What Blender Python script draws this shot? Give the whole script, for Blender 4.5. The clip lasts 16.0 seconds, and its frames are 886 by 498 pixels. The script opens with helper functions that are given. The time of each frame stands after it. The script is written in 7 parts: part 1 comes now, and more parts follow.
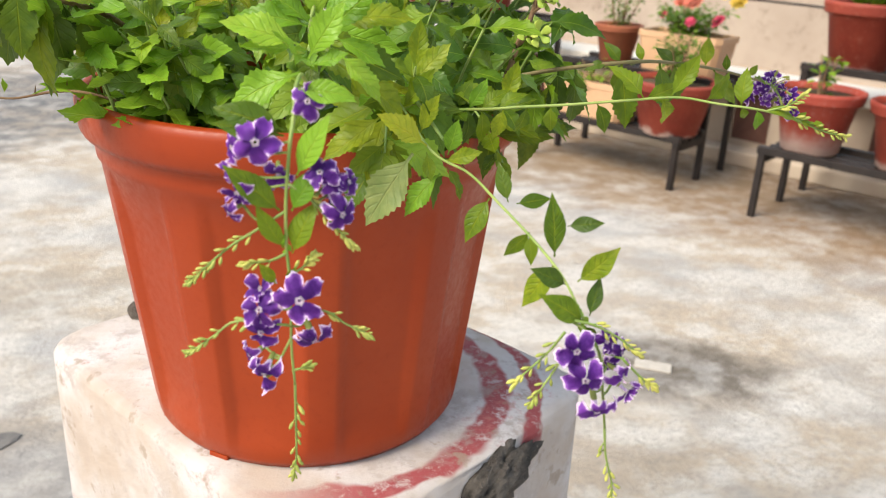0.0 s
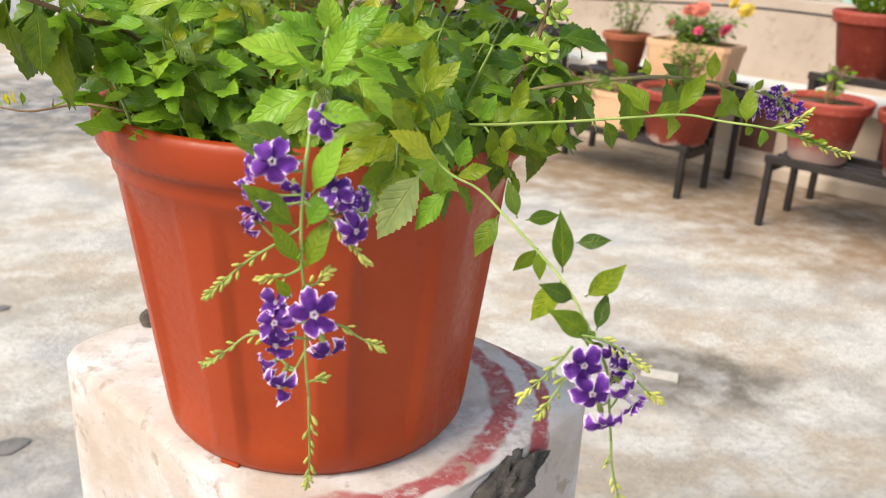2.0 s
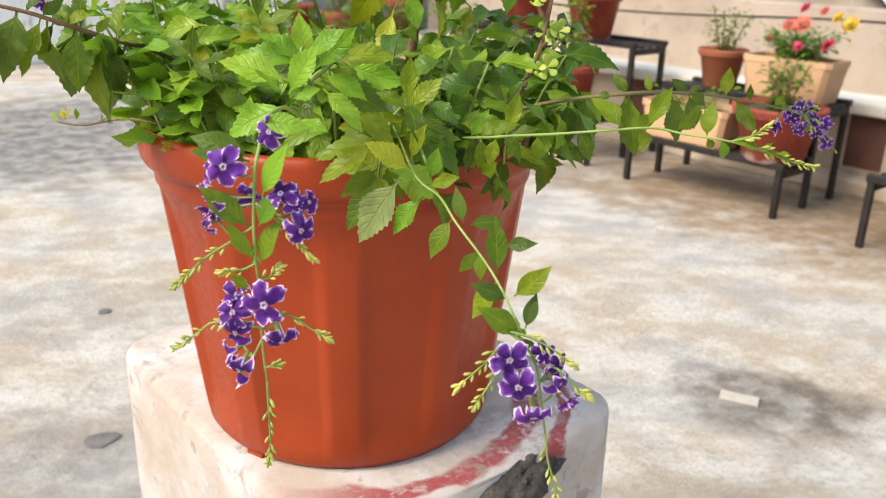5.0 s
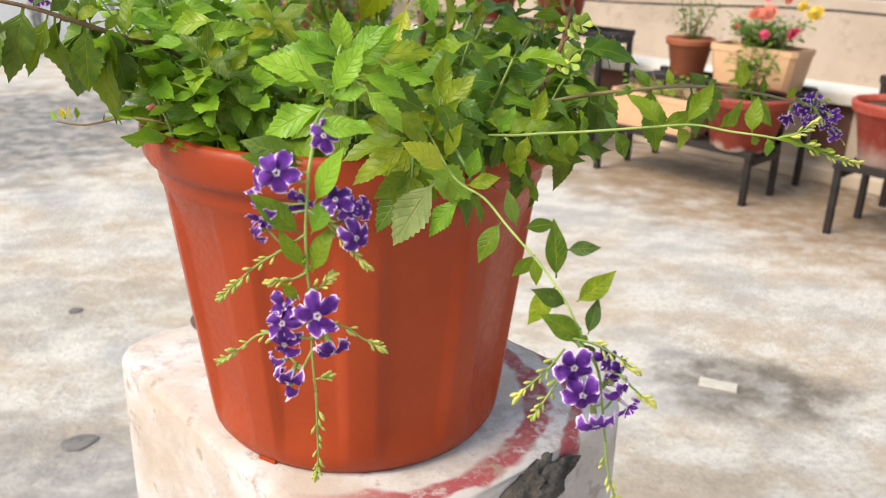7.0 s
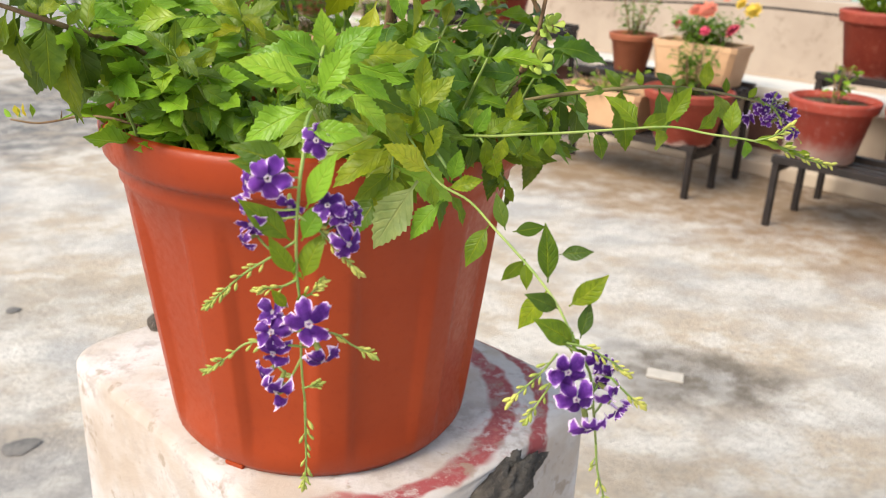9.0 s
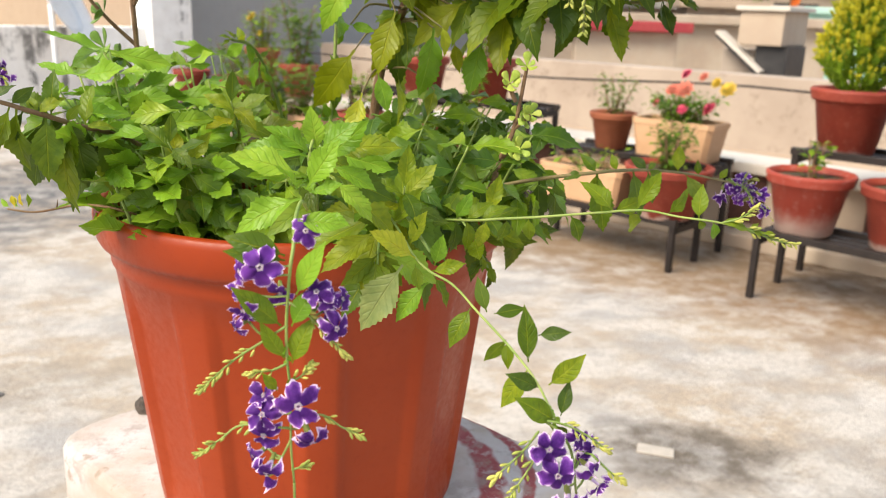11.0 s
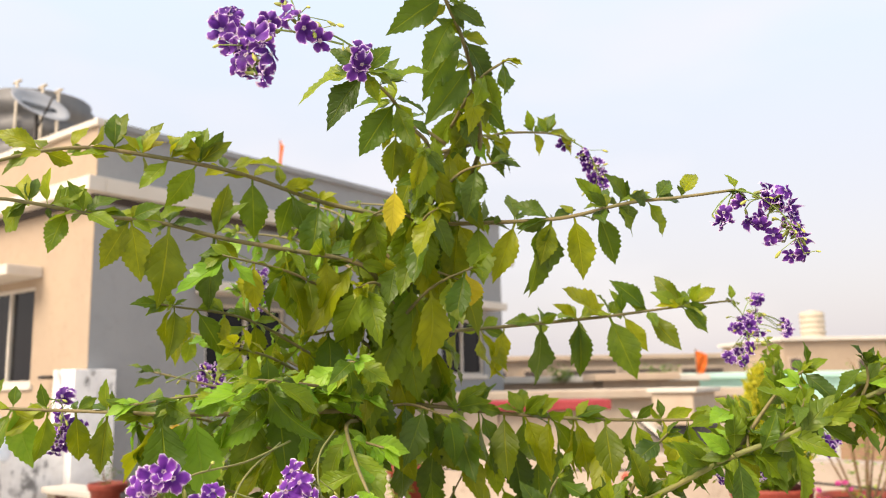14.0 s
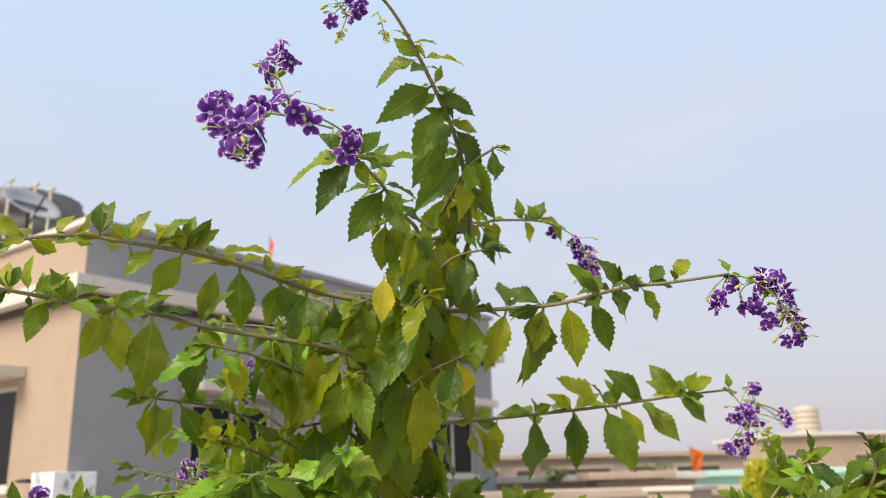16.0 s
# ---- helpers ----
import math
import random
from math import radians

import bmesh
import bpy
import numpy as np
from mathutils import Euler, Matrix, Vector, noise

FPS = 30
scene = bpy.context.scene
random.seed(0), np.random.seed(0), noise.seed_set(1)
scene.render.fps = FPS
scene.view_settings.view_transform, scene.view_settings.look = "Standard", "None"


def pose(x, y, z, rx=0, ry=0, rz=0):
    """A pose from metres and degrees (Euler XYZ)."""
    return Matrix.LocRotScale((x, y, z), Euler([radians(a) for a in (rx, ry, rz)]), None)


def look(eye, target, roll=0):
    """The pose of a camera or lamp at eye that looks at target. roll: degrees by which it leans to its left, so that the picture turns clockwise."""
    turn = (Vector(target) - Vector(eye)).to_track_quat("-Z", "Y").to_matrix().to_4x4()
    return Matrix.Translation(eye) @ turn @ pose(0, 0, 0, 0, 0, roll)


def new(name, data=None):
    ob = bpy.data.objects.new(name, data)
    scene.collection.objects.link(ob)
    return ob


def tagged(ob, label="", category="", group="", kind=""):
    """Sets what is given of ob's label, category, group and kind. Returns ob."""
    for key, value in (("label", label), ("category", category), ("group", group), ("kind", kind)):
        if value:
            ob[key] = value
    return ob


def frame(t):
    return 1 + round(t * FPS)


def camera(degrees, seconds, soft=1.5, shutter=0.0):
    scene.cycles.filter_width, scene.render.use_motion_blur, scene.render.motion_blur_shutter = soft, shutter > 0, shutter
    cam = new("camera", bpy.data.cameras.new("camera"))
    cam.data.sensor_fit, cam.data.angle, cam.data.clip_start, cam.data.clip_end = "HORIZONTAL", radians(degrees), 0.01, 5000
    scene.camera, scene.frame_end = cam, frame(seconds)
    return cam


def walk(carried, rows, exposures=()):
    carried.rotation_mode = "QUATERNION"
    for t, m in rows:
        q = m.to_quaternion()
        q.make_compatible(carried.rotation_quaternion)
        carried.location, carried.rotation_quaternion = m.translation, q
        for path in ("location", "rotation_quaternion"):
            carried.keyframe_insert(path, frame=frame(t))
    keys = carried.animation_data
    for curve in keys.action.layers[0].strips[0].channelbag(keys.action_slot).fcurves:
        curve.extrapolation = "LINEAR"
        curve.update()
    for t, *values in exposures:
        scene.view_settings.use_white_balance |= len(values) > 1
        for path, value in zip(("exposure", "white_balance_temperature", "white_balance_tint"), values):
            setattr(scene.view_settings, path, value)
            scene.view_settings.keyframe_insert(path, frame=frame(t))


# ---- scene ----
cam = camera(55.78, 16.0, soft=1.0)
PATH = [
    (0.0, pose(0.0381, -0.6167, 1.0107, 68.521, -2.680, -4.828)),
    (0.5, pose(0.0380, -0.6183, 1.0121, 68.565, -2.767, -4.963)),
    (1.0, pose(0.0397, -0.6235, 1.0161, 68.585, -2.875, -4.845)),
    (1.5, pose(0.0386, -0.6225, 1.0152, 68.777, -2.919, -4.681)),
    (2.0, pose(0.0358, -0.6227, 1.0167, 68.949, -2.749, -4.304)),
    (2.5, pose(0.0418, -0.6237, 1.0175, 69.201, -2.500, -3.600)),
    (3.0, pose(0.0650, -0.6306, 1.0244, 69.374, -2.171, -2.238)),
    (3.5, pose(0.0834, -0.6444, 1.0217, 69.543, -1.880, -0.504)),
    (4.0, pose(0.0960, -0.6472, 1.0191, 69.568, -1.931, 1.257)),
    (4.5, pose(0.1023, -0.6517, 1.0215, 69.899, -1.370, 2.650)),
    (7.0, pose(0.0614, -0.6396, 1.0234, 69.276, -1.403, 0.000)),
    (7.5, pose(0.0543, -0.6343, 1.0214, 68.940, -1.428, -1.462)),
    (8.0, pose(0.0456, -0.6335, 1.0231, 68.715, -1.804, -2.598)),
    (10.5, pose(0.0413, -0.6432, 1.0271, 71.267, -2.283, -4.429)),
    (11.0, pose(0.0425, -0.6488, 1.0346, 74.151, -1.892, -4.852)),
    (11.5, pose(0.0490, -0.6452, 1.0783, 78.196, -1.352, -5.851)),
    (12.0, pose(0.0610, -0.6465, 1.1199, 82.503, -0.776, -7.156)),
    (12.5, pose(0.0666, -0.6482, 1.1524, 86.781, 0.121, -8.381)),
    (13.0, pose(0.0660, -0.6522, 1.1762, 90.789, 0.693, -9.373)),
    (13.5, pose(0.0687, -0.6619, 1.1904, 94.822, 1.118, -9.791)),
    (14.0, pose(0.0690, -0.6725, 1.2252, 99.142, 1.055, -9.701)),
    (14.5, pose(0.0728, -0.6790, 1.2354, 102.609, 1.303, -9.470)),
    (15.0, pose(0.0754, -0.6761, 1.2366, 105.178, 1.751, -9.225)),
    (15.5, pose(0.0684, -0.6683, 1.2409, 105.449, 2.102, -9.851)),
    (16.0, pose(0.0701, -0.6621, 1.2210, 105.705, 1.544, -10.324)),
]
EXPOSURES = [
    (0.0, -0.17, 6450, 10), (8.0, -0.18, 6450, 10), (11.0, -0.13, 6750, 12), (12.0, 0.02, 7900, 18), (13.0, 0.05, 7850, 17), (14.0, -0.02, 7200, 15), (14.5, -0.13, 6850, 16), (15.0, -0.28, 6680, 15), (16.0, -0.37, 6620, 14),
]
walk(cam, PATH, EXPOSURES)

cam.data.dof.use_dof = True
cam.data.dof.focus_distance = 0.46
cam.data.dof.aperture_fstop = 15.5

# ---- world and sun: hazy daylight, soft sun from behind on the left ----
SUN_EL, SUN_AZ = radians(46), radians(240)
world = bpy.data.worlds.new("hazy_sky")
scene.world = world
world.use_nodes = True
wn, wl = world.node_tree.nodes, world.node_tree.links
sky = wn.new("ShaderNodeTexSky")
sky.sky_type = "NISHITA"
sky.sun_disc = False
sky.sun_elevation = SUN_EL
sky.sun_rotation = SUN_AZ
sky.dust_density = 4.0
sky.air_density = 1.4
sky.ozone_density = 2.0
haze = wn.new("ShaderNodeMix")
haze.data_type = "RGBA"
haze.inputs[0].default_value = 0.55
# the haze is greyer and lilac at the horizon, paler blue higher up
sky_dir, sky_z = wn.new("ShaderNodeTexCoord"), wn.new("ShaderNodeSeparateXYZ")
wl.new(sky_dir.outputs["Generated"], sky_z.inputs[0])
rise = wn.new("ShaderNodeMapRange")
rise.interpolation_type = "SMOOTHSTEP"
rise.inputs[1].default_value, rise.inputs[2].default_value = 0.06, 0.62
wl.new(sky_z.outputs[2], rise.inputs[0])
tone = wn.new("ShaderNodeMix")
tone.data_type = "RGBA"
tone.inputs[6].default_value, tone.inputs[7].default_value = (8.5, 8.6, 9.6, 1), (8.7, 11.2, 13.6, 1)
wl.new(rise.outputs[0], tone.inputs[0])
# thin pale veils drift over the blue
veil, thin, pale = wn.new("ShaderNodeTexNoise"), wn.new("ShaderNodeMapRange"), wn.new("ShaderNodeMix")
stretch = wn.new("ShaderNodeMapping")
stretch.inputs["Scale"].default_value = (1.0, 1.0, 2.6)
wl.new(sky_dir.outputs["Generated"], stretch.inputs[0])
wl.new(stretch.outputs[0], veil.inputs["Vector"])
veil.inputs["Scale"].default_value, veil.inputs["Detail"].default_value = 2.6, 3.0
thin.inputs[1].default_value, thin.inputs[2].default_value, thin.inputs[4].default_value = 0.46, 0.68, 0.6
wl.new(veil.outputs[0], thin.inputs[0])
pale.data_type = "RGBA"
wl.new(thin.outputs[0], pale.inputs[0])
wl.new(tone.outputs[2], pale.inputs[6])
pale.inputs[7].default_value = (10.4, 10.4, 11.2, 1)
wl.new(pale.outputs[2], haze.inputs[7])
wl.new(sky.outputs[0], haze.inputs[6])
wl.new(haze.outputs[2], wn["Background"].inputs[0])
wn["Background"].inputs[1].default_value = 0.14
sun = new("sun", bpy.data.lights.new("sun", "SUN"))
sun.data.energy, sun.data.angle, sun.data.color = 6.0, radians(34), (1.0, 0.90, 0.76)
sun_from = Vector((math.sin(SUN_AZ) * math.cos(SUN_EL), math.cos(SUN_AZ) * math.cos(SUN_EL), math.sin(SUN_EL)))
sun.matrix_world = look(sun_from * 20, (0, 0, 0))


# ---- materials ----
def nodes_of(name):
    m = bpy.data.materials.new(name)
    m.use_nodes = True
    return m, m.node_tree.nodes, m.node_tree.links, m.node_tree.nodes["Principled BSDF"]


def mixrgb(n, l, fac, a, b, mode="MIX"):
    x = n.new("ShaderNodeMix")
    x.data_type, x.blend_type = "RGBA", mode
    for sock, val in ((x.inputs[0], fac), (x.inputs[6], a), (x.inputs[7], b)):
        if isinstance(val, bpy.types.NodeSocket):
            l.new(val, sock)
        elif isinstance(val, (int, float)):
            sock.default_value = val
        else:
            sock.default_value = (*val, 1)
    return x.outputs[2]


def calc(n, l, op, *vals):
    x = n.new("ShaderNodeMath")
    x.operation = op
    for i, v in enumerate(vals):
        if isinstance(v, bpy.types.NodeSocket):
            l.new(v, x.inputs[i])
        else:
            x.inputs[i].default_value = v
    return x.outputs[0]


def ramp(n, l, fac, lo, hi, a=0.0, b=1.0):
    x = n.new("ShaderNodeMapRange")
    x.interpolation_type = "SMOOTHSTEP"
    l.new(fac, x.inputs[0])
    for i, v in enumerate((lo, hi, a, b)):
        x.inputs[i + 1].default_value = v
    return x.outputs[0]


def noise_tex(n, l, vec, scale, detail=5, rough=0.6):
    x = n.new("ShaderNodeTexNoise")
    x.inputs["Scale"].default_value, x.inputs["Detail"].default_value, x.inputs["Roughness"].default_value = scale, detail, rough
    l.new(vec, x.inputs["Vector"])
    return x.outputs["Fac"]


def shifted(n, l):
    """Object coordinates, shifted per object."""
    tc, oi, ad = n.new("ShaderNodeTexCoord"), n.new("ShaderNodeObjectInfo"), n.new("ShaderNodeVectorMath")
    sc = n.new("ShaderNodeMath")
    sc.operation = "MULTIPLY"
    sc.inputs[1].default_value = 37.0
    l.new(oi.outputs["Random"], sc.inputs[0])
    l.new(tc.outputs["Object"], ad.inputs[0])
    l.new(sc.outputs[0], ad.inputs[1])
    return ad.outputs[0], oi.outputs["Random"]


def bump_to(n, l, p, height, strength, dist=0.002):
    b = n.new("ShaderNodeBump")
    b.inputs["Strength"].default_value, b.inputs["Distance"].default_value = strength, dist
    l.new(height, b.inputs["Height"])
    l.new(b.outputs[0], p.inputs["Normal"])


def surface(name, c1, c2, c3, scale, rough=0.8, bump=0.3, metal=0.0, fine=9.0, dist=0.002, stain=0.5):
    """Two-scale mottled surface: c1 to c2 in broad patches, c3 in fine stains."""
    m, n, l, p = nodes_of(name)
    vec, rnd = shifted(n, l)
    a = noise_tex(n, l, vec, scale)
    b = noise_tex(n, l, vec, scale * fine, 6, 0.7)
    col = mixrgb(n, l, ramp(n, l, a, 0.35, 0.65), c1, c2)
    col = mixrgb(n, l, calc(n, l, "MULTIPLY", ramp(n, l, b, 0.52, 0.7), stain), col, c3)
    l.new(col, p.inputs["Base Color"])
    l.new(ramp(n, l, b, 0.3, 0.7, rough - 0.1, min(1, rough + 0.08)), p.inputs["Roughness"])
    p.inputs["Metallic"].default_value = metal
    bump_to(n, l, p, b, bump, dist)
    return m


def leaf_material(name, dark, mid, light, rough=0.40, through_light=0.32, per_island=False):
    """A leaf: veins by UV, tint by the leaf, light that comes through."""
    m, n, l, p = nodes_of(name)
    uv = n.new("ShaderNodeUVMap")
    sep = n.new("ShaderNodeSeparateXYZ")
    l.new(uv.outputs[0], sep.inputs[0])
    s, v = sep.outputs[0], calc(n, l, "ABSOLUTE", calc(n, l, "MULTIPLY_ADD", sep.outputs[1], 2.0, -1.0))
    rib = ramp(n, l, v, 0.02, 0.065, 1.0, 0.0)
    side = calc(n, l, "PINGPONG", calc(n, l, "MULTIPLY_ADD", s, 7.5, calc(n, l, "MULTIPLY", v, -1.6)), 0.5)
    vein = calc(n, l, "MAXIMUM", rib, calc(n, l, "MULTIPLY", ramp(n, l, side, 0.0, 0.2, 1.0, 0.0), 0.2))
    if per_island:
        rnd = n.new("ShaderNodeNewGeometry").outputs["Random Per Island"]
    else:
        rnd = n.new("ShaderNodeObjectInfo").outputs["Random"]
    tc = n.new("ShaderNodeTexCoord")
    patch = noise_tex(n, l, tc.outputs["Object"], 60.0 if per_island else 4.0, 4)
    t = calc(n, l, "ADD", rnd, calc(n, l, "MULTIPLY_ADD", patch, 1.1, -0.55))
    col = mixrgb(n, l, ramp(n, l, t, 0.05, 0.55), dark, mid)
    col = mixrgb(n, l, ramp(n, l, t, 0.68, 1.3), col, light)
    col = mixrgb(n, l, ramp(n, l, side, 0.0, 0.3, 0.16, 0.0), col, dark)
    col = mixrgb(n, l, calc(n, l, "MULTIPLY", rib, 0.42), col, light)
    l.new(col, p.inputs["Base Color"])
    p.inputs["Roughness"].default_value = rough
    p.inputs["Specular IOR Level"].default_value = 0.34
    bump_to(n, l, p, calc(n, l, "MULTIPLY_ADD", vein, -1.2, patch), 0.55, 0.0016)
    tl = n.new("ShaderNodeBsdfTranslucent")
    l.new(mixrgb(n, l, 0.3, col, light), tl.inputs[0])
    mx = n.new("ShaderNodeMixShader")
    mx.inputs[0].default_value = through_light
    l.new(p.outputs[0], mx.inputs[1])
    l.new(tl.outputs[0], mx.inputs[2])
    l.new(mx.outputs[0], n["Material Output"].inputs[0])
    return m


def petal_material(name, inner, mid, outer, edge, centre):
    m, n, l, p = nodes_of(name)
    uv = n.new("ShaderNodeUVMap")
    sep = n.new("ShaderNodeSeparateXYZ")
    l.new(uv.outputs[0], sep.inputs[0])
    r, e = sep.outputs[0], sep.outputs[1]
    oi = n.new("ShaderNodeObjectInfo")
    tc = n.new("ShaderNodeTexCoord")
    nz = noise_tex(n, l, tc.outputs["Object"], 11.0, 4)
    col = mixrgb(n, l, oi.outputs["Random"], inner, mid)
    col = mixrgb(n, l, calc(n, l, "MULTIPLY", ramp(n, l, nz, 0.35, 0.7), 0.45), col, mid)
    rim = calc(n, l, "ADD", e, calc(n, l, "MULTIPLY_ADD", nz, 0.3, -0.15))
    col = mixrgb(n, l, ramp(n, l, r, 0.15, 0.62, 0.8, 0.0), col, inner)
    col = mixrgb(n, l, ramp(n, l, rim, 0.30, 0.85, 0.0, 0.8), col, outer)
    col = mixrgb(n, l, ramp(n, l, rim, 0.68, 0.88), col, edge)
    col = mixrgb(n, l, ramp(n, l, r, 0.06, 0.12, 1.0, 0.0), col, centre)
    col = mixrgb(n, l, ramp(n, l, e, 1.2, 1.6), col, (0.30, 0.34, 0.09))
    l.new(col, p.inputs["Base Color"])
    p.inputs["Roughness"].default_value = 0.6
    p.inputs["Specular IOR Level"].default_value = 0.25
    tl = n.new("ShaderNodeBsdfTranslucent")
    l.new(col, tl.inputs[0])
    mx = n.new("ShaderNodeMixShader")
    mx.inputs[0].default_value = 0.3
    l.new(p.outputs[0], mx.inputs[1])
    l.new(tl.outputs[0], mx.inputs[2])
    l.new(mx.outputs[0], n["Material Output"].inputs[0])
    return m


LEAF = {
    "fresh": leaf_material("fresh_leaf", (0.135, 0.285, 0.014), (0.215, 0.40, 0.023), (0.36, 0.51, 0.045)),
    "green": leaf_material("green_leaf", (0.065, 0.135, 0.007), (0.165, 0.25, 0.010), (0.40, 0.45, 0.022), through_light=0.42),
    "olive": leaf_material("olive_leaf", (0.115, 0.165, 0.005), (0.25, 0.29, 0.007), (0.49, 0.47, 0.015), through_light=0.42),
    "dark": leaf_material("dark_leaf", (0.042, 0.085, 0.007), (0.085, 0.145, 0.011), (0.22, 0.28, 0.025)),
    "yellow": leaf_material("yellow_leaf", (0.45, 0.36, 0.02), (0.6, 0.5, 0.03), (0.7, 0.55, 0.05)),
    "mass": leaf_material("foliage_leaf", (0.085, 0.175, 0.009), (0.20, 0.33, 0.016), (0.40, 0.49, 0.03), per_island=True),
    # darker copy of the foliage leaf, its shade put into the colour
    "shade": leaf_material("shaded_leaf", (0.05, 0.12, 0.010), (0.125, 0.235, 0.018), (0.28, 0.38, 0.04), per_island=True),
    "gold": leaf_material("golden_leaf", (0.24, 0.29, 0.015), (0.50, 0.46, 0.02), (0.72, 0.60, 0.035), per_island=True),
    "pale": leaf_material("pale_old_leaf", (0.13, 0.20, 0.05), (0.20, 0.27, 0.08), (0.36, 0.40, 0.13)),
    "turning": leaf_material("turning_leaf", (0.16, 0.26, 0.015), (0.34, 0.40, 0.02), (0.50, 0.48, 0.03)),
    "jade": leaf_material("jade_leaf", (0.12, 0.24, 0.035), (0.21, 0.35, 0.055), (0.40, 0.52, 0.11), rough=0.32, through_light=0.15),
    "lime": leaf_material("lime_leaf", (0.32, 0.46, 0.07), (0.48, 0.60, 0.10), (0.68, 0.70, 0.16), rough=0.35, through_light=0.25),
}
# the same leaves where many lie in one mesh
LEAF_MANY = {
    "fresh": leaf_material("fresh_leaves", (0.135, 0.285, 0.014), (0.215, 0.40, 0.023), (0.36, 0.51, 0.045), per_island=True),
    "green": leaf_material("green_leaves", (0.065, 0.135, 0.007), (0.165, 0.25, 0.010), (0.40, 0.45, 0.022), through_light=0.42, per_island=True),
    "olive": leaf_material("olive_leaves", (0.115, 0.165, 0.005), (0.25, 0.29, 0.007), (0.49, 0.47, 0.015), through_light=0.42, per_island=True),
    "dark": leaf_material("dark_leaves", (0.042, 0.085, 0.007), (0.085, 0.145, 0.011), (0.22, 0.28, 0.025), per_island=True),
    "yellow": leaf_material("yellow_leaves", (0.45, 0.36, 0.02), (0.6, 0.5, 0.03), (0.7, 0.55, 0.05), per_island=True),
}
PETAL = petal_material("violet_petal", (0.05, 0.007, 0.13), (0.165, 0.036, 0.34), (0.34, 0.12, 0.52), (0.86, 0.68, 0.90), (0.52, 0.44, 0.50))
PETAL_PINK = petal_material("mauve_petal", (0.085, 0.012, 0.20), (0.22, 0.042, 0.39), (0.54, 0.22, 0.66), (0.94, 0.80, 0.93), (0.52, 0.36, 0.52))
TWIG = surface("olive_twig", (0.15, 0.14, 0.05), (0.22, 0.17, 0.07), (0.10, 0.06, 0.03), 50, 0.7, 0.3)
LIMB = surface("olive_green_limb", (0.17, 0.19, 0.05), (0.24, 0.22, 0.07), (0.14, 0.09, 0.04), 45, 0.65, 0.25)
STEM = surface("green_stem", (0.17, 0.27, 0.05), (0.29, 0.37, 0.09), (0.28, 0.20, 0.08), 40, 0.6, 0.2)
BUD = surface("pale_bud", (0.27, 0.33, 0.055), (0.50, 0.48, 0.10), (0.24, 0.17, 0.07), 120, 0.6, 0.2)
BARK = surface("brown_bark", (0.16, 0.09, 0.045), (0.24, 0.15, 0.075), (0.08, 0.05, 0.03), 60, 0.85, 0.6)
POT = surface("terracotta_plastic", (0.285, 0.035, 0.005), (0.325, 0.045, 0.008), (0.225, 0.028, 0.006), 6, 0.43, 0.05, fine=26, dist=0.0006, stain=0.3)
POT.node_tree.nodes["Principled BSDF"].inputs["Specular IOR Level"].default_value = 0.3
OLDPOT = surface("weathered_red_pot", (0.21, 0.026, 0.013), (0.29, 0.045, 0.023), (0.44, 0.17, 0.11), 7, 0.65, 0.2, stain=0.45)
LIMEPOT = surface("lime_stained_pot", (0.28, 0.036, 0.02), (0.35, 0.056, 0.032), (0.5, 0.33, 0.28), 5, 0.65, 0.2, stain=0.3)


def lime_marks(m, height):
    """White lime crust rising from a pot's foot, with a ragged upper edge."""
    n, l = m.node_tree.nodes, m.node_tree.links
    p = n["Principled BSDF"]
    old = p.inputs["Base Color"].links[0].from_socket
    tc, sep = n.new("ShaderNodeTexCoord"), n.new("ShaderNodeSeparateXYZ")
    l.new(tc.outputs["Object"], sep.inputs[0])
    nz = noise_tex(n, l, tc.outputs["Object"], 14, 5)
    h = calc(n, l, "ADD", sep.outputs[2], calc(n, l, "MULTIPLY_ADD", nz, 0.12, -0.06))
    l.new(mixrgb(n, l, ramp(n, l, h, height * 0.1, height, 0.85, 0.0), old, (0.55, 0.42, 0.36)), p.inputs["Base Color"])


lime_marks(LIMEPOT, 0.11)
lime_marks(OLDPOT, 0.035)
CLAYPOT = surface("clay_pot", (0.33, 0.10, 0.045), (0.28, 0.08, 0.035), (0.22, 0.10, 0.05), 8, 0.8, 0.25)
CREAM = surface("cream_plastic", (0.53, 0.31, 0.165), (0.58, 0.355, 0.20), (0.42, 0.26, 0.15), 5, 0.55, 0.08, stain=0.35)
BLACKPOT = surface("black_plastic", (0.02, 0.02, 0.022), (0.035, 0.034, 0.034), (0.06, 0.05, 0.05), 9, 0.5, 0.1)
MOSSPOT = surface("mossy_dark_pot", (0.07, 0.065, 0.035), (0.11, 0.085, 0.05), (0.20, 0.13, 0.08), 8, 0.85, 0.3)
SOIL = surface("dark_soil", (0.06, 0.038, 0.02), (0.11, 0.075, 0.04), (0.15, 0.17, 0.05), 30, 0.95, 1.0, dist=0.006)
IRON = surface("dark_painted_iron", (0.014, 0.011, 0.010), (0.026, 0.020, 0.018), (0.09, 0.042, 0.024), 14, 0.55, 0.2, metal=0.3)
WHITEWALL = surface("stained_whitewash", (0.84, 0.83, 0.81), (0.78, 0.77, 0.75), (0.22, 0.21, 0.21), 2.2, 0.9, 0.4, fine=3.2, stain=0.6)
CREAMWALL = surface("cream_parapet_paint", (0.48, 0.40, 0.31), (0.42, 0.33, 0.25), (0.5, 0.38, 0.27), 2.0, 0.9, 0.3, fine=6, stain=0.4)
BEIGE = surface("beige_house_paint", (0.37, 0.28, 0.20), (0.40, 0.305, 0.215), (0.32, 0.24, 0.17), 1.0, 0.9, 0.15, fine=12, stain=0.4)
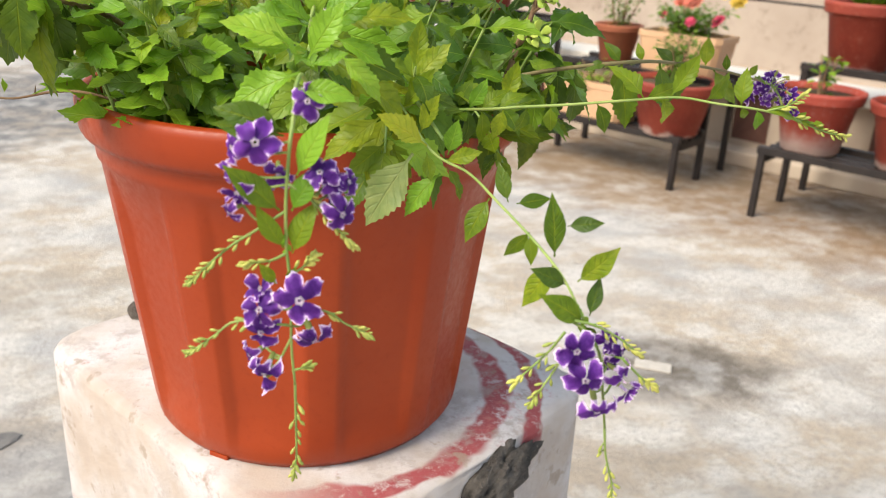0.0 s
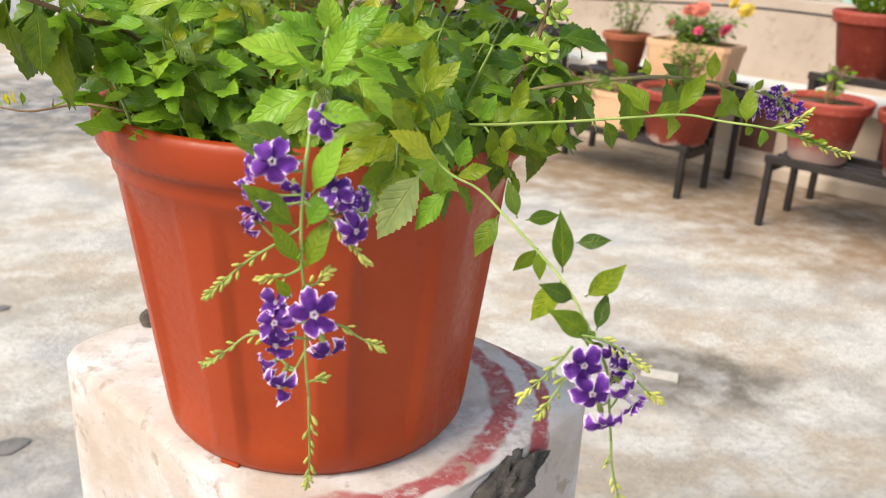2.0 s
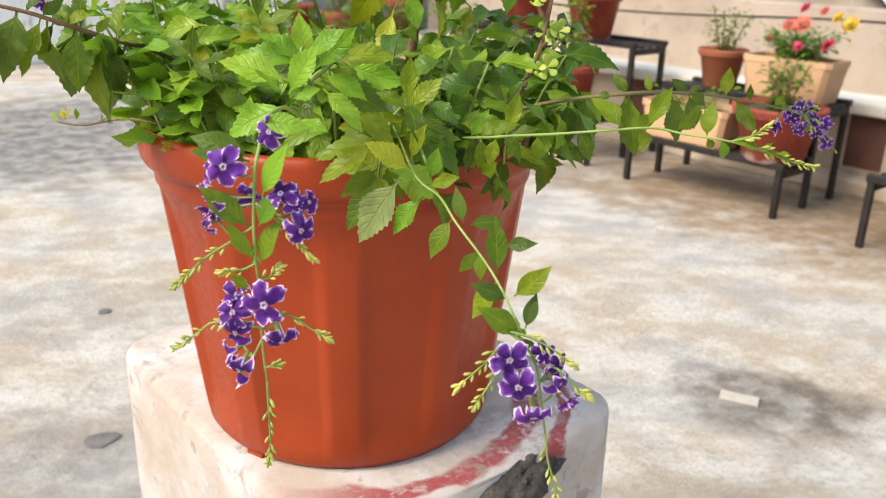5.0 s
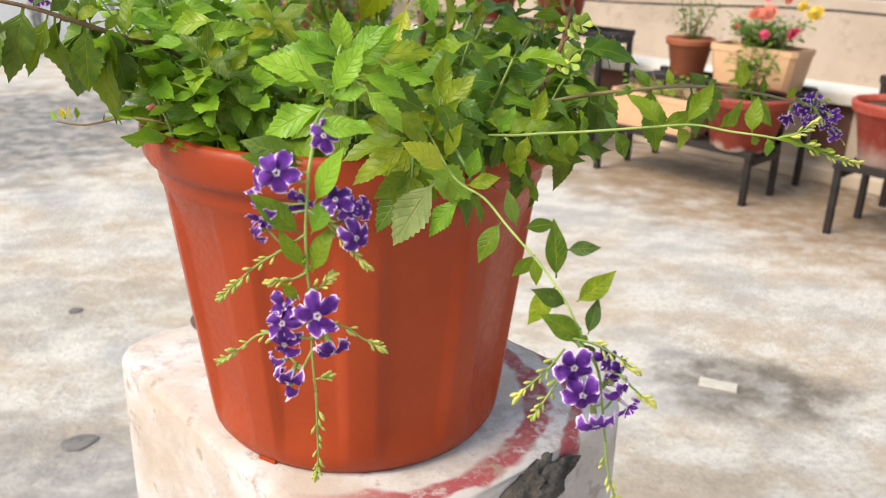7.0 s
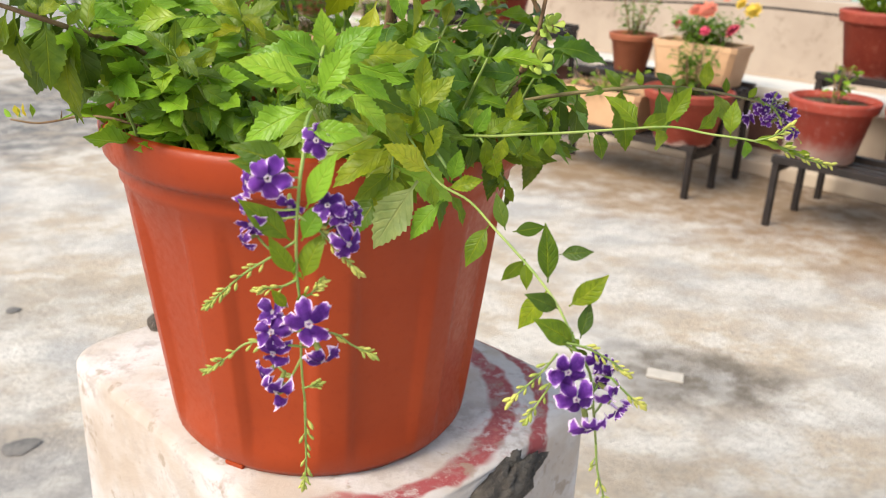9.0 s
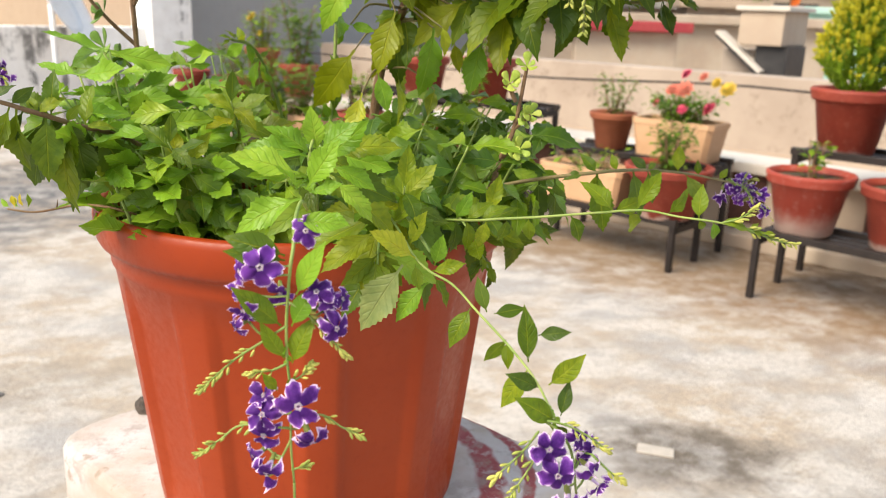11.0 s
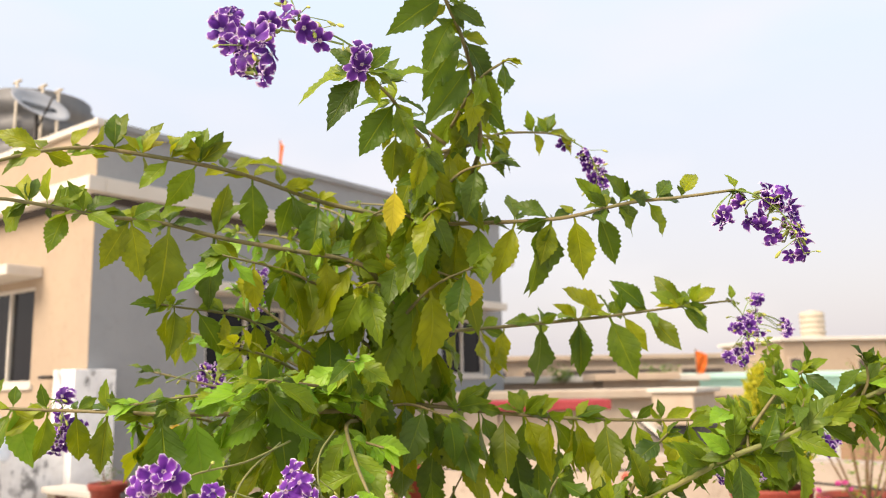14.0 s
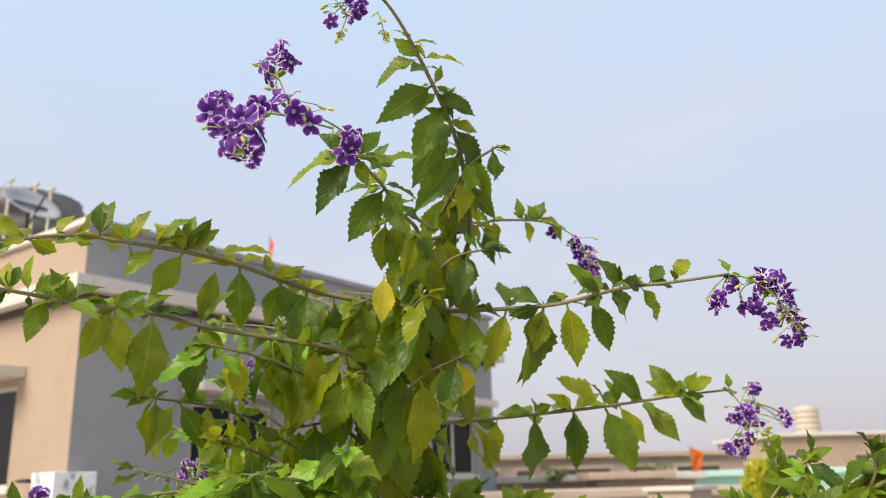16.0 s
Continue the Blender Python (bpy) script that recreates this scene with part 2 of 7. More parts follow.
GREY = surface("grey_house_paint", (0.262, 0.27, 0.275), (0.29, 0.295, 0.298), (0.245, 0.245, 0.247), 0.9, 0.9, 0.15, fine=12, stain=0.4)
OFFWHITE = surface("offwhite_trim", (0.62, 0.57, 0.50), (0.57, 0.52, 0.45), (0.6, 0.54, 0.47), 2.0, 0.85, 0.2, stain=0.4)
MINT = surface("mint_wall_paint", (0.45, 0.70, 0.60), (0.50, 0.74, 0.64), (0.38, 0.55, 0.48), 1.5, 0.9, 0.2, stain=0.3)
TAN = surface("tan_roof_wall", (0.40, 0.31, 0.23), (0.46, 0.36, 0.27), (0.3, 0.23, 0.18), 0.8, 0.9, 0.2, stain=0.4)
DARKGAP = surface("dark_opening_and_shadow", (0.05, 0.04, 0.038), (0.08, 0.06, 0.05), (0.12, 0.09, 0.07), 1.5, 0.9, 0.1)
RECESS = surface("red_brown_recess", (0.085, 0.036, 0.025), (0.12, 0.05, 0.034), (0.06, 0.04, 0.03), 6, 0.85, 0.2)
REDSTRIP = surface("maroon_strip", (0.30, 0.03, 0.04), (0.36, 0.05, 0.05), (0.2, 0.03, 0.03), 3, 0.8, 0.1)
TANK = surface("grey_water_tank", (0.10, 0.098, 0.098), (0.14, 0.136, 0.132), (0.17, 0.16, 0.15), 2, 0.6, 0.1)
PALETANK = surface("sand_water_tank", (0.46, 0.40, 0.31), (0.5, 0.43, 0.33), (0.36, 0.3, 0.23), 2, 0.6, 0.1)
DISH = surface("dish_grey", (0.28, 0.285, 0.30), (0.33, 0.335, 0.345), (0.24, 0.24, 0.24), 3, 0.5, 0.05)
PALEDISH = surface("pale_dish", (0.70, 0.72, 0.74), (0.76, 0.77, 0.78), (0.5, 0.5, 0.5), 3, 0.5, 0.05)
ORANGE = surface("saffron_cloth", (0.85, 0.20, 0.03), (0.88, 0.26, 0.05), (0.7, 0.15, 0.03), 6, 0.8, 0.1)


def glass_material():
    m, n, l, p = nodes_of("dark_window_glass")
    p.inputs["Base Color"].default_value = (0.010, 0.010, 0.011, 1)
    p.inputs["Roughness"].default_value = 0.12
    p.inputs["Specular IOR Level"].default_value = 0.15
    return m


def damp_whitewash():
    """Whitewash with black damp streaks that run down, and flaked grey patches."""
    m, n, l, p = nodes_of("damp_whitewash")
    tc, mp = n.new("ShaderNodeTexCoord"), n.new("ShaderNodeMapping")
    mp.inputs["Scale"].default_value = (7.0, 7.0, 1.3)
    l.new(tc.outputs["Object"], mp.inputs[0])
    run = noise_tex(n, l, mp.outputs[0], 1.0, 4, 0.6)
    blot = noise_tex(n, l, tc.outputs["Object"], 3.4, 6, 0.68)
    fine = noise_tex(n, l, tc.outputs["Object"], 22, 5, 0.7)
    col = mixrgb(n, l, ramp(n, l, blot, 0.35, 0.65), (0.88, 0.87, 0.85), (0.76, 0.74, 0.72))
    col = mixrgb(n, l, calc(n, l, "MULTIPLY", ramp(n, l, fine, 0.54, 0.7), 0.35), col, (0.58, 0.55, 0.52))
    mark = calc(n, l, "MULTIPLY", ramp(n, l, run, 0.51, 0.60), ramp(n, l, blot, 0.44, 0.56))
    col = mixrgb(n, l, calc(n, l, "MULTIPLY", mark, 0.85), col, (0.12, 0.115, 0.11))
    l.new(col, p.inputs["Base Color"])
    p.inputs["Roughness"].default_value = 0.9
    bump_to(n, l, p, fine, 0.4, 0.004)
    return m


DAMP = damp_whitewash()
PLASTER = surface("pale_weathered_plaster", (0.42, 0.35, 0.285), (0.35, 0.285, 0.23), (0.18, 0.14, 0.11), 1.6, 0.9, 0.35, fine=5, stain=0.55)
GLASS = glass_material()


def bloom_material(name, a, b):
    return surface(name, a, b, tuple(0.6 * c for c in a), 60, 0.6, 0.1, stain=0.3)


BLOOMS = {
    "pink": bloom_material("pink_bloom", (0.85, 0.05, 0.14), (0.9, 0.1, 0.2)),
    "coral": bloom_material("coral_bloom", (0.88, 0.2, 0.12), (0.9, 0.28, 0.18)),
    "yellow": bloom_material("yellow_bloom", (0.9, 0.58, 0.03), (0.92, 0.66, 0.08)),
    "magenta": bloom_material("magenta_bloom", (0.7, 0.05, 0.28), (0.78, 0.1, 0.36)),
}


def ground_material():
    """Worn cement terrace: warm and grey patches, pale scuffs, dark patches with some painted shade."""
    m, n, l, p = nodes_of("worn_cement")
    tc = n.new("ShaderNodeTexCoord")
    vec = tc.outputs["Object"]
    stretch = n.new("ShaderNodeMapping")
    stretch.inputs["Rotation"].default_value = (0, 0, radians(-30))
    stretch.inputs["Scale"].default_value = (1.0, 1.3, 1.0)
    l.new(vec, stretch.inputs[0])
    broad = noise_tex(n, l, stretch.outputs[0], 1.6, 4)
    mid = noise_tex(n, l, stretch.outputs[0], 4.2, 8, 0.68)
    fine = noise_tex(n, l, vec, 55, 6, 0.75)
    scuff = noise_tex(n, l, stretch.outputs[0], 7.5, 2, 0.4)
    col = mixrgb(n, l, ramp(n, l, broad, 0.38, 0.62), (0.41, 0.33, 0.245), (0.37, 0.35, 0.33))
    col = mixrgb(n, l, calc(n, l, "MULTIPLY", ramp(n, l, mid, 0.44, 0.62), 0.85), col, (0.54, 0.50, 0.45))
    col = mixrgb(n, l, calc(n, l, "MULTIPLY", ramp(n, l, mid, 0.46, 0.34), 0.42), col, (0.30, 0.265, 0.225))
    col = mixrgb(n, l, calc(n, l, "MULTIPLY", ramp(n, l, scuff, 0.56, 0.76), 0.35), col, (0.66, 0.63, 0.59))
    col = mixrgb(n, l, calc(n, l, "MULTIPLY", ramp(n, l, fine, 0.46, 0.66), 0.5), col, (0.25, 0.225, 0.20))
    patchy = noise_tex(n, l, vec, 11, 7, 0.7)
    # dark patches on the floor, with soft ragged edges
    # shade by the stands and far left is painted in with the brown stains
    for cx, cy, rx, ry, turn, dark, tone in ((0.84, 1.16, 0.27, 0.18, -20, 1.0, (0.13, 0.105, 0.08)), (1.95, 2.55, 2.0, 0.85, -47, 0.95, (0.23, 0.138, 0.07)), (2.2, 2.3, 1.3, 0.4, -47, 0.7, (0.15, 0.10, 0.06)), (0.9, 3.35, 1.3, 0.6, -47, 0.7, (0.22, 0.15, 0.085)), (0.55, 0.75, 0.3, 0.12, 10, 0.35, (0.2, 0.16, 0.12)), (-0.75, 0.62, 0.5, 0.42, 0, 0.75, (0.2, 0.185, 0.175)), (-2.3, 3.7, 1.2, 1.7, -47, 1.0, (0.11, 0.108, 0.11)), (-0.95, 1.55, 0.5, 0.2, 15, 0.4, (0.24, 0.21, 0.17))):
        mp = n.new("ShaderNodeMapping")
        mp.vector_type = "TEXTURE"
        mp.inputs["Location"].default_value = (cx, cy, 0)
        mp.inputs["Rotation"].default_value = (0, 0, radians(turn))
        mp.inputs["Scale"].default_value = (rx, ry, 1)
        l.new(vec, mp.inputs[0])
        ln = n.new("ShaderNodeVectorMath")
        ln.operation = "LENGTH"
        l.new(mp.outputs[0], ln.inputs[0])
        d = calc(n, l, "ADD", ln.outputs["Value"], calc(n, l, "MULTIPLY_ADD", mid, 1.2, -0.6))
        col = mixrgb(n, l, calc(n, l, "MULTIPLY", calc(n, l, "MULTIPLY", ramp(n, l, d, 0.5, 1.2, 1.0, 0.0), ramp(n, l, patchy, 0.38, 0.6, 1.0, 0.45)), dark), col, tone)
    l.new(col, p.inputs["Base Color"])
    p.inputs["Roughness"].default_value = 0.85
    bump_to(n, l, p, calc(n, l, "MULTIPLY_ADD", fine, 0.6, mid), 0.8, 0.012)
    return m


def pedestal_material():
    """Whitewashed cement with maroon brush rings round the pot and bare chips."""
    m, n, l, p = nodes_of("whitewashed_pedestal")
    tc = n.new("ShaderNodeTexCoord")
    vec = tc.outputs["Object"]
    sep = n.new("ShaderNodeSeparateXYZ")
    l.new(vec, sep.inputs[0])
    broad, fine = noise_tex(n, l, vec, 9, 4), noise_tex(n, l, vec, 70, 6, 0.75)
    col = mixrgb(n, l, ramp(n, l, broad, 0.35, 0.65), (0.41, 0.335, 0.275), (0.53, 0.50, 0.49))
    warp = noise_tex(n, l, vec, 14, 3)
    r = calc(n, l, "SQRT", calc(n, l, "ADD", calc(n, l, "POWER", sep.outputs[0], 2.0), calc(n, l, "POWER", sep.outputs[1], 2.0)))
    r = calc(n, l, "ADD", r, calc(n, l, "MULTIPLY_ADD", warp, 0.034, -0.017))
    ring1 = calc(n, l, "MULTIPLY", ramp(n, l, r, 0.137, 0.143), ramp(n, l, r, 0.158, 0.163, 1.0, 0.0))
    ring2 = calc(n, l, "MULTIPLY", ramp(n, l, r, 0.176, 0.180), ramp(n, l, r, 0.190, 0.194, 1.0, 0.0))
    ring = calc(n, l, "MAXIMUM", ring1, ring2)
    ring = calc(n, l, "MULTIPLY", ring, ramp(n, l, fine, 0.33, 0.5, 0.25, 0.95))
    ring = calc(n, l, "MULTIPLY", ring, ramp(n, l, sep.outputs[0], -0.06, 0.05))
    ring = calc(n, l, "MULTIPLY", ring, ramp(n, l, sep.outputs[2], -0.03, -0.012))
    col = mixrgb(n, l, ring, col, (0.27, 0.035, 0.04))
    pink = calc(n, l, "MULTIPLY", ramp(n, l, fine, 0.5, 0.62), ramp(n, l, broad, 0.5, 0.66, 0.0, 0.5))
    col = mixrgb(n, l, pink, col, (0.42, 0.16, 0.14))
    dirt = noise_tex(n, l, vec, 24, 6, 0.7)
    col = mixrgb(n, l, calc(n, l, "MULTIPLY", ramp(n, l, dirt, 0.5, 0.62), ramp(n, l, broad, 0.42, 0.6, 0.2, 0.7)), col, (0.30, 0.25, 0.22))
    chips = noise_tex(n, l, vec, 34, 4, 0.6)
    col = mixrgb(n, l, calc(n, l, "MULTIPLY", ramp(n, l, chips, 0.6, 0.68), 0.7), col, (0.27, 0.21, 0.155))
    col = mixrgb(n, l, calc(n, l, "MULTIPLY", ramp(n, l, fine, 0.6, 0.7), 0.6), col, (0.25, 0.19, 0.14))
    l.new(col, p.inputs["Base Color"])
    p.inputs["Roughness"].default_value = 0.9
    bump_to(n, l, p, calc(n, l, "MULTIPLY_ADD", fine, 0.5, broad), 0.7, 0.004)
    return m


GROUND, PEDESTAL = ground_material(), pedestal_material()
BROKEN = surface("broken_cement", (0.07, 0.06, 0.052), (0.2, 0.17, 0.14), (0.32, 0.27, 0.22), 30, 0.95, 1.0, dist=0.01)


# ---- building helpers ----
def thing(name, at, label, category, group="", kind=""):
    ob = new(name)
    ob.matrix_basis = at if isinstance(at, Matrix) else Matrix.Translation(at)
    ob.empty_display_size = 0.05
    return tagged(ob, label, category, group, kind)


def mesh_of(name, bm, material, smooth=False):
    me = bpy.data.meshes.new(name)
    bm.to_mesh(me)
    bm.free()
    for mt in material if isinstance(material, (list, tuple)) else [material]:
        me.materials.append(mt)
    if smooth:
        me.polygons.foreach_set("use_smooth", [True] * len(me.polygons))
    return me


def part(name, bm, material, parent, label="", smooth=False, local=True):
    """Links bm (or a mesh) as one object under parent; local: its coordinates are the parent's, else the world's."""
    me = bm if isinstance(bm, bpy.types.Mesh) else mesh_of(name, bm, material, smooth)
    ob = new(name, me)
    ob.parent = parent
    if not local:
        ob.matrix_parent_inverse = parent.matrix_basis.inverted()
    return tagged(ob, label)


def box(bm, lo, hi, bevel=0.0, m=None):
    r = bmesh.ops.create_cube(bm, size=1.0)
    c, s = [(a + b) / 2 for a, b in zip(lo, hi)], [abs(b - a) for a, b in zip(lo, hi)]
    bmesh.ops.transform(bm, matrix=Matrix.Translation(c) @ Matrix.Diagonal((*s, 1)), verts=r["verts"])
    if bevel:
        ed = list({e for v in r["verts"] for e in v.link_edges})
        out = bmesh.ops.bevel(bm, geom=ed, offset=bevel, segments=2, affect="EDGES", profile=0.6)
        vs = list({v for f in out["faces"] for v in f.verts} | {v for v in r["verts"] if v.is_valid})
    else:
        vs = r["verts"]
    if m is not None:
        bmesh.ops.transform(bm, matrix=m, verts=vs)
    return bm


def boxed(lo, hi, bevel=0.0):
    return box(bmesh.new(), lo, hi, bevel)


def lathe(profile, steps=48, shape=None, cap=True):
    """A turned body from (radius, z) pairs; shape(angle, radius, z) may change the radius."""
    bm = bmesh.new()
    rings = []
    for r, z in profile:
        ring = []
        for k in range(steps):
            a = 2 * math.pi * k / steps
            q = shape(a, r, z) if shape else r
            ring.append(bm.verts.new((q * math.cos(a), q * math.sin(a), z)))
        rings.append(ring)
    for a, b in zip(rings, rings[1:]):
        for k in range(steps):
            bm.faces.new((a[k], a[(k + 1) % steps], b[(k + 1) % steps], b[k]))
    if cap:
        bm.faces.new(rings[0][::-1])
    return bm


def smooth_line(points, steps=6):
    """Catmull-Rom through the points."""
    p = [Vector(q) for q in points]
    p = [2 * p[0] - p[1]] + p + [2 * p[-1] - p[-2]]
    out = []
    for i in range(1, len(p) - 2):
        for k in range(steps):
            t = k / steps
            a, b, c, d = p[i - 1], p[i], p[i + 1], p[i + 2]
            out.append(0.5 * (2 * b + (c - a) * t + (2 * a - 5 * b + 4 * c - d) * t * t + (3 * b - a - 3 * c + d) * t ** 3))
    return out + [p[-2]]


def tube(bm, line, r0, r1, sides=6):
    """A tapered tube along a line of vectors, closed at the ends."""
    prev, n = None, len(line)
    up = Vector((0.3, 0.2, 1)).normalized()
    for i, q in enumerate(line):
        t = (line[min(i + 1, n - 1)] - line[max(i - 1, 0)]).normalized()
        x = t.cross(up)
        x = x.normalized() if x.length > 1e-4 else Vector((1, 0, 0))
        y = t.cross(x)
        r = r0 + (r1 - r0) * i / max(1, n - 1)
        ring = [bm.verts.new(q + (x * math.cos(2 * math.pi * k / sides) + y * math.sin(2 * math.pi * k / sides)) * r) for k in range(sides)]
        if prev:
            for k in range(sides):
                bm.faces.new((prev[k], prev[(k + 1) % sides], ring[(k + 1) % sides], ring[k]))
        else:
            bm.faces.new(ring[::-1])
        prev = ring
    bm.faces.new(prev)
    return bm


def rod(bm, a, b, r, sides=6):
    return tube(bm, [Vector(a), Vector(b)], r, r, sides)


def leaf_shape(width=0.5, curl=0.25, fold=0.18, teeth=True, rows=25, petiole=0.1, wave=0.0, broad=0.86, twist=0.0, bend=0.0, seed=0):
    """Points, faces and UVs of a toothed leaf of length 1 along +y, its face to +z; five columns, so that the blade folds, cups and ripples."""
    g = random.Random(seed)
    vs, fs, uv = [], [], []
    cols = (-1.0, -0.55, 0.0, 0.55, 1.0)
    ph = g.uniform(0, 6)
    for i in range(rows):
        s = i / (rows - 1)
        if s < petiole:
            w = 0.018
        else:
            q = (s - petiole) / (1 - petiole)
            w = 0.54 * width * math.sin(math.pi * q ** broad) ** 1.05 * (1 - 0.3 * q ** 2) if 0 < q < 1 else 0.0
            if teeth and 0.2 < q < 0.97:
                w *= 1.05 + g.uniform(0, 0.05) if i % 2 else 0.94 - g.uniform(0, 0.03)
        w = max(w, 0.004)
        y, z = s - 0.25 * curl * s ** 2, -curl * s ** 2
        ca, sa = math.cos(twist * s), math.sin(twist * s)
        for c in cols:
            lead = 0.016 * abs(c) if teeth and i % 2 and 0.25 < s < 0.95 else 0.0
            h = w * (fold * abs(c) - 0.35 * fold * abs(c) ** 3 + wave * c * c * math.sin(s * 13 + ph + 1.3 * c))
            x = c * w
            vs.append((x * ca - h * sa + bend * s * s, y + lead, z + x * sa + h * ca))
            uv.append((s, 0.5 + 0.5 * c))
    for i in range(rows - 1):
        for k in range(4):
            a = i * 5 + k
            fs.append((a, a + 1, a + 6, a + 5))
    return np.array(vs), fs, uv


def mesh_from(name, vs, fs, uv, material, smooth=True):
    me = bpy.data.meshes.new(name)
    me.from_pydata([tuple(v) for v in vs], [], fs)
    if uv is not None:
        lay = me.uv_layers.new(name="UVMap")
        idx = np.empty(len(me.loops), dtype=np.int32)
        me.loops.foreach_get("vertex_index", idx)
        lay.data.foreach_set("uv", np.asarray(uv, dtype=np.float32)[idx].ravel())
    me.materials.append(material)
    if smooth:
        me.polygons.foreach_set("use_smooth", [True] * len(me.polygons))
    me.update()
    return me


def scatter(name, shape, poses, material):
    """One mesh of many copies of a shape."""
    vs, fs, uv = shape
    allv, allf, alluv = [], [], []
    hom = np.c_[vs, np.ones(len(vs))]
    for k, m in enumerate(poses):
        allv.append((hom @ np.array(m).T)[:, :3])
        o = k * len(vs)
        allf += [tuple(i + o for i in f) for f in fs]
        alluv += uv
    return mesh_from(name, np.concatenate(allv), allf, alluv, material)


def aim(at, along, face, size, roll=0.0):
    """The pose of a leaf or flower: +y along, +z as near to face as may be."""
    y = Vector(along).normalized()
    z = Vector(face) - Vector(face).dot(y) * y
    z = z.normalized() if z.length > 1e-4 else y.orthogonal().normalized()
    x = y.cross(z)
    m = Matrix((x, y, z)).transposed().to_4x4()
    return Matrix.Translation(at) @ m @ Matrix.Rotation(roll, 4, "Y") @ Matrix.Scale(size, 4)


def rnd(a, b):
    return random.uniform(a, b)


def rvec(s=1.0):
    return Vector((rnd(-s, s), rnd(-s, s), rnd(-s, s)))


LEAF_SHAPES = [leaf_shape(0.45, 0.14, 0.42, wave=0.14, broad=0.95, seed=1), leaf_shape(0.39, 0.34, 0.5, wave=0.28, broad=0.95, twist=0.35, seed=2), leaf_shape(0.44, 0.55, 0.36, wave=0.22, bend=0.07, seed=3), leaf_shape(0.41, -0.12, 0.6, wave=0.24, broad=1.0, twist=-0.4, seed=4),
               leaf_shape(0.42, 0.7, 0.45, wave=0.26, broad=0.95, twist=0.25, bend=-0.06, seed=5), leaf_shape(0.36, 0.3, 0.95, wave=0.2, broad=1.0, twist=-0.3, seed=6), leaf_shape(0.43, 0.22, 0.3, wave=0.3, broad=0.95, twist=0.55, bend=0.05, seed=7)]
SPRIG_SHAPE = leaf_shape(0.42, 0.28, 0.4, rows=13, petiole=0.14, wave=0.15)
SMOOTH_SHAPES = [leaf_shape(0.38, 0.1, 0.2, teeth=False, rows=13, petiole=0.07, broad=0.85), leaf_shape(0.43, 0.25, 0.3, teeth=False, rows=13, petiole=0.07, wave=0.1, broad=0.9)]
LEAF_MESH = {k: [mesh_from("leaf", *s, LEAF[k]) for s in LEAF_SHAPES] for k in ("fresh", "green", "olive", "dark", "yellow", "pale", "turning")}
SPRIG_MESH = {k: [mesh_from("small_leaf", *SPRIG_SHAPE, LEAF[k])] for k in ("fresh", "green", "olive", "dark", "yellow")}
SMOOTH_MESH = {k: [mesh_from("leaf", *s, LEAF[k]) for s in SMOOTH_SHAPES] for k in ("fresh", "green", "dark")}

# ---- terrace frame: x to the right along the benches, y outwards over the parapet ----
TERRACE = Matrix(((0.68, 0.733, 0, 1.53), (-0.733, 0.68, 0, 2.33), (0, 0, 1, 0), (0, 0, 0, 1)))


def on(x, y, z=0.0, turn=0.0):
    return TERRACE @ pose(x, y, z, 0, 0, turn)


# ---- ground ----
def ground_sheet():
    bm = bmesh.new()
    cuts = [-600, -60, -12, -6, -3, 0, 3, 6, 12, 60, 600]
    grid = [[bm.verts.new((x, y + 2, 0)) for x in cuts] for y in cuts]
    for j in range(len(cuts) - 1):
        for i in range(len(cuts) - 1):
            bm.faces.new((grid[j][i], grid[j][i + 1], grid[j + 1][i + 1], grid[j + 1][i]))
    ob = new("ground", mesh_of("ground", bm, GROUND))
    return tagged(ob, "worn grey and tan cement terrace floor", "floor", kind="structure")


ground_sheet()


def wall_piece(name, lo, hi, material, label, category="wall", bevel=0.01, m=TERRACE):
    ob = new(name, mesh_of(name, boxed(lo, hi, bevel), material))
    ob.matrix_basis = m
    return tagged(ob, label, category, kind="structure")


# low parapet behind the benches: white ledge on a cream wall with brown recesses
parapet = wall_piece("parapet", (-6.2, 0.80, 0.0), (4.0, 0.95, 0.345), CREAMWALL, "low cream cement parapet behind the plant stands")
wall_piece("parapet_ledge", (-6.2, 0.74, 0.345), (4.0, 1.02, 0.40), OFFWHITE, "white cement ledge on the low parapet", "ledge", 0.012)
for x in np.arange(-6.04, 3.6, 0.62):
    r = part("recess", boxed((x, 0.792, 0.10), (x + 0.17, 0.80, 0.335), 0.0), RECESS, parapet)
wall_piece("curb", (-6.2, 0.66, 0.0), (4.0, 0.80, 0.07), CREAMWALL, "worn cement kerb at the foot of the parapet", "kerb", 0.012)
# stained white wall at the far left end of the terrace
wall_piece("wall_west", (-6.55, -6.0, 0.0), (-6.32, 1.22, 0.80), DAMP, "whitewashed terrace wall with black damp stains")
wall_piece("wall_pier", (-6.58, 1.0, 0.0), (-6.2, 1.42, 1.42), DAMP, "whitewashed cement pier with damp stains", "pier")
# neighbouring roof edge beyond the parapet
wall_piece("wall_neighbour", (-6.2, 3.0, -0.0), (6.0, 3.25, 0.66), PLASTER, "pale weathered neighbouring roof wall beyond the parapet")
wall_piece("wall_side", (1.05, 2.1, 0.12), (4.5, 2.3, 1.04), PLASTER, "pale weathered cement roof wall behind the right-hand stand")
for z, y in ((0.62, 2.2),):
    bm = bmesh.new()
    tube(bm, smooth_line([(-6.0, y, z), (-3.0, y, z - 0.05), (-1.0, y, z + 0.02), (0.6, y, z - 0.04), (1.05, y, z)], 6), 0.008, 0.008, 5)
    cb = thing("cable", TERRACE, "thin black cable slung over the neighbouring roof", "cable")
    part("wire", bm, IRON, cb, smooth=True)
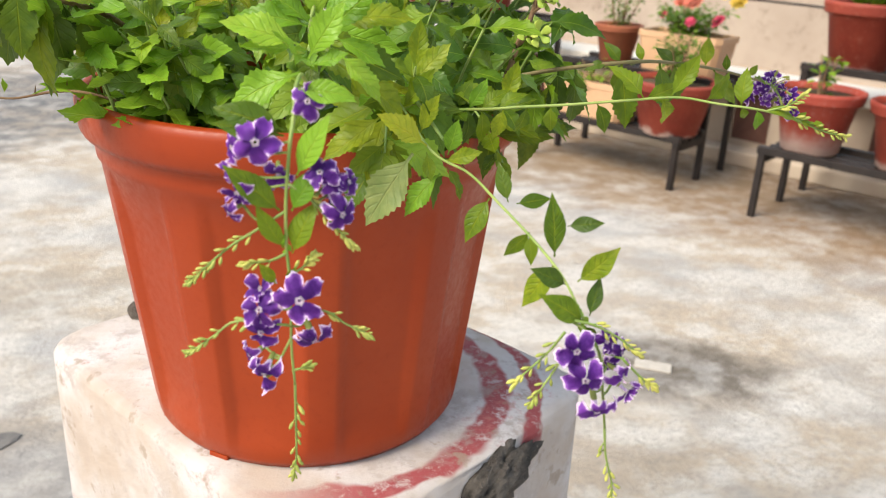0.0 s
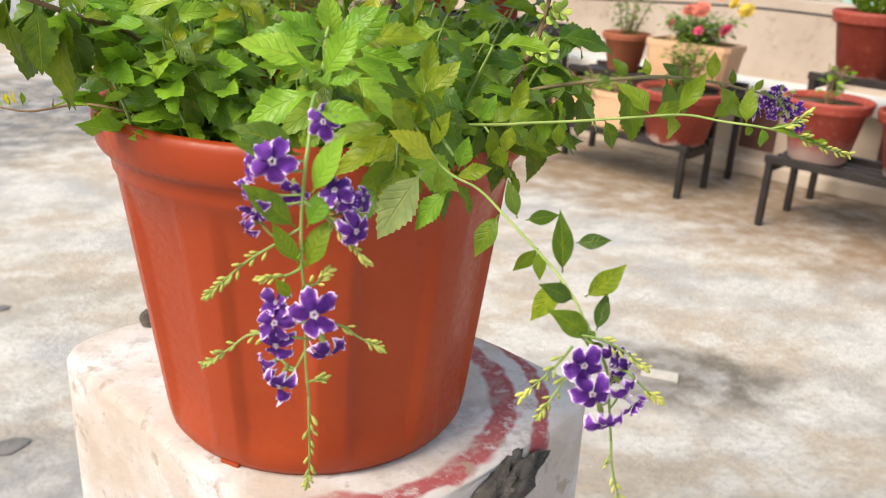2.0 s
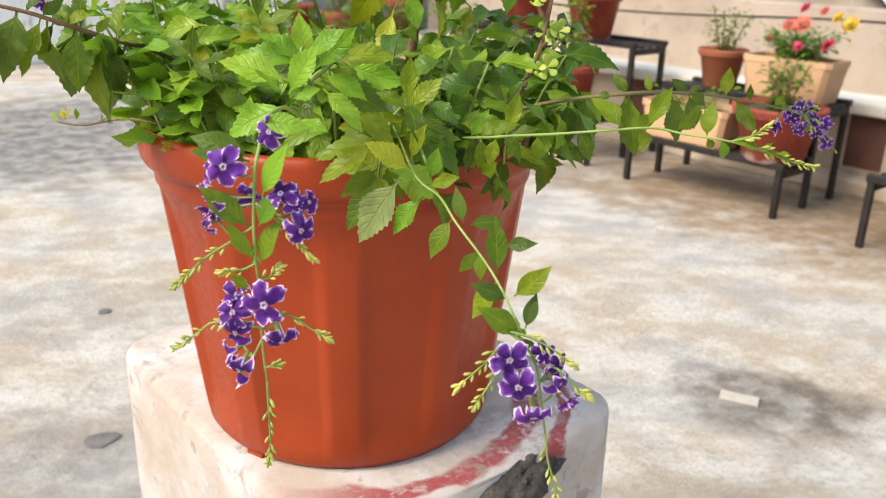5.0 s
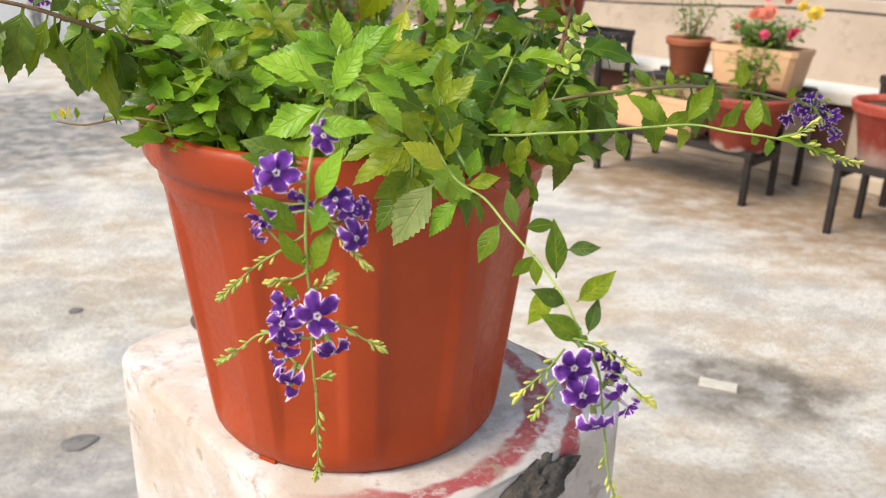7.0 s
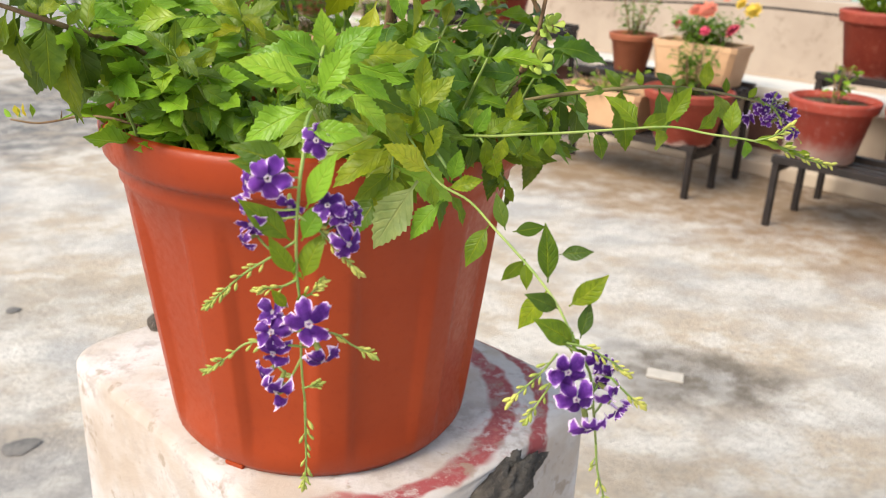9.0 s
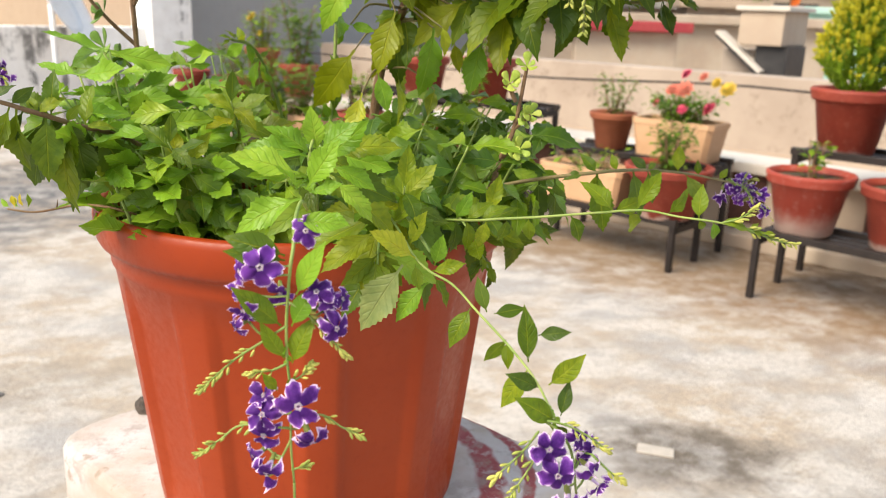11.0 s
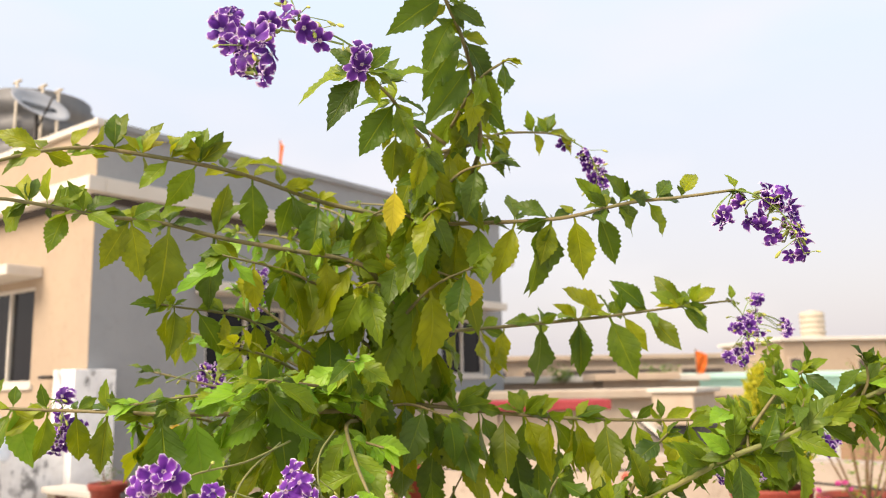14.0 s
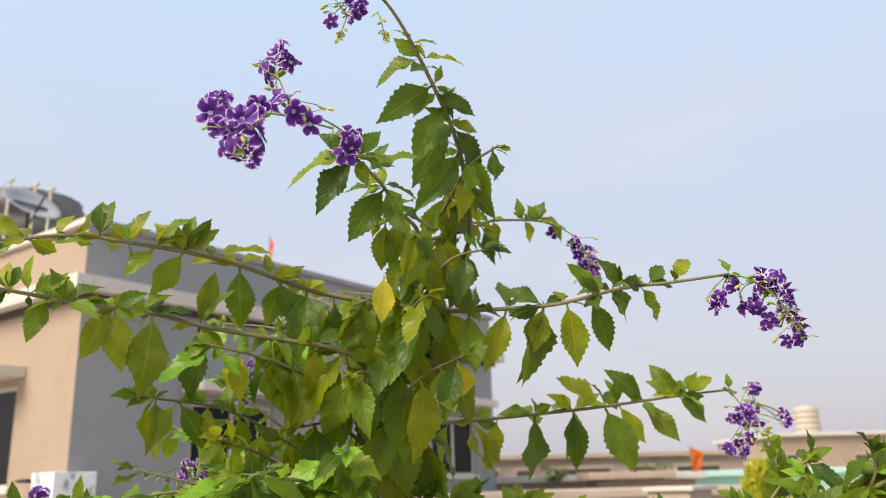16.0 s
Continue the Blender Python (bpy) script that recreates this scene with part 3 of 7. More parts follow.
wall_piece("neighbour_roof", (-6.2, 1.02, 0.0), (6.0, 3.0, 0.12), TAN, "flat tan neighbouring roof slab", "roof", 0.0)


# ---- neighbouring house with beige and grey faces ----
def window(parent, m, w, h, panes=2):
    fr = bmesh.new()
    for lo, hi in (((0, -0.03, 0), (w, 0.05, 0.035)), ((0, -0.03, h - 0.035), (w, 0.05, h)), ((0, -0.03, 0.035), (0.035, 0.05, h - 0.035)), ((w - 0.035, -0.03, 0.035), (w, 0.05, h - 0.035))):
        box(fr, lo, hi)
    for k in range(1, panes):
        box(fr, (w * k / panes - 0.018, -0.035, 0.035), (w * k / panes + 0.018, 0.045, h - 0.035))
    win = part("window", fr, OFFWHITE, parent, "window with a pale frame and dark sliding panes")
    win.matrix_basis = m
    for k in range(panes):
        part("pane", boxed((w * k / panes + 0.02, 0.0, 0.03), (w * (k + 1) / panes - 0.02, 0.012, h - 0.03)), GLASS, win)
    part("sill", boxed((-0.06, -0.09, -0.06), (w + 0.06, 0.0, 0.0), 0.01), OFFWHITE, win)
    return win


def shade_slab(parent, m, w):
    ob = part("window_shade", boxed((-0.15, -0.38, 0), (w + 0.15, 0.0, 0.11), 0.015), OFFWHITE, parent, "cream concrete sun shade")
    ob.matrix_basis = m
    return ob


def house():
    at = on(-6.44, 1.26)
    h = thing("house", at, "beige and grey two-tone flat-roofed house with cream cornice", "house")
    # local x runs right along the terrace axis, y outwards; this corner is the origin
    def walled(name, lo, hi, holes, material, label, axis):
        bm = bmesh.new()
        # wall built from strips round the openings
        a0, a1, z1 = lo, hi, 3.85
        xs = sorted({a0, a1, *[q for o in holes for q in o[:2]]})
        for p, q in zip(xs, xs[1:]):
            spans, z = [], 0.0
            for o in sorted(holes, key=lambda o: o[2]):
                if o[0] <= p and q <= o[1]:
                    spans.append((z, o[2]))
                    z = o[3]
            spans.append((z, z1))
            for s0, s1 in spans:
                if axis == "x":
                    box(bm, (p, 0.0, s0), (q, 0.2, s1))
                else:
                    box(bm, (-0.2, p, s0), (0.0, q, s1))
        bmesh.ops.remove_doubles(bm, verts=bm.verts[:], dist=0.001)
        return part(name, bm, material, h, label)
    walled("wall", -9.0, -0.2, [(-2.25, -1.1, 1.30, 2.32)], BEIGE, "beige painted front wall", "x")
    walled("wall", 0.0, 7.25, [(1.35, 2.5, 1.32, 2.15), (5.6, 6.7, 1.35, 2.2)], GREY, "grey painted side wall", "y")
    part("wall", boxed((-0.2, -0.005, 0), (0.0, 0.0, 3.85)), BEIGE, h)
    part("wall", boxed((-9.0, 7.05, 0), (-0.2, 7.25, 3.85)), GREY, h)
    part("wall", boxed((-9.2, 0.0, 0), (-9.0, 7.25, 3.85)), BEIGE, h)
    part("roof", boxed((-9.0, 0.2, 3.2), (-0.2, 7.05, 3.3)), OFFWHITE, h)
    part("cornice", boxed((-9.3, -0.18, 3.14), (0.18, -0.002, 3.29), 0.01), OFFWHITE, h, "cream projecting cornice band")
    part("cornice", boxed((0.002, -0.002, 3.14), (0.18, 7.4, 3.29), 0.01), OFFWHITE, h, "cream projecting cornice band")
    # dark strips added below the cornice stand in for its shadow line
    part("drip_edge", boxed((-9.2, -0.05, 3.07), (0.05, -0.002, 3.14)), DARKGAP, h, "dark strip standing in for the shadow under the cornice")
    part("drip_edge", boxed((0.002, -0.002, 3.07), (0.05, 7.3, 3.14)), DARKGAP, h, "dark strip standing in for the shadow under the cornice")
    part("coping", boxed((-9.25, -0.05, 3.85), (0.05, 0.22, 3.92), 0.01), OFFWHITE, h)
    part("coping", boxed((-0.22, 0.22, 3.85), (0.05, 7.3, 3.92), 0.01), GREY, h)
    window(h, pose(-2.25, 0.06, 1.30), 1.15, 1.02, 2)
    shade_slab(h, pose(-2.25, 0.0, 2.40), 1.15)
    window(h, pose(-0.06, 1.35, 1.32, 0, 0, 90), 1.15, 0.83, 2)
    shade_slab(h, pose(0.0, 1.35, 2.24, 0, 0, 90), 1.15)
    window(h, pose(-0.06, 5.6, 1.35, 0, 0, 90), 1.1, 0.85, 2)
    shade_slab(h, pose(0.0, 5.6, 2.36, 0, 0, 90), 1.1)
    pipe = bmesh.new()
    rod(pipe, (0.06, 5.0, 0.0), (0.06, 5.0, 2.75), 0.05, 10)
    part("drain_pipe", pipe, OFFWHITE, h, "white plastic drain pipe", True)
    tap = bmesh.new()
    rod(tap, (-0.62, 0.0, 1.36), (-0.62, -0.12, 1.36), 0.02, 8)
    rod(tap, (-0.72, -0.1, 1.36), (-0.5, -0.1, 1.36), 0.016, 8)
    part("wall_bracket", tap, IRON, h, "black metal wall bracket", True)
    return h


house()


def water_tank(at, r, h, material, label, rings=4):
    t = thing("water_tank", at, label, "water tank")
    prof = [(r * 0.96, 0.0)]
    for k in range(rings):
        z0, z1 = h * 0.94 * k / rings, h * 0.94 * (k + 1) / rings
        prof += [(r * 0.94, z0 + 0.03 * h / 1.5), (r, z0 + 0.07 * h / 1.5), (r, z1 - 0.12 * h / 1.5), (r * 0.92, z1 - 0.06 * h / 1.5)]
    prof += [(r * 0.93, h * 0.955), (r * 0.42, h * 0.98), (r * 0.4, h), (0.02, h)]
    part("shell", lathe(prof, 40), material, t, smooth=True)
    return t


def satellite_dish(at, r, material, label, tilt=60, lift=None, printed=True):
    t = thing("satellite_dish", at, label, "satellite dish")
    prof = [(0.01, 0.0)] + [(r * k / 6, 0.22 * r * (k / 6) ** 2) for k in range(1, 7)] + [(r * 1.02, 0.2 * r), (0.02, -0.03)]
    d = part("reflector", lathe(prof, 36, cap=False), material, t, smooth=True)
    lift = lift or r * 1.1
    d.matrix_basis = pose(0, 0, lift, tilt, 0, 0)
    if printed:
        mark = part("label", boxed((-0.62 * r, -0.1 * r, 0.085 * r), (0.62 * r, 0.12 * r, 0.1 * r)), BLACKPOT, t, "dark printed strip across the dish")
        mark.matrix_basis = pose(0, 0, lift, tilt, 0, 0)
    arm = bmesh.new()
    rod(arm, (0, 0.04, 0), (0, 0.04, lift), 0.03 * r + 0.012, 8)
    if printed:
        rod(arm, (0, 0, lift - r * 0.7), (0, -r * 0.9, lift + r * 0.2), 0.02 * r + 0.006, 6)
    part("mast", arm, IRON if printed else PALEDISH, t, smooth=True)
    return t


ROOF = on(-6.44, 1.26)
wall_piece("tank_plinth", (-5.5, 0.7, 3.3), (-3.6, 2.5, 4.05), OFFWHITE, "cement plinth under the roof water tank", "plinth", m=ROOF)
water_tank(ROOF @ pose(-4.53, 1.6, 4.05), 0.80, 1.52, TANK, "dark grey ribbed plastic water tank on the house roof")
satellite_dish(ROOF @ pose(-3.2, 0.95, 3.3, 0, 0, 92), 0.38, DISH, "pale grey satellite dish on the house roof", 44, 1.68)
for k, (x, y, h) in enumerate(((-4.25, 0.75, 2.1), (-3.95, 1.0, 2.25), (-3.72, 1.25, 2.2), (-3.6, 1.42, 2.15), (-4.5, 0.5, 1.9))):
    bm = bmesh.new()
    rod(bm, (0, 0, 0), (0, 0, h), 0.02, 8)
    rod(bm, (-0.1, 0, h), (0.1, 0, h), 0.022, 6)
    p = thing("vent_pipe", ROOF @ pose(x, y, 3.3), "thin pale vent pipe standing on the roof", "pipe", "roof vent pipes")
    part("tube", bm, PALETANK, p, smooth=True)
satellite_dish(on(-5.95, 0.02, 0.0, 137), 0.40, PALEDISH, "large pale satellite dish on a mast beside the stained wall", 62, 0.99, False)


def flat_house(at, w, d, h, material, label, openings=(), band=None):
    """A far flat-roofed house: walls, a parapet lip and dark openings, set into its front."""
    t = thing("far_house", at, label, "house")
    part("wall", boxed((0, 0, 0), (w, d, h), 0.02), material, t)
    part("roof_lip", boxed((-0.15, -0.15, h), (w + 0.15, d + 0.15, h + 0.12), 0.02), band or OFFWHITE, t)
    for x, z, ww, hh in openings:
        o = part("window", boxed((x, -0.06, z), (x + ww, -0.002, z + hh), 0.01), TAN, t)
        part("pane", boxed((x + 0.08, -0.075, z + 0.08), (x + ww - 0.08, -0.062, z + hh - 0.08)), DARKGAP, o)
    return t


FAR_BUSHES = []
# far roofs on the right, as seen beyond the parapet
flat_house(pose(15.7, 24.6, 0, 0, 0, -6), 9.0, 5.0, 2.4, BEIGE, "cream far house with a small window", ((2.4, 1.0, 0.95, 0.85), (0.1, 1.3, 0.5, 0.6)))
water_tank(pose(17.75, 26.0, 2.5), 0.42, 1.0, PALETANK, "sand coloured ribbed water tank on a far roof", 5)
flat_house(pose(7.6, 15.0, 0, 0, 0, -4), 4.4, 0.4, 1.22, MINT, "mint green painted far roof wall", band=MINT)
flat_house(pose(3.4, 14.2, 0, 0, 0, -3), 4.0, 3.0, 1.2, TAN, "tan far roof room with opening", ((2.3, 0.55, 0.5, 0.4),))
flat_house(pose(3.0, 19.0, 0, 0, 0, -3), 8.0, 3.0, 1.72, TAN, "low tan far house with dark openings", ((0.6, 0.95, 1.4, 0.6), (2.3, 0.95, 0.5, 0.6), (3.2, 0.9, 1.5, 0.66), (5.0, 0.95, 0.8, 0.62), (6.2, 0.9, 1.2, 0.66)), TAN)
flat_house(pose(2.5, 9.5, 0, 0, 0, -10), 1.2, 0.5, 0.88, CREAMWALL, "cream stair wall with a maroon edge", band=REDSTRIP)
flat_house(pose(1.6, 11.0, 0, 0, 0, -8), 4.6, 1.6, 0.98, CREAMWALL, "cream flat roof wall with plain parapet", band=CREAMWALL)
flat_house(pose(5.0, 12.6, 0, 0, 0, -8), 1.1, 0.8, 1.22, TAN, "tan box room on a far roof", band=TAN)
flat_house(pose(-30, 40, 0, 0, 0, 0), 24, 8, 2.4, TAN, "long far row of flat roofs", tuple((2 + 3 * k, 1.0, 1.2, 0.9) for k in range(7)))
flat_house(pose(22, 22, 0, 0, 0, -30), 10, 6, 2.6, OFFWHITE, "pale far house with flat roof", ((2, 1.2, 1, 0.8), (5, 1.2, 1, 0.8)))


def flag(at, label):
    t = thing("flag", at, label, "flag")
    bm = bmesh.new()
    rod(bm, (0, 0, -0.8), (0, 0, 0.75), 0.02)
    part("pole", bm, BARK, t, smooth=True)
    c = bmesh.new()
    grid = [[c.verts.new((0.42 * i / 6 * (1 - 0.5 * j / 6), 0.05 * math.sin(i * 1.4 + j), 0.72 - 0.6 * j / 6 - 0.14 * i / 6)) for i in range(7)] for j in range(7)]
    for j in range(6):
        for i in range(6):
            c.faces.new((grid[j][i], grid[j][i + 1], grid[j + 1][i + 1], grid[j + 1][i]))
    bmesh.ops.solidify(c, geom=c.faces[:], thickness=0.01)
    part("cloth", c, ORANGE, t, smooth=True)
    return t


for x, y, z, h, sp in ((6.6, 13.9, 1.2, 0.35, 0.3), (4.7, 13.8, 1.2, 0.3, 0.35), (9.4, 14.9, 1.3, 0.3, 0.3)):
    FAR_BUSHES.append((x, y, z, h, sp))
flag(pose(7.75, 14.8, 1.25) @ Matrix.Diagonal((0.62, 0.7, 0.75, 1)), "saffron cloth flag on a short pole")
flag(ROOF @ pose(-1.48, 3.69, 4.3) @ Matrix.Diagonal((0.2, 0.3, 0.72, 1)), "saffron temple flag behind the house roof")


def stair_head():
    """Head of a neighbouring stair: a plastered box over a dark well, with a sloping pale coping."""
    t = thing("stair_head", on(-1.86, 3.5, 0.62), "plastered stair head over a dark well with a sloping pale coping", "stair head")
    part("box_room", boxed((0.17, 0.0, 0.24), (0.52, 0.5, 0.50), 0.01), CREAMWALL, t)
    part("roof_slab", boxed((0.14, -0.03, 0.50), (0.56, 0.53, 0.535), 0.006), OFFWHITE, t)
    # a solid black block gives the opening its shadow
    part("well", boxed((0.30, 0.06, 0.0), (0.55, 0.45, 0.24), 0.004), BLACKPOT, t, "black block for the shadow in the stair well")
    for name, lift, w, mt in (("coping", 0.0, 0.014, OFFWHITE), ("soffit", -0.026, 0.012, BLACKPOT)):
        bm = bmesh.new()
        box(bm, (-0.245, -0.02, -w), (0.245, 0.12, w), 0.003, pose(0.19, 0.0, 0.185 + lift, 0, 37.4, 0))
        part(name, bm, mt, t)
    part("block", boxed((0.0, 0.13, -0.62), (0.30, 0.5, 0.20), 0.01), PLASTER, t)
    return t


stair_head()


# ---- plant stands ----
def plant_stand(at, length, low, high, label, legs=2, depth=0.53, step=0.28):
    s = thing("plant_stand", at, label, "plant stand", "plant stands along the parapet")
    xs = [length * k / legs for k in range(legs + 1)]
    for x in xs:
        for y, top in ((0.0, low), (step, high), (depth, high)):
            part("leg", boxed((x - 0.0125, y - 0.0125, 0), (x + 0.0125, y + 0.0125, top), 0.003), IRON, s)
        part("cross_bar", boxed((x - 0.014, 0.017, low - 0.034), (x + 0.014, step - 0.017, low - 0.004), 0.003), IRON, s)
        part("cross_bar", boxed((x - 0.014, step + 0.017, high - 0.034), (x + 0.014, depth - 0.017, high - 0.004), 0.003), IRON, s)
    for z, y0, y1 in ((low, -0.016, step - 0.02), (high, step - 0.016, depth + 0.016)):
        n = 5
        for k in range(n):
            y = y0 + (y1 - y0 - 0.03) * k / (n - 1)
            part("slat", boxed((-0.018, y, z), (length + 0.018, y + 0.03, z + 0.012 + (0.016 if k in (0, n - 1) else 0)), 0.002), IRON, s)
    return s


plant_stand(on(0.0, 0.0), 1.6, 0.25, 0.535, "black iron two-step plant stand carrying red pots")
plant_stand(on(-1.12, 0.06), 0.74, 0.20, 0.41, "black iron two-step plant stand carrying cream planters", 1, 0.48, 0.24)
plant_stand(on(-2.75, 0.1), 1.35, 0.24, 0.55, "black iron two-step plant stand half hidden behind the shrub")
plant_stand(on(-4.85, 0.36), 0.95, 0.27, 0.42, "small black iron plant stand by the stained wall", 1, 0.5, 0.3)


# ---- pots ----
POT_MESH = {}


def pot_mesh(R, h, material):
    key = (R, h, material.name)
    if key not in POT_MESH:
        b = R * 0.66
        prof = [(b * 0.9, 0.0), (b, 0.008), (R * 0.885, h * 0.80), (R * 0.90, h * 0.805), (R * 0.97, h * 0.815), (R * 0.995, h * 0.835), (R, h * 0.88), (R * 1.015, h * 0.92), (R * 1.03, h * 0.95), (R * 1.025, h * 0.985), (R * 0.99, h), (R * 0.94, h * 0.995), (R * 0.89, h * 0.9)]
        soil = lathe([(0.002, h * 0.885), (R * 0.45, h * 0.895), (R * 0.895, h * 0.885)], 28, cap=False)
        POT_MESH[key] = (mesh_of("body", lathe(prof, 40), material, True), mesh_of("soil", soil, SOIL, True))
    return POT_MESH[key]


def pot(x, y, z, R, h, material, label, turn=0.0):
    t = thing("flower_pot", on(x, y, z, turn), label, "flower pot", "pots on the plant stands")
    body, soil = pot_mesh(R, h, material)
    part("body", body, None, t)
    part("soil", soil, None, t)
    return t


def planter(x, y, z, w, d, h, label, material=CREAM):
    t = thing("planter_box", on(x, y, z), label, "planter", "pots on the plant stands")
    bm = bmesh.new()
    rings = []
    for q, zz in ((0.86, 0.0), (0.97, h * 0.84), (1.0, h * 0.85), (1.0, h), (0.93, h), (0.9, h * 0.8)):
        hw, hd = w / 2 * q, d / 2 * q
        c = 0.02
        rings.append([bm.verts.new((px, py, zz)) for px, py in ((-hw + c, -hd), (hw - c, -hd), (hw, -hd + c), (hw, hd - c), (hw - c, hd), (-hw + c, hd), (-hw, hd - c), (-hw, -hd + c))])
    for a, b in zip(rings, rings[1:]):
        for k in range(8):
            bm.faces.new((a[k], a[(k + 1) % 8], b[(k + 1) % 8], b[k]))
    bm.faces.new(rings[0][::-1])
    part("body", bm, material, t)
    part("soil", boxed((-w * 0.45, -d * 0.45, h * 0.7), (w * 0.45, d * 0.45, h * 0.86), 0.01), SOIL, t)
    return t


# ---- small potted plants ----
SMALL = leaf_shape(0.5, 0.3, 0.25, teeth=False, rows=6, petiole=0.1)


def shrublet(at, label, category, height, spread, count, leaf, material, stems=5, droop=0.2, group="", cone=False, low=0.15):
    """A small plant: thin stems from the soil and many leaves round them."""
    p = thing("potted_" + category.replace(" ", "_"), at, label, category, group)
    bm, poses = bmesh.new(), []
    tips = []
    for k in range(stems):
        a = 2 * math.pi * (k + rnd(0, 0.6)) / stems
        q = Vector((math.cos(a), math.sin(a), 0)) * spread * rnd(0.3, 0.9)
        tip = q + Vector((0, 0, height * rnd(0.7, 1.0)))
        if cone:
            tip = Vector((q.x * 0.2, q.y * 0.2, height * rnd(0.8, 1.0)))
        line = smooth_line([(0.15 * q.x, 0.15 * q.y, -0.02), (0.6 * q.x, 0.6 * q.y, tip.z * 0.5), tuple(tip)], 4)
        tube(bm, line, 0.005, 0.002, 5)
        tips.append(line)
    for k in range(count):
        line = random.choice(tips)
        f = rnd(low, 1.0)
        c = line[int(f * (len(line) - 1))].copy()
        a = rnd(0, 2 * math.pi)
        out = Vector((math.cos(a), math.sin(a), rnd(-droop, 0.7)))
        if cone:
            r = spread * (0.75 + 0.25 * math.sin(f * 5)) * (1 - f ** 2.2) ** 0.9 * rnd(0.5, 1.08) + 0.01
            c = Vector((math.cos(a) * r, math.sin(a) * r, f * height))
            out = Vector((math.cos(a) * 0.5, math.sin(a) * 0.5, 1.0))
        else:
            c += out * rnd(0, spread * 0.35)
        poses.append(aim(c, out + rvec(0.25), Vector((0, 0, 1)) + rvec(0.5), leaf * rnd(0.7, 1.25)))
    tagged(part("stem", bm, BARK, p, smooth=True), kind="stuff")
    f = part("foliage", scatter("foliage", SMALL, poses, material), None, p)
    tagged(f, kind="stuff")
    return p


def bloom(at, r, material, label, parent=None):
    """A many-petalled round bloom."""
    bm = bmesh.new()
    for ring, (n, rr, zz) in enumerate(((9, 1.0, 0.0), (7, 0.7, 0.25), (5, 0.4, 0.45))):
        for k in range(n):
            a = 2 * math.pi * (k + 0.5 * ring) / n
            d, s = Vector((math.cos(a), math.sin(a), 0)), Vector((-math.sin(a), math.cos(a), 0))
            w = 2.2 * rr * r / n * 1.6
            pts = [Vector((0, 0, zz * r * 0.5)), d * rr * r * 0.6 + s * w + Vector((0, 0, zz * r)), d * rr * r + Vector((0, 0, zz * r * 1.1)), d * rr * r * 0.6 - s * w + Vector((0, 0, zz * r))]
            bm.faces.new([bm.verts.new(q) for q in pts])
    bmesh.ops.solidify(bm, geom=bm.faces[:], thickness=0.001)
    ob = part("bloom", bm, material, parent, label, True)
    ob.matrix_basis = at
    return ob


# right stand, lower step
pot(0.12, 0.13, 0.265, 0.157, 0.235, LIMEPOT, "red plastic pot with white lime marks near its base")
pot(0.47, 0.13, 0.265, 0.165, 0.235, OLDPOT, "red plastic pot with bare stems on the stand")
pot(0.82, 0.13, 0.265, 0.168, 0.235, OLDPOT, "red plastic pot with pink flowers on the stand")
pot(1.18, 0.13, 0.265, 0.168, 0.235, OLDPOT, "faded red plastic pot on the stand")
# right stand, upper step
pot(0.15, 0.39, 0.55, 0.156, 0.25, OLDPOT, "tall red pot holding a golden shrub")
pot(0.49, 0.40, 0.55, 0.168, 0.235, OLDPOT, "worn red pot holding a thin bush")
pot(0.86, 0.40, 0.55, 0.15, 0.21, OLDPOT, "red pot on the upper step")
pot(1.25, 0.40, 0.55, 0.15, 0.21, CLAYPOT, "clay pot on the upper step")
# middle stand
pot(-0.47, 0.15, 0.215, 0.182, 0.225, OLDPOT, "red plastic pot beside a cream planter")
planter(-0.87, 0.16, 0.215, 0.44, 0.2, 0.17, "cream plastic planter box with sparse seedlings")
planter(-0.58, 0.43, 0.425, 0.40, 0.2, 0.175, "cream plastic planter box full of flowers")
pot(-0.93, 0.43, 0.425, 0.11, 0.175, CLAYPOT, "small clay pot with a bonsai-like bush")
# stand behind the shrub
pot(-1.72, 0.44, 0.565, 0.15, 0.24, OLDPOT, "bright red plastic pot on the upper step")
pot(-2.2, 0.44, 0.565, 0.15, 0.22, OLDPOT, "red plastic pot half hidden by leaves")
pot(-1.62, 0.2, 0.255, 0.13, 0.21, OLDPOT, "red plastic pot with upright green shoots")
pot(-2.05, 0.22, 0.255, 0.16, 0.2, CLAYPOT, "orange clay pot on the lower step")
pot(-2.5, 0.22, 0.255, 0.15, 0.2, OLDPOT, "red pot on the lower step")
# small stand by the stained wall
pot(-4.68, 0.46, 0.285, 0.14, 0.26, OLDPOT, "red pot on the small stand")
pot(-4.42, 0.50, 0.285, 0.085, 0.2, BLACKPOT, "small black plastic pot")
pot(-4.12, 0.46, 0.285, 0.15, 0.25, CLAYPOT, "brown clay pot on the small stand")
pot(-4.12, 0.72, 0.435, 0.13, 0.3, CLAYPOT, "clay pot with a yellow-flowered plant")
pot(-3.72, 0.74, 0.40, 0.14, 0.24, OLDPOT, "red pot on the parapet ledge")
planter(-3.25, 0.4, 0.0, 0.5, 0.3, 0.36, "weathered cream planter standing on the floor")
pot(-2.9, -0.1, 0.0, 0.085, 0.03, CLAYPOT, "shallow clay saucer on the floor")
pot(-2.9, -0.1, 0.03, 0.05, 0.06, WHITEWALL, "whitewashed pot standing in a clay saucer")
pot(-3.3, 0.10, 0.0, 0.16, 0.3, MOSSPOT, "dark moss-stained pot standing on the floor")

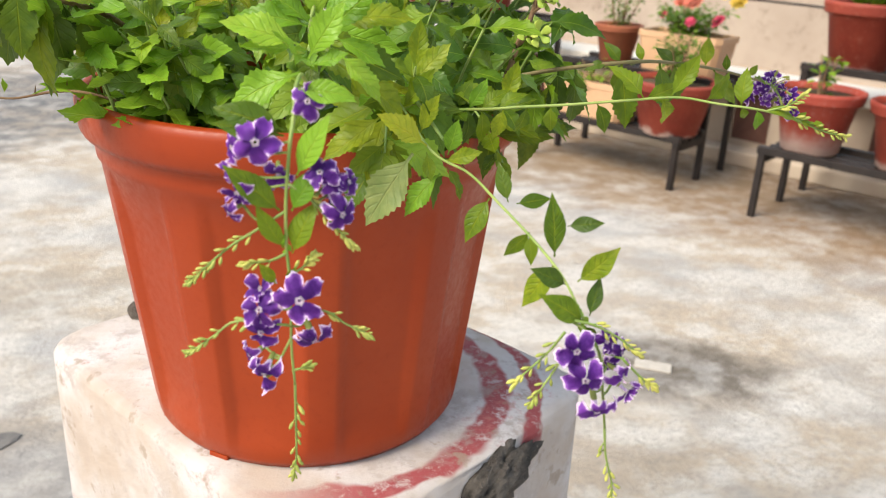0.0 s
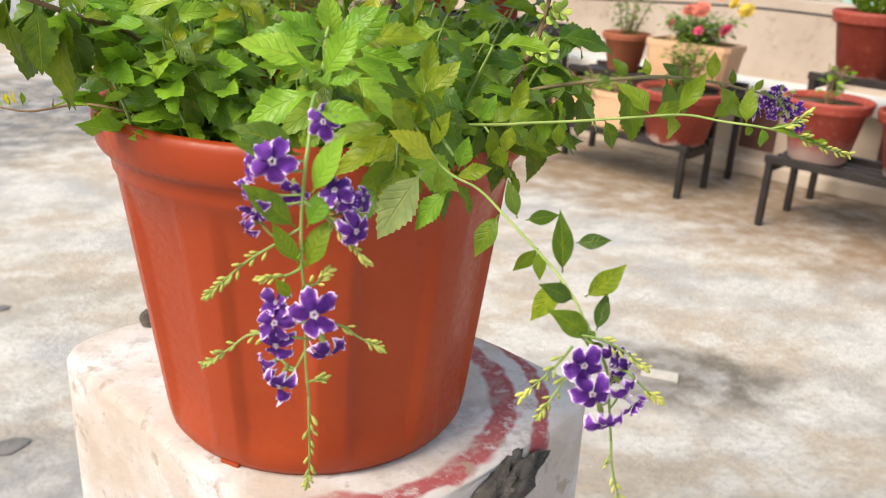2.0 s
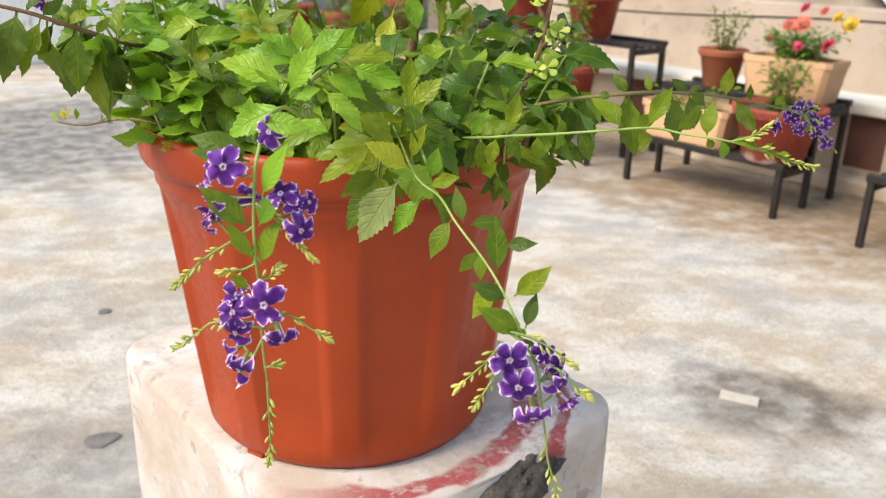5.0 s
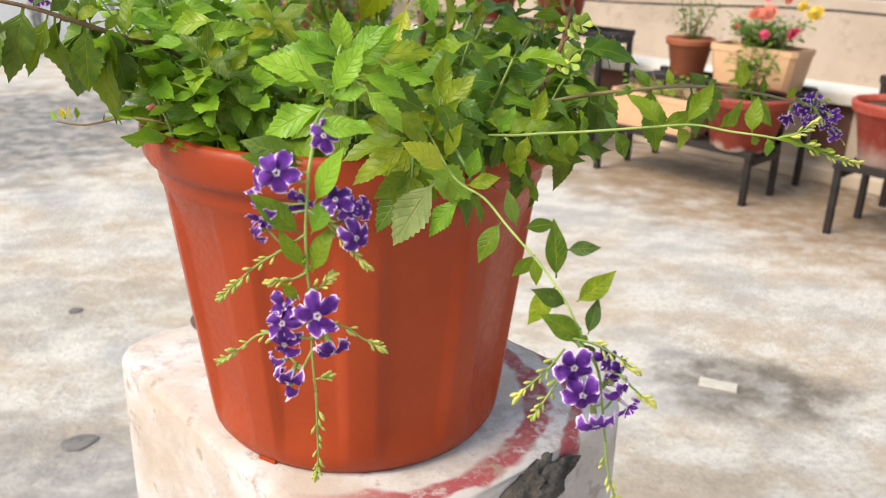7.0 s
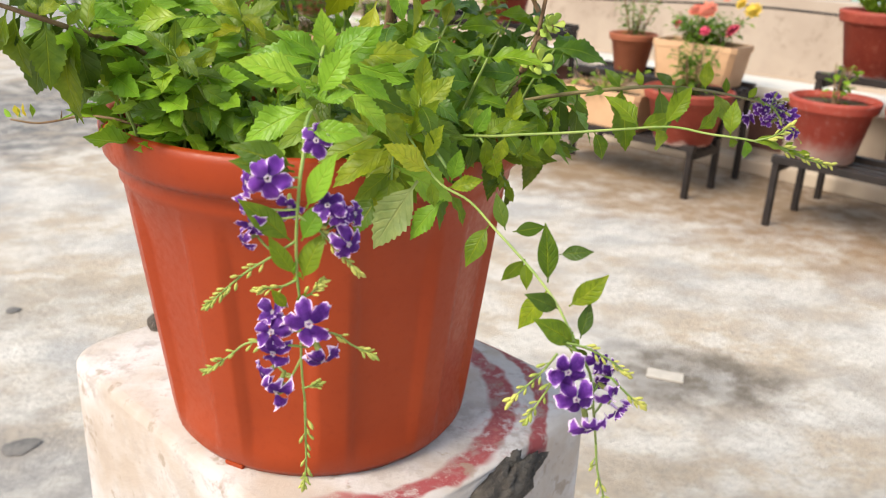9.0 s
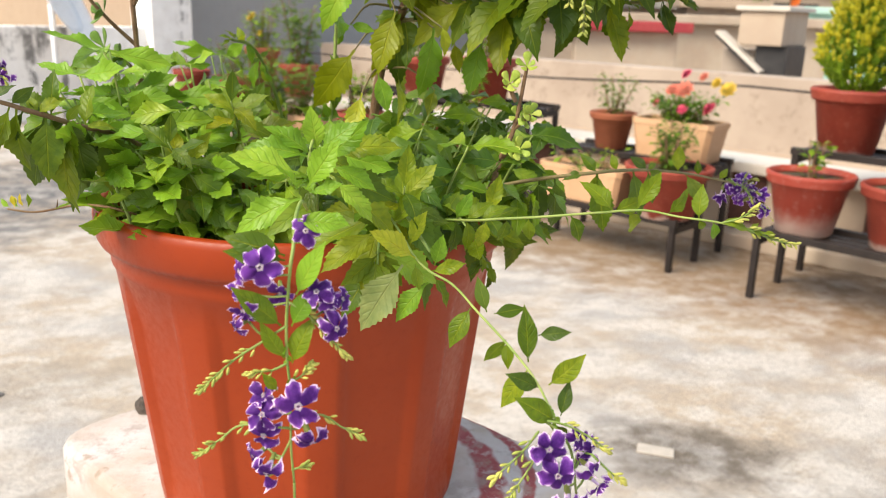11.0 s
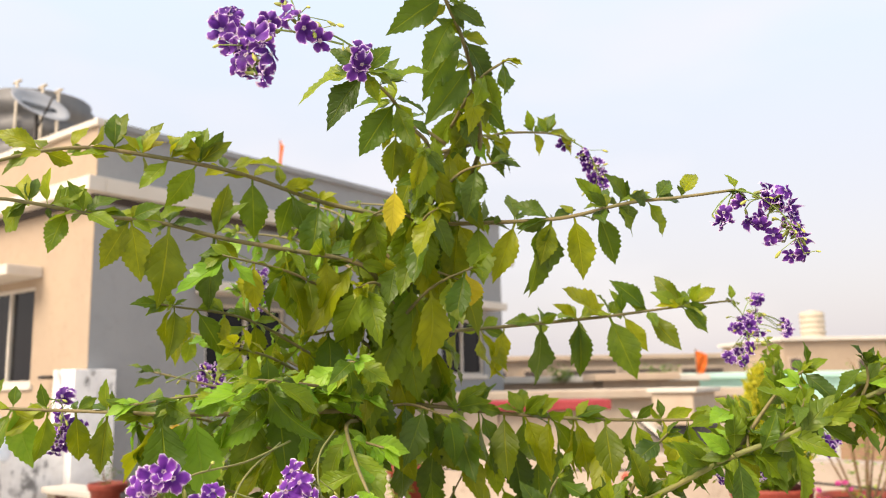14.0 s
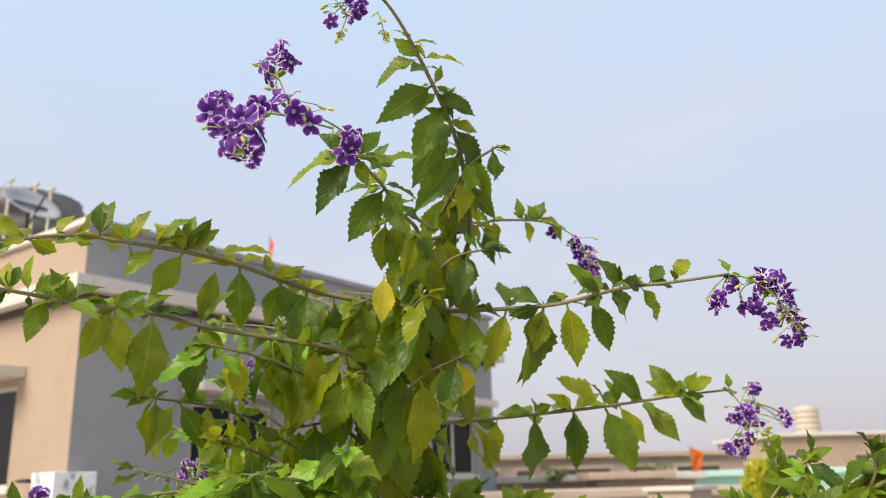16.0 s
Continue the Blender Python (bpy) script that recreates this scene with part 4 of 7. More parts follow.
GREEN_TUFTS = "small plants in the pots"
def golden_cypress(at, height, spread):
    """A conical conifer of upright feathery sprays: golden at their tips, green inside."""
    g = random.Random(21)
    p = thing("potted_shrub", at, "golden cypress shrub with upright yellow-green sprays", "shrub", GREEN_TUFTS)
    part("trunk", tube(bmesh.new(), [Vector((0, 0, -0.02)), Vector((0.004, 0, height * 0.5)), Vector((0, 0, height * 0.9))], 0.009, 0.003, 7), BARK, p, smooth=True)
    inner, outer = [], []
    for k in range(380):
        f = (k + g.random()) / 380
        a = k * 2.4 + g.uniform(-0.4, 0.4)
        rad = spread * min(1.0, 0.62 + 1.6 * f) * (1 - f) ** 0.75 + 0.012
        way = Vector((math.cos(a), math.sin(a), 0))
        foot = Vector((0, 0, f * height * 0.82)) + way * rad * 0.25
        tip = way * rad * g.uniform(0.8, 1.12) + Vector((0, 0, f * height * 0.86 + g.uniform(0.06, 0.14) * (1 - 0.3 * f)))
        line = smooth_line([foot, foot.lerp(tip, 0.5) + way * rad * 0.12, tip], 7)
        for i, q in enumerate(line):
            u = i / (len(line) - 1)
            for m in range(3):
                d = (line[min(i + 1, len(line) - 1)] - line[max(i - 1, 0)]).normalized()
                out = d * 1.2 + Vector((g.uniform(-1, 1), g.uniform(-1, 1), g.uniform(-0.4, 0.9))) * 0.75
                (outer if u > 0.75 - 0.55 * f + 0.25 * g.random() else inner).append(aim(q, out, Vector((g.uniform(-1, 1), -1, 0.4)), g.uniform(0.013, 0.022)))
    for ps, mt, tag in ((inner, LEAF["mass"], "green inner sprays"), (outer, LEAF["gold"], "golden spray tips")):
        tagged(part("foliage", scatter("foliage", SMALL, ps, mt), None, p, tag), kind="stuff")
    return p


golden_cypress(on(0.15, 0.39, 0.77), 0.50, 0.185)
shrublet(on(0.12, 0.13, 0.47), "small leafy rose shoot in a red pot", "seedling", 0.18, 0.07, 45, 0.04, LEAF["mass"], 3, group=GREEN_TUFTS)
shrublet(on(0.46, 0.13, 0.47), "bare twiggy plant with few leaves", "seedling", 0.12, 0.11, 14, 0.03, LEAF["shade"], 5, group=GREEN_TUFTS)
airy = shrublet(on(0.49, 0.40, 0.76), "thin airy bush with fine leaves and tiny pink blooms", "bush", 0.42, 0.24, 260, 0.022, LEAF["mass"], 9, group=GREEN_TUFTS)
for k in range(14):
    bloom(pose(rnd(-0.26, 0.15), rnd(-0.2, 0.05), rnd(-0.06, 0.12), rnd(30, 80), 0, rnd(-40, 40)), 0.013, BLOOMS["magenta"], "tiny pink bloom", airy)
mag = shrublet(on(0.80, 0.13, 0.47), "flowering plant with magenta blooms", "flowering plant", 0.22, 0.13, 160, 0.035, LEAF["mass"], 7, group=GREEN_TUFTS)
for k in range(8):
    bloom(pose(rnd(-0.14, 0.08), rnd(-0.12, 0.06), rnd(0.06, 0.24), rnd(30, 80), 0, rnd(-40, 40)), 0.036, BLOOMS["magenta"], "magenta bloom", mag)
shrublet(on(0.86, 0.40, 0.74), "bushy green plant in its pot", "bush", 0.3, 0.15, 220, 0.035, LEAF["mass"], 7, group=GREEN_TUFTS)
shrublet(on(-0.47, 0.15, 0.41), "leafy green plant in a red pot", "bush", 0.23, 0.13, 420, 0.032, LEAF["shade"], 7, group=GREEN_TUFTS)
shrublet(on(-0.93, 0.43, 0.58), "small sparse bonsai-like bush", "bush", 0.22, 0.12, 420, 0.022, LEAF["shade"], 6, group=GREEN_TUFTS)
shrublet(on(-0.87, 0.16, 0.36), "sparse grassy seedlings in a cream planter", "seedling", 0.09, 0.17, 90, 0.04, LEAF["mass"], 10, group=GREEN_TUFTS)
bed = shrublet(on(-0.58, 0.43, 0.57), "bushy moss roses in colourful bloom", "flowering plant", 0.15, 0.21, 1200, 0.03, LEAF["shade"], 12, group=GREEN_TUFTS)
for x, y, z, c, r in ((0.02, -0.04, 0.17, "coral", 0.045), (-0.05, 0.0, 0.16, "coral", 0.04), (-0.02, 0.05, 0.23, "pink", 0.03), (0.06, -0.12, 0.09, "pink", 0.026), (0.17, -0.09, 0.10, "pink", 0.038), (0.19, 0.03, 0.18, "yellow", 0.04), (0.12, 0.06, 0.2, "yellow", 0.028), (0.04, 0.1, 0.22, "coral", 0.026), (-0.1, -0.06, 0.1, "pink", 0.02)):
    bloom(pose(x, y, z, rnd(30, 65), 0, rnd(-50, 10)), r, BLOOMS[c], {"coral": "coral double bloom", "pink": "hot pink bloom", "yellow": "yellow bloom"}[c], bed)
shrublet(on(-1.62, 0.2, 0.44), "upright leafy green plant", "bush", 0.42, 0.08, 240, 0.04, LEAF["mass"], 6, group=GREEN_TUFTS)
shrublet(on(-1.72, 0.44, 0.77), "bushy green plant in a red pot", "bush", 0.3, 0.15, 200, 0.04, LEAF["mass"], 7, group=GREEN_TUFTS)
shrublet(on(-2.2, 0.44, 0.75), "bushy green plant in its pot", "bush", 0.3, 0.16, 240, 0.04, LEAF["shade"], 7, group=GREEN_TUFTS)
shrublet(on(-2.05, 0.22, 0.43), "low green plant in a clay pot", "bush", 0.15, 0.13, 160, 0.035, LEAF["shade"], 7, group=GREEN_TUFTS)
shrublet(on(-4.68, 0.46, 0.52), "thin rose shoot in a red pot", "seedling", 0.18, 0.1, 50, 0.035, LEAF["shade"], 4, group=GREEN_TUFTS)
shrublet(on(-4.12, 0.46, 0.51), "grey-green bushy plant in a clay pot", "bush", 0.3, 0.17, 320, 0.04, LEAF["shade"], 8, group=GREEN_TUFTS)
yel = shrublet(on(-4.12, 0.72, 0.70), "leafy plant with small yellow blooms", "flowering plant", 0.36, 0.17, 380, 0.045, LEAF["mass"], 9, group=GREEN_TUFTS)
for k in range(4):
    bloom(pose(rnd(-0.1, 0.1), rnd(-0.16, -0.05), rnd(0.1, 0.3), 60, 0, 0), 0.03, BLOOMS["yellow"], "yellow bloom", yel)
shrublet(on(-3.72, 0.74, 0.6), "tall dark green bush on the ledge", "bush", 0.55, 0.22, 480, 0.05, LEAF["shade"], 9, group=GREEN_TUFTS)
shrublet(on(-3.25, 0.4, 0.30), "tangled green shrubs in a planter", "bush", 0.42, 0.26, 520, 0.05, LEAF["shade"], 10, group=GREEN_TUFTS)
shrublet(on(-3.3, 0.10, 0.26), "tall bushy green plant in a dark pot", "bush", 0.62, 0.25, 520, 0.055, LEAF["shade"], 8, group=GREEN_TUFTS)
shrublet(on(-2.5, 0.22, 0.42), "leafy green plant in a red pot", "bush", 0.3, 0.16, 220, 0.045, LEAF["mass"], 7, group=GREEN_TUFTS)
for x, y, z, h, sp in FAR_BUSHES:
    shrublet((x, y, z), "dark green potted bush on a far roof", "bush", h, sp, 160, 0.09, LEAF["shade"], 7, group="bushes on the far roofs")
# far roof on the right: a brown brick planter with a dry bush
wall_piece("roof_planter", (-0.62, 5.0, 0.0), (1.6, 5.5, 0.98), surface("brown_planter_wall", (0.26, 0.15, 0.09), (0.32, 0.2, 0.12), (0.18, 0.1, 0.06), 4, 0.9, 0.3), "brown plastered planter wall on the next roof", "planter")
shrublet(on(-0.2, 5.25, 0.95), "dry thin bush with small leaves on the next roof", "bush", 0.55, 0.45, 120, 0.05, LEAF["shade"], 12)

# ---- pedestal under the main pot ----
PED_TOP = 0.644


def pedestal():
    t = thing("pedestal", Matrix.Translation((0, 0, PED_TOP)), "whitewashed cement block pedestal with maroon paint rings", "pedestal")
    bm = bmesh.new()
    box(bm, (-0.132, -0.166, -PED_TOP), (0.18, 0.228, 0.0))
    up = [e for e in bm.edges if abs(e.verts[0].co.z - e.verts[1].co.z) > 0.3]
    bmesh.ops.bevel(bm, geom=up, offset=0.042, segments=5, affect="EDGES", profile=0.5)
    top = [e for e in bm.edges if all(v.co.z > -0.001 for v in e.verts)]
    bmesh.ops.bevel(bm, geom=top, offset=0.008, segments=2, affect="EDGES", profile=0.5)
    bmesh.ops.subdivide_edges(bm, edges=bm.edges[:], cuts=3, use_grid_fill=True)
    bmesh.ops.triangulate(bm, faces=bm.faces[:])
    for v in bm.verts:
        k = noise.noise(v.co * 16) * 0.0035 + noise.noise(v.co * 45) * 0.0012
        side = Vector((v.co.x - 0.02, v.co.y - 0.03, 0))
        if v.co.z < -0.004:
            v.co += side.normalized() * k * 1.6
        elif max(abs(v.co.x - 0.025) - 0.13, abs(v.co.y - 0.03) - 0.18) > 0:
            v.co.z += k
    bmesh.ops.transform(bm, matrix=Matrix(((0.733, -0.68, 0, 0), (0.68, 0.733, 0, 0), (0, 0, 1, 0), (0, 0, 0, 1))), verts=bm.verts[:])
    part("block", bm, PEDESTAL, t, smooth=True)
    # broken corner: a rough dark hollow in the upper edge
    c = bmesh.new()
    bmesh.ops.create_icosphere(c, subdivisions=4, radius=1.0)
    for v in c.verts:
        d = v.co.normalized()
        v.co = d * (1 + 0.5 * noise.noise(d * 2.6) + 0.25 * noise.noise(d * 8) + 0.1 * noise.noise(d * 20))
        v.co = Vector((v.co.x * 0.047, v.co.y * 0.014, v.co.z * 0.021))
    b = part("broken_edge", c, BROKEN, t, "dark broken cement on the upper edge", True)
    b.matrix_basis = pose(0.137, -0.1, -0.028, 0, -16, 43)
    d = bmesh.new()
    bmesh.ops.create_icosphere(d, subdivisions=2, radius=0.011)
    for v in d.verts:
        v.co = v.co * (1 + 0.4 * noise.noise(v.co * 90))
    b = part("chip", d, BROKEN, t, "dark loose chip", True)
    b.matrix_basis = pose(-0.175, 0.128, 0.004)
    return t


pedestal()

for x, y, s, seed in ((-0.68, 0.86, 0.038, 1), (-0.95, 1.5, 0.024, 2)):
    bm = bmesh.new()
    bmesh.ops.create_icosphere(bm, subdivisions=2, radius=s)
    for v in bm.verts:
        v.co = Vector((v.co.x, v.co.y * 0.7, v.co.z * 0.12)) * (1 + 0.5 * noise.noise(v.co * 30 + Vector((seed, 0, 0))))
    st = thing("stone_flake", pose(x, y, 0.003, 0, 0, 30 * seed), "flat grey cement flake lying on the floor", "stone")
    part("flake", bm, surface("grey_flake", (0.11, 0.10, 0.095), (0.17, 0.155, 0.14), (0.08, 0.075, 0.07), 30, 0.9, 0.4), st)
bm = boxed((-0.045, -0.022, 0.0), (0.045, 0.022, 0.006), 0.002)
st = thing("brick_chip", pose(0.76, 1.16, 0.0, 0, 0, -22), "pale brick chip lying in a dark patch on the floor", "stone")
part("chip", bm, surface("dull_brick", (0.40, 0.36, 0.31), (0.46, 0.41, 0.35), (0.3, 0.27, 0.23), 30, 0.9, 0.4), st)


# ---- the main pot ----
POT_R, POT_B, POT_H = 0.157, 0.1205, 0.252


def main_pot():
    t = thing("flower_pot", Matrix.Translation((-0.004, 0, PED_TOP)), "large terracotta-coloured plastic pot with fluted sides and a thick rim", "flower pot")

    def flute(a, r, z):
        if not 0.012 < z < 0.196 or r < 0.105:
            return r
        k = (a * 10 / (2 * math.pi) + 0.3) % 1.0
        w = min(1.0, (z - 0.012) / 0.02, (0.196 - z) / 0.016)
        e = min(1.0, max(0.0, (0.34 - abs(k - 0.5)) / 0.05))
        return r - w * e * e * (3 - 2 * e) * (0.0042 + 0.0026 * math.cos((k - 0.5) * 4.2))
    b, R, h = POT_B, POT_R, POT_H
    prof = [(b * 0.86, 0.006), (b * 0.90, 0.0), (b * 0.96, 0.001), (b, 0.008), (b + 0.002, 0.02)]
    for k in range(1, 10):
        f = k / 10
        prof.append((b + 0.002 + (0.1442 - b - 0.002) * f, 0.02 + 0.185 * f))
    prof += [(R - 0.0125, 0.206), (R - 0.0105, 0.2085), (R - 0.010, 0.213), (R - 0.0098, 0.219), (R - 0.0075, 0.2225), (R - 0.0032, 0.2245), (R - 0.0014, 0.228), (R - 0.0002, 0.236), (R, 0.245), (R - 0.001, 0.2495), (R - 0.004, h), (R - 0.008, 0.2495), (R - 0.010, 0.243), (R - 0.0125, 0.215)]
    part("body", lathe(prof, 200, flute), POT, t, smooth=True)
    for a in (-120, 20, 120, 200):
        foot = part("foot", boxed((-0.008, -0.004, 0.0), (0.008, 0.0025, 0.004), 0.001), POT, t)
        foot.matrix_basis = pose(math.cos(radians(a)) * (b - 0.006), math.sin(radians(a)) * (b - 0.006), 0.0, 0, 0, a + 90)
    bm = lathe([(0.002, 0.214), (0.05, 0.218), (0.1, 0.214), (POT_R - 0.0115, 0.216)], 48, cap=False)
    for v in bm.verts:
        v.co.z += noise.noise(v.co * 40) * 0.006
    part("soil", bm, SOIL, t, smooth=True)
    return t


main_pot()


# ---- flowers ----
def flower_shape(cup=0.15, seed=0, ruffle=0.15):
    """Five broad, overlapping, ruffled petals of radius 1 facing +z; UV: distance from the heart, nearness to the petal's edge (2 on the green tube)."""
    g = random.Random(seed)
    vs, fs, uv = [], [], []
    rows, cols = 9, 9
    for k in range(5):
        a = 2 * math.pi * k / 5 + g.uniform(-0.1, 0.1)
        ln, wd, lift = g.uniform(0.92, 1.08), g.uniform(0.355, 0.44), cup + g.uniform(-0.34, 0.34)
        fold, ph, turn = g.uniform(-0.4, 0.3), g.uniform(0, 6), g.uniform(-0.4, 0.4)
        o = len(vs)
        for i in range(rows):
            p = i / (rows - 1)
            hw = wd * (0.16 + 0.84 * math.sin(0.5 * math.pi * min(1.0, p / 0.66)) ** 1.15) * (1 - 0.22 * max(0.0, p - 0.66) / 0.34)
            for j in range(cols):
                c = -1 + 2 * j / (cols - 1)
                notch = 0.05 * (1 - min(1, abs(c) * 2.4)) + 0.34 * abs(c) ** 2.3 + 0.03 * math.sin(8 * c + ph) + 0.018 * math.sin(19 * c + 2 * ph)
                y = ln * (0.06 + 0.94 * p) * (1 - notch * p ** 3)
                x = c * hw * (1 + 0.03 * math.sin(11 * p + ph))
                z = lift * p - 0.36 * p ** 2.2 + fold * abs(c) ** 1.5 * p + turn * c * p * p + ruffle * math.sin(4.6 * c * p + 7 * p + ph) * p * (0.3 + abs(c)) + 0.05 * math.sin(13 * c + 9 * p + ph) * p * p * abs(c)
                vs.append((x * math.cos(a) - y * math.sin(a), x * math.sin(a) + y * math.cos(a), z + 0.03 * (k % 3)))
                uv.append((p * ln, max(abs(c) ** 1.6 * max(0.0, min(1.0, (p - 0.12) / 0.35)), p ** 3.2)))
        for i in range(rows - 1):
            for j in range(cols - 1):
                q = o + i * cols + j
                fs.append((q, q + 1, q + cols + 1, q + cols))
    o = len(vs)
    for i, (r, z) in enumerate(((0.10, 0.0), (0.11, -0.45), (0.17, -0.7), (0.15, -1.2), (0.06, -1.35))):
        for k in range(6):
            vs.append((r * math.cos(k * 1.047), r * math.sin(k * 1.047), z))
            uv.append((0.5, 0.85 if i < 2 else 2.0))
    for i in range(4):
        for k in range(6):
            fs.append((o + i * 6 + k, o + i * 6 + (k + 1) % 6, o + i * 6 + 6 + (k + 1) % 6, o + i * 6 + 6 + k))
    return np.array(vs), fs, uv


FLOWER_SHAPES = [flower_shape(c, s) for c, s in ((0.1, 1), (0.25, 2), (0.5, 3), (-0.15, 4), (0.8, 5), (0.0, 6), (0.35, 7))]
FLOWERS = {"violet": [mesh_from("flower", *s, PETAL) for s in FLOWER_SHAPES], "mauve": [mesh_from("flower", *s, PETAL_PINK) for s in FLOWER_SHAPES]}


def bud_shape():
    vs, fs = [], []
    prof = ((0.03, 0.0), (0.13, 0.18), (0.19, 0.5), (0.16, 0.8), (0.03, 1.0))
    for r, y in prof:
        for k in range(6):
            vs.append((r * math.cos(k * 1.047), y, r * math.sin(k * 1.047)))
    for i in range(4):
        for k in range(6):
            fs.append((i * 6 + k, i * 6 + 6 + k, i * 6 + 6 + (k + 1) % 6, i * 6 + (k + 1) % 6))
    return np.array(vs), fs, [(0.5, 0.5)] * len(vs)


BUDS = bud_shape()
PLANT_AT = Vector((0.03, 0.02, PED_TOP + 0.21))
plant = thing("duranta_shrub", PLANT_AT, "serrated-leaved shrub with violet flower sprays in the large pot", "shrub")


def held(name, mesh, parent, m, label=""):
    ob = new(name, mesh)
    ob.parent = parent
    ob.matrix_basis = m
    return tagged(ob, label)


def pick(tints):
    return random.choices([t for t, w in tints], [w for t, w in tints])[0]


UPPER = (("green", 5.5), ("olive", 5.2), ("dark", 2.5), ("fresh", 0.4), ("yellow", 0.05))
FRESH = (("fresh", 6), ("green", 2))
LOWER = (("green", 4), ("fresh", 2.0), ("dark", 1.5))


def leaf_pair(at, along, size, droop, odd=False, sprig=None, spread=0.6, face=None):
    """The poses of two opposite leaves, and of small axil leaves added to sprig."""
    side = along.cross(Vector((0, 0, 1)))
    side = side.normalized() if side.length > 0.05 else Vector((1, 0, 0))
    if odd:
        side = (side * 0.5 + Vector((0, 0, 1)).cross(side) * 0.85).normalized()
    out_poses = []
    droop *= rnd(0.65, 1.3)
    for s in (-1, 1):
        if rnd(0, 1) < 0.12:
            continue
        out = side * s * spread * rnd(0.4, 1.5) + along * rnd(-0.1, 0.6) + Vector((0, 0, -droop * rnd(0.7, 1.3))) + rvec(0.22)
        f = Vector(face) + rvec(0.4) if face else side * s * droop * 0.5 + Vector((0, -0.6, 1.0 - 0.6 * min(1, droop))) + rvec(0.45)
        out_poses.append(aim(at, out, f, size * rnd(0.62, 1.18)))
        if sprig is not None and rnd(0, 1) < 0.75:
            for q in range(random.choice((1, 2, 3, 4))):
                o2 = side * s * rnd(0.1, 0.9) + along * rnd(-0.8, 1.0) + Vector((0, 0, rnd(-0.2, 0.9))) + rvec(0.4)
                sprig.append(aim(at, o2, Vector((0, -0.8, 0.4)) + rvec(0.8), size * rnd(0.2, 0.55)))
    return out_poses


def branch(points, r0, r1, size=0.056, spacing=0.026, start=0.1, droop=1.7, tints=UPPER, bark=None, taper=0.62, sprigs=True, label="", end=1.0, spread=0.6, face=None, joined=False, leaves=()):
    """A leafy branch of the shrub through the points: leaves in pairs, and single ones as (place along it, x, y, z of its tip)."""
    line = smooth_line(points, 6)
    b = part("branch", tube(bmesh.new(), line, r0, r1, 7), bark or TWIG, plant, label, True, local=False)
    total = sum((q - p).length for p, q in zip(line, line[1:]))
    run, nxt, odd, small, packed = 0.0, total * start, False, [], {}
    for p, q in zip(line, line[1:]):
        d = (q - p).length
        while nxt <= run + d and nxt < total * end:
            f = (nxt - run) / d
            g = nxt / total
            for m in leaf_pair(p.lerp(q, f), (q - p).normalized(), size * (1 - (1 - taper) * g ** 1.5), droop * (1 - 0.35 * g), odd, small if sprigs else None, spread, face):
                k = pick(tints)
                if joined:
                    packed.setdefault(k, []).append(m)
                else:
                    held("leaf", random.choice(LEAF_MESH[k]), b, m, "yellowing leaf" if k == "yellow" else "")
            odd = not odd
            nxt += spacing * rnd(0.8, 1.25)
        run += d
    for s, x, y, z in leaves:
        i = min(len(line) - 1, int(s * (len(line) - 1) + 0.5))
        run = 0.0
        for i in range(len(line) - 1):
            run += (line[i + 1] - line[i]).length
            if run >= s * total:
                break
        at, out = line[i + 1], Vector((x, y, z))
        n = out.length
        hang = out.z < -0.6 * n
        k = pick(tints)
        mesh = LEAF_MESH[k][2 if n < 0.022 else random.choice((0, 1, 3, 4, 5, 6, 0) if hang else (1, 1, 3, 2))]
        held("leaf", mesh, b, aim(at, out, Vector((rnd(-0.45, 0.45), -0.9, rnd(0.0, 0.5) if hang else rnd(-0.1, 1.2))), n * 1.08))
        if rnd(0, 1) < 0.8 and sprigs:
            for q in range(random.choice((1, 2, 3))):
                small.append(aim(at, Vector((rnd(-0.8, 0.8), rnd(-0.6, 0.9), rnd(-0.3, 0.9))), Vector((0, -0.8, 0.4)) + rvec(0.8), size * rnd(0.26, 0.58)))
    tip, way = line[-1], (line[-1] - line[-4]).normalized()
    for q in range(5):
        small.append(aim(tip - way * 0.002 * q, way * 1.3 + rvec(0.7), Vector((0, -0.6, 0.7)) + rvec(0.4), size * taper * rnd(0.3, 0.6)))
    for k, ps in packed.items():
        for q in (0, 1):
            if ps[q::2]:
                tagged(part("foliage", scatter("foliage", random.choice(LEAF_SHAPES), ps[q::2], LEAF_MANY[k]), None, b), kind="stuff")
    k = pick(tints)
    tagged(part("leaf_tuft", scatter("leaf_tuft", SPRIG_SHAPE, small, LEAF_MANY["green" if k == "yellow" else k]), None, b), kind="stuff")
    return b


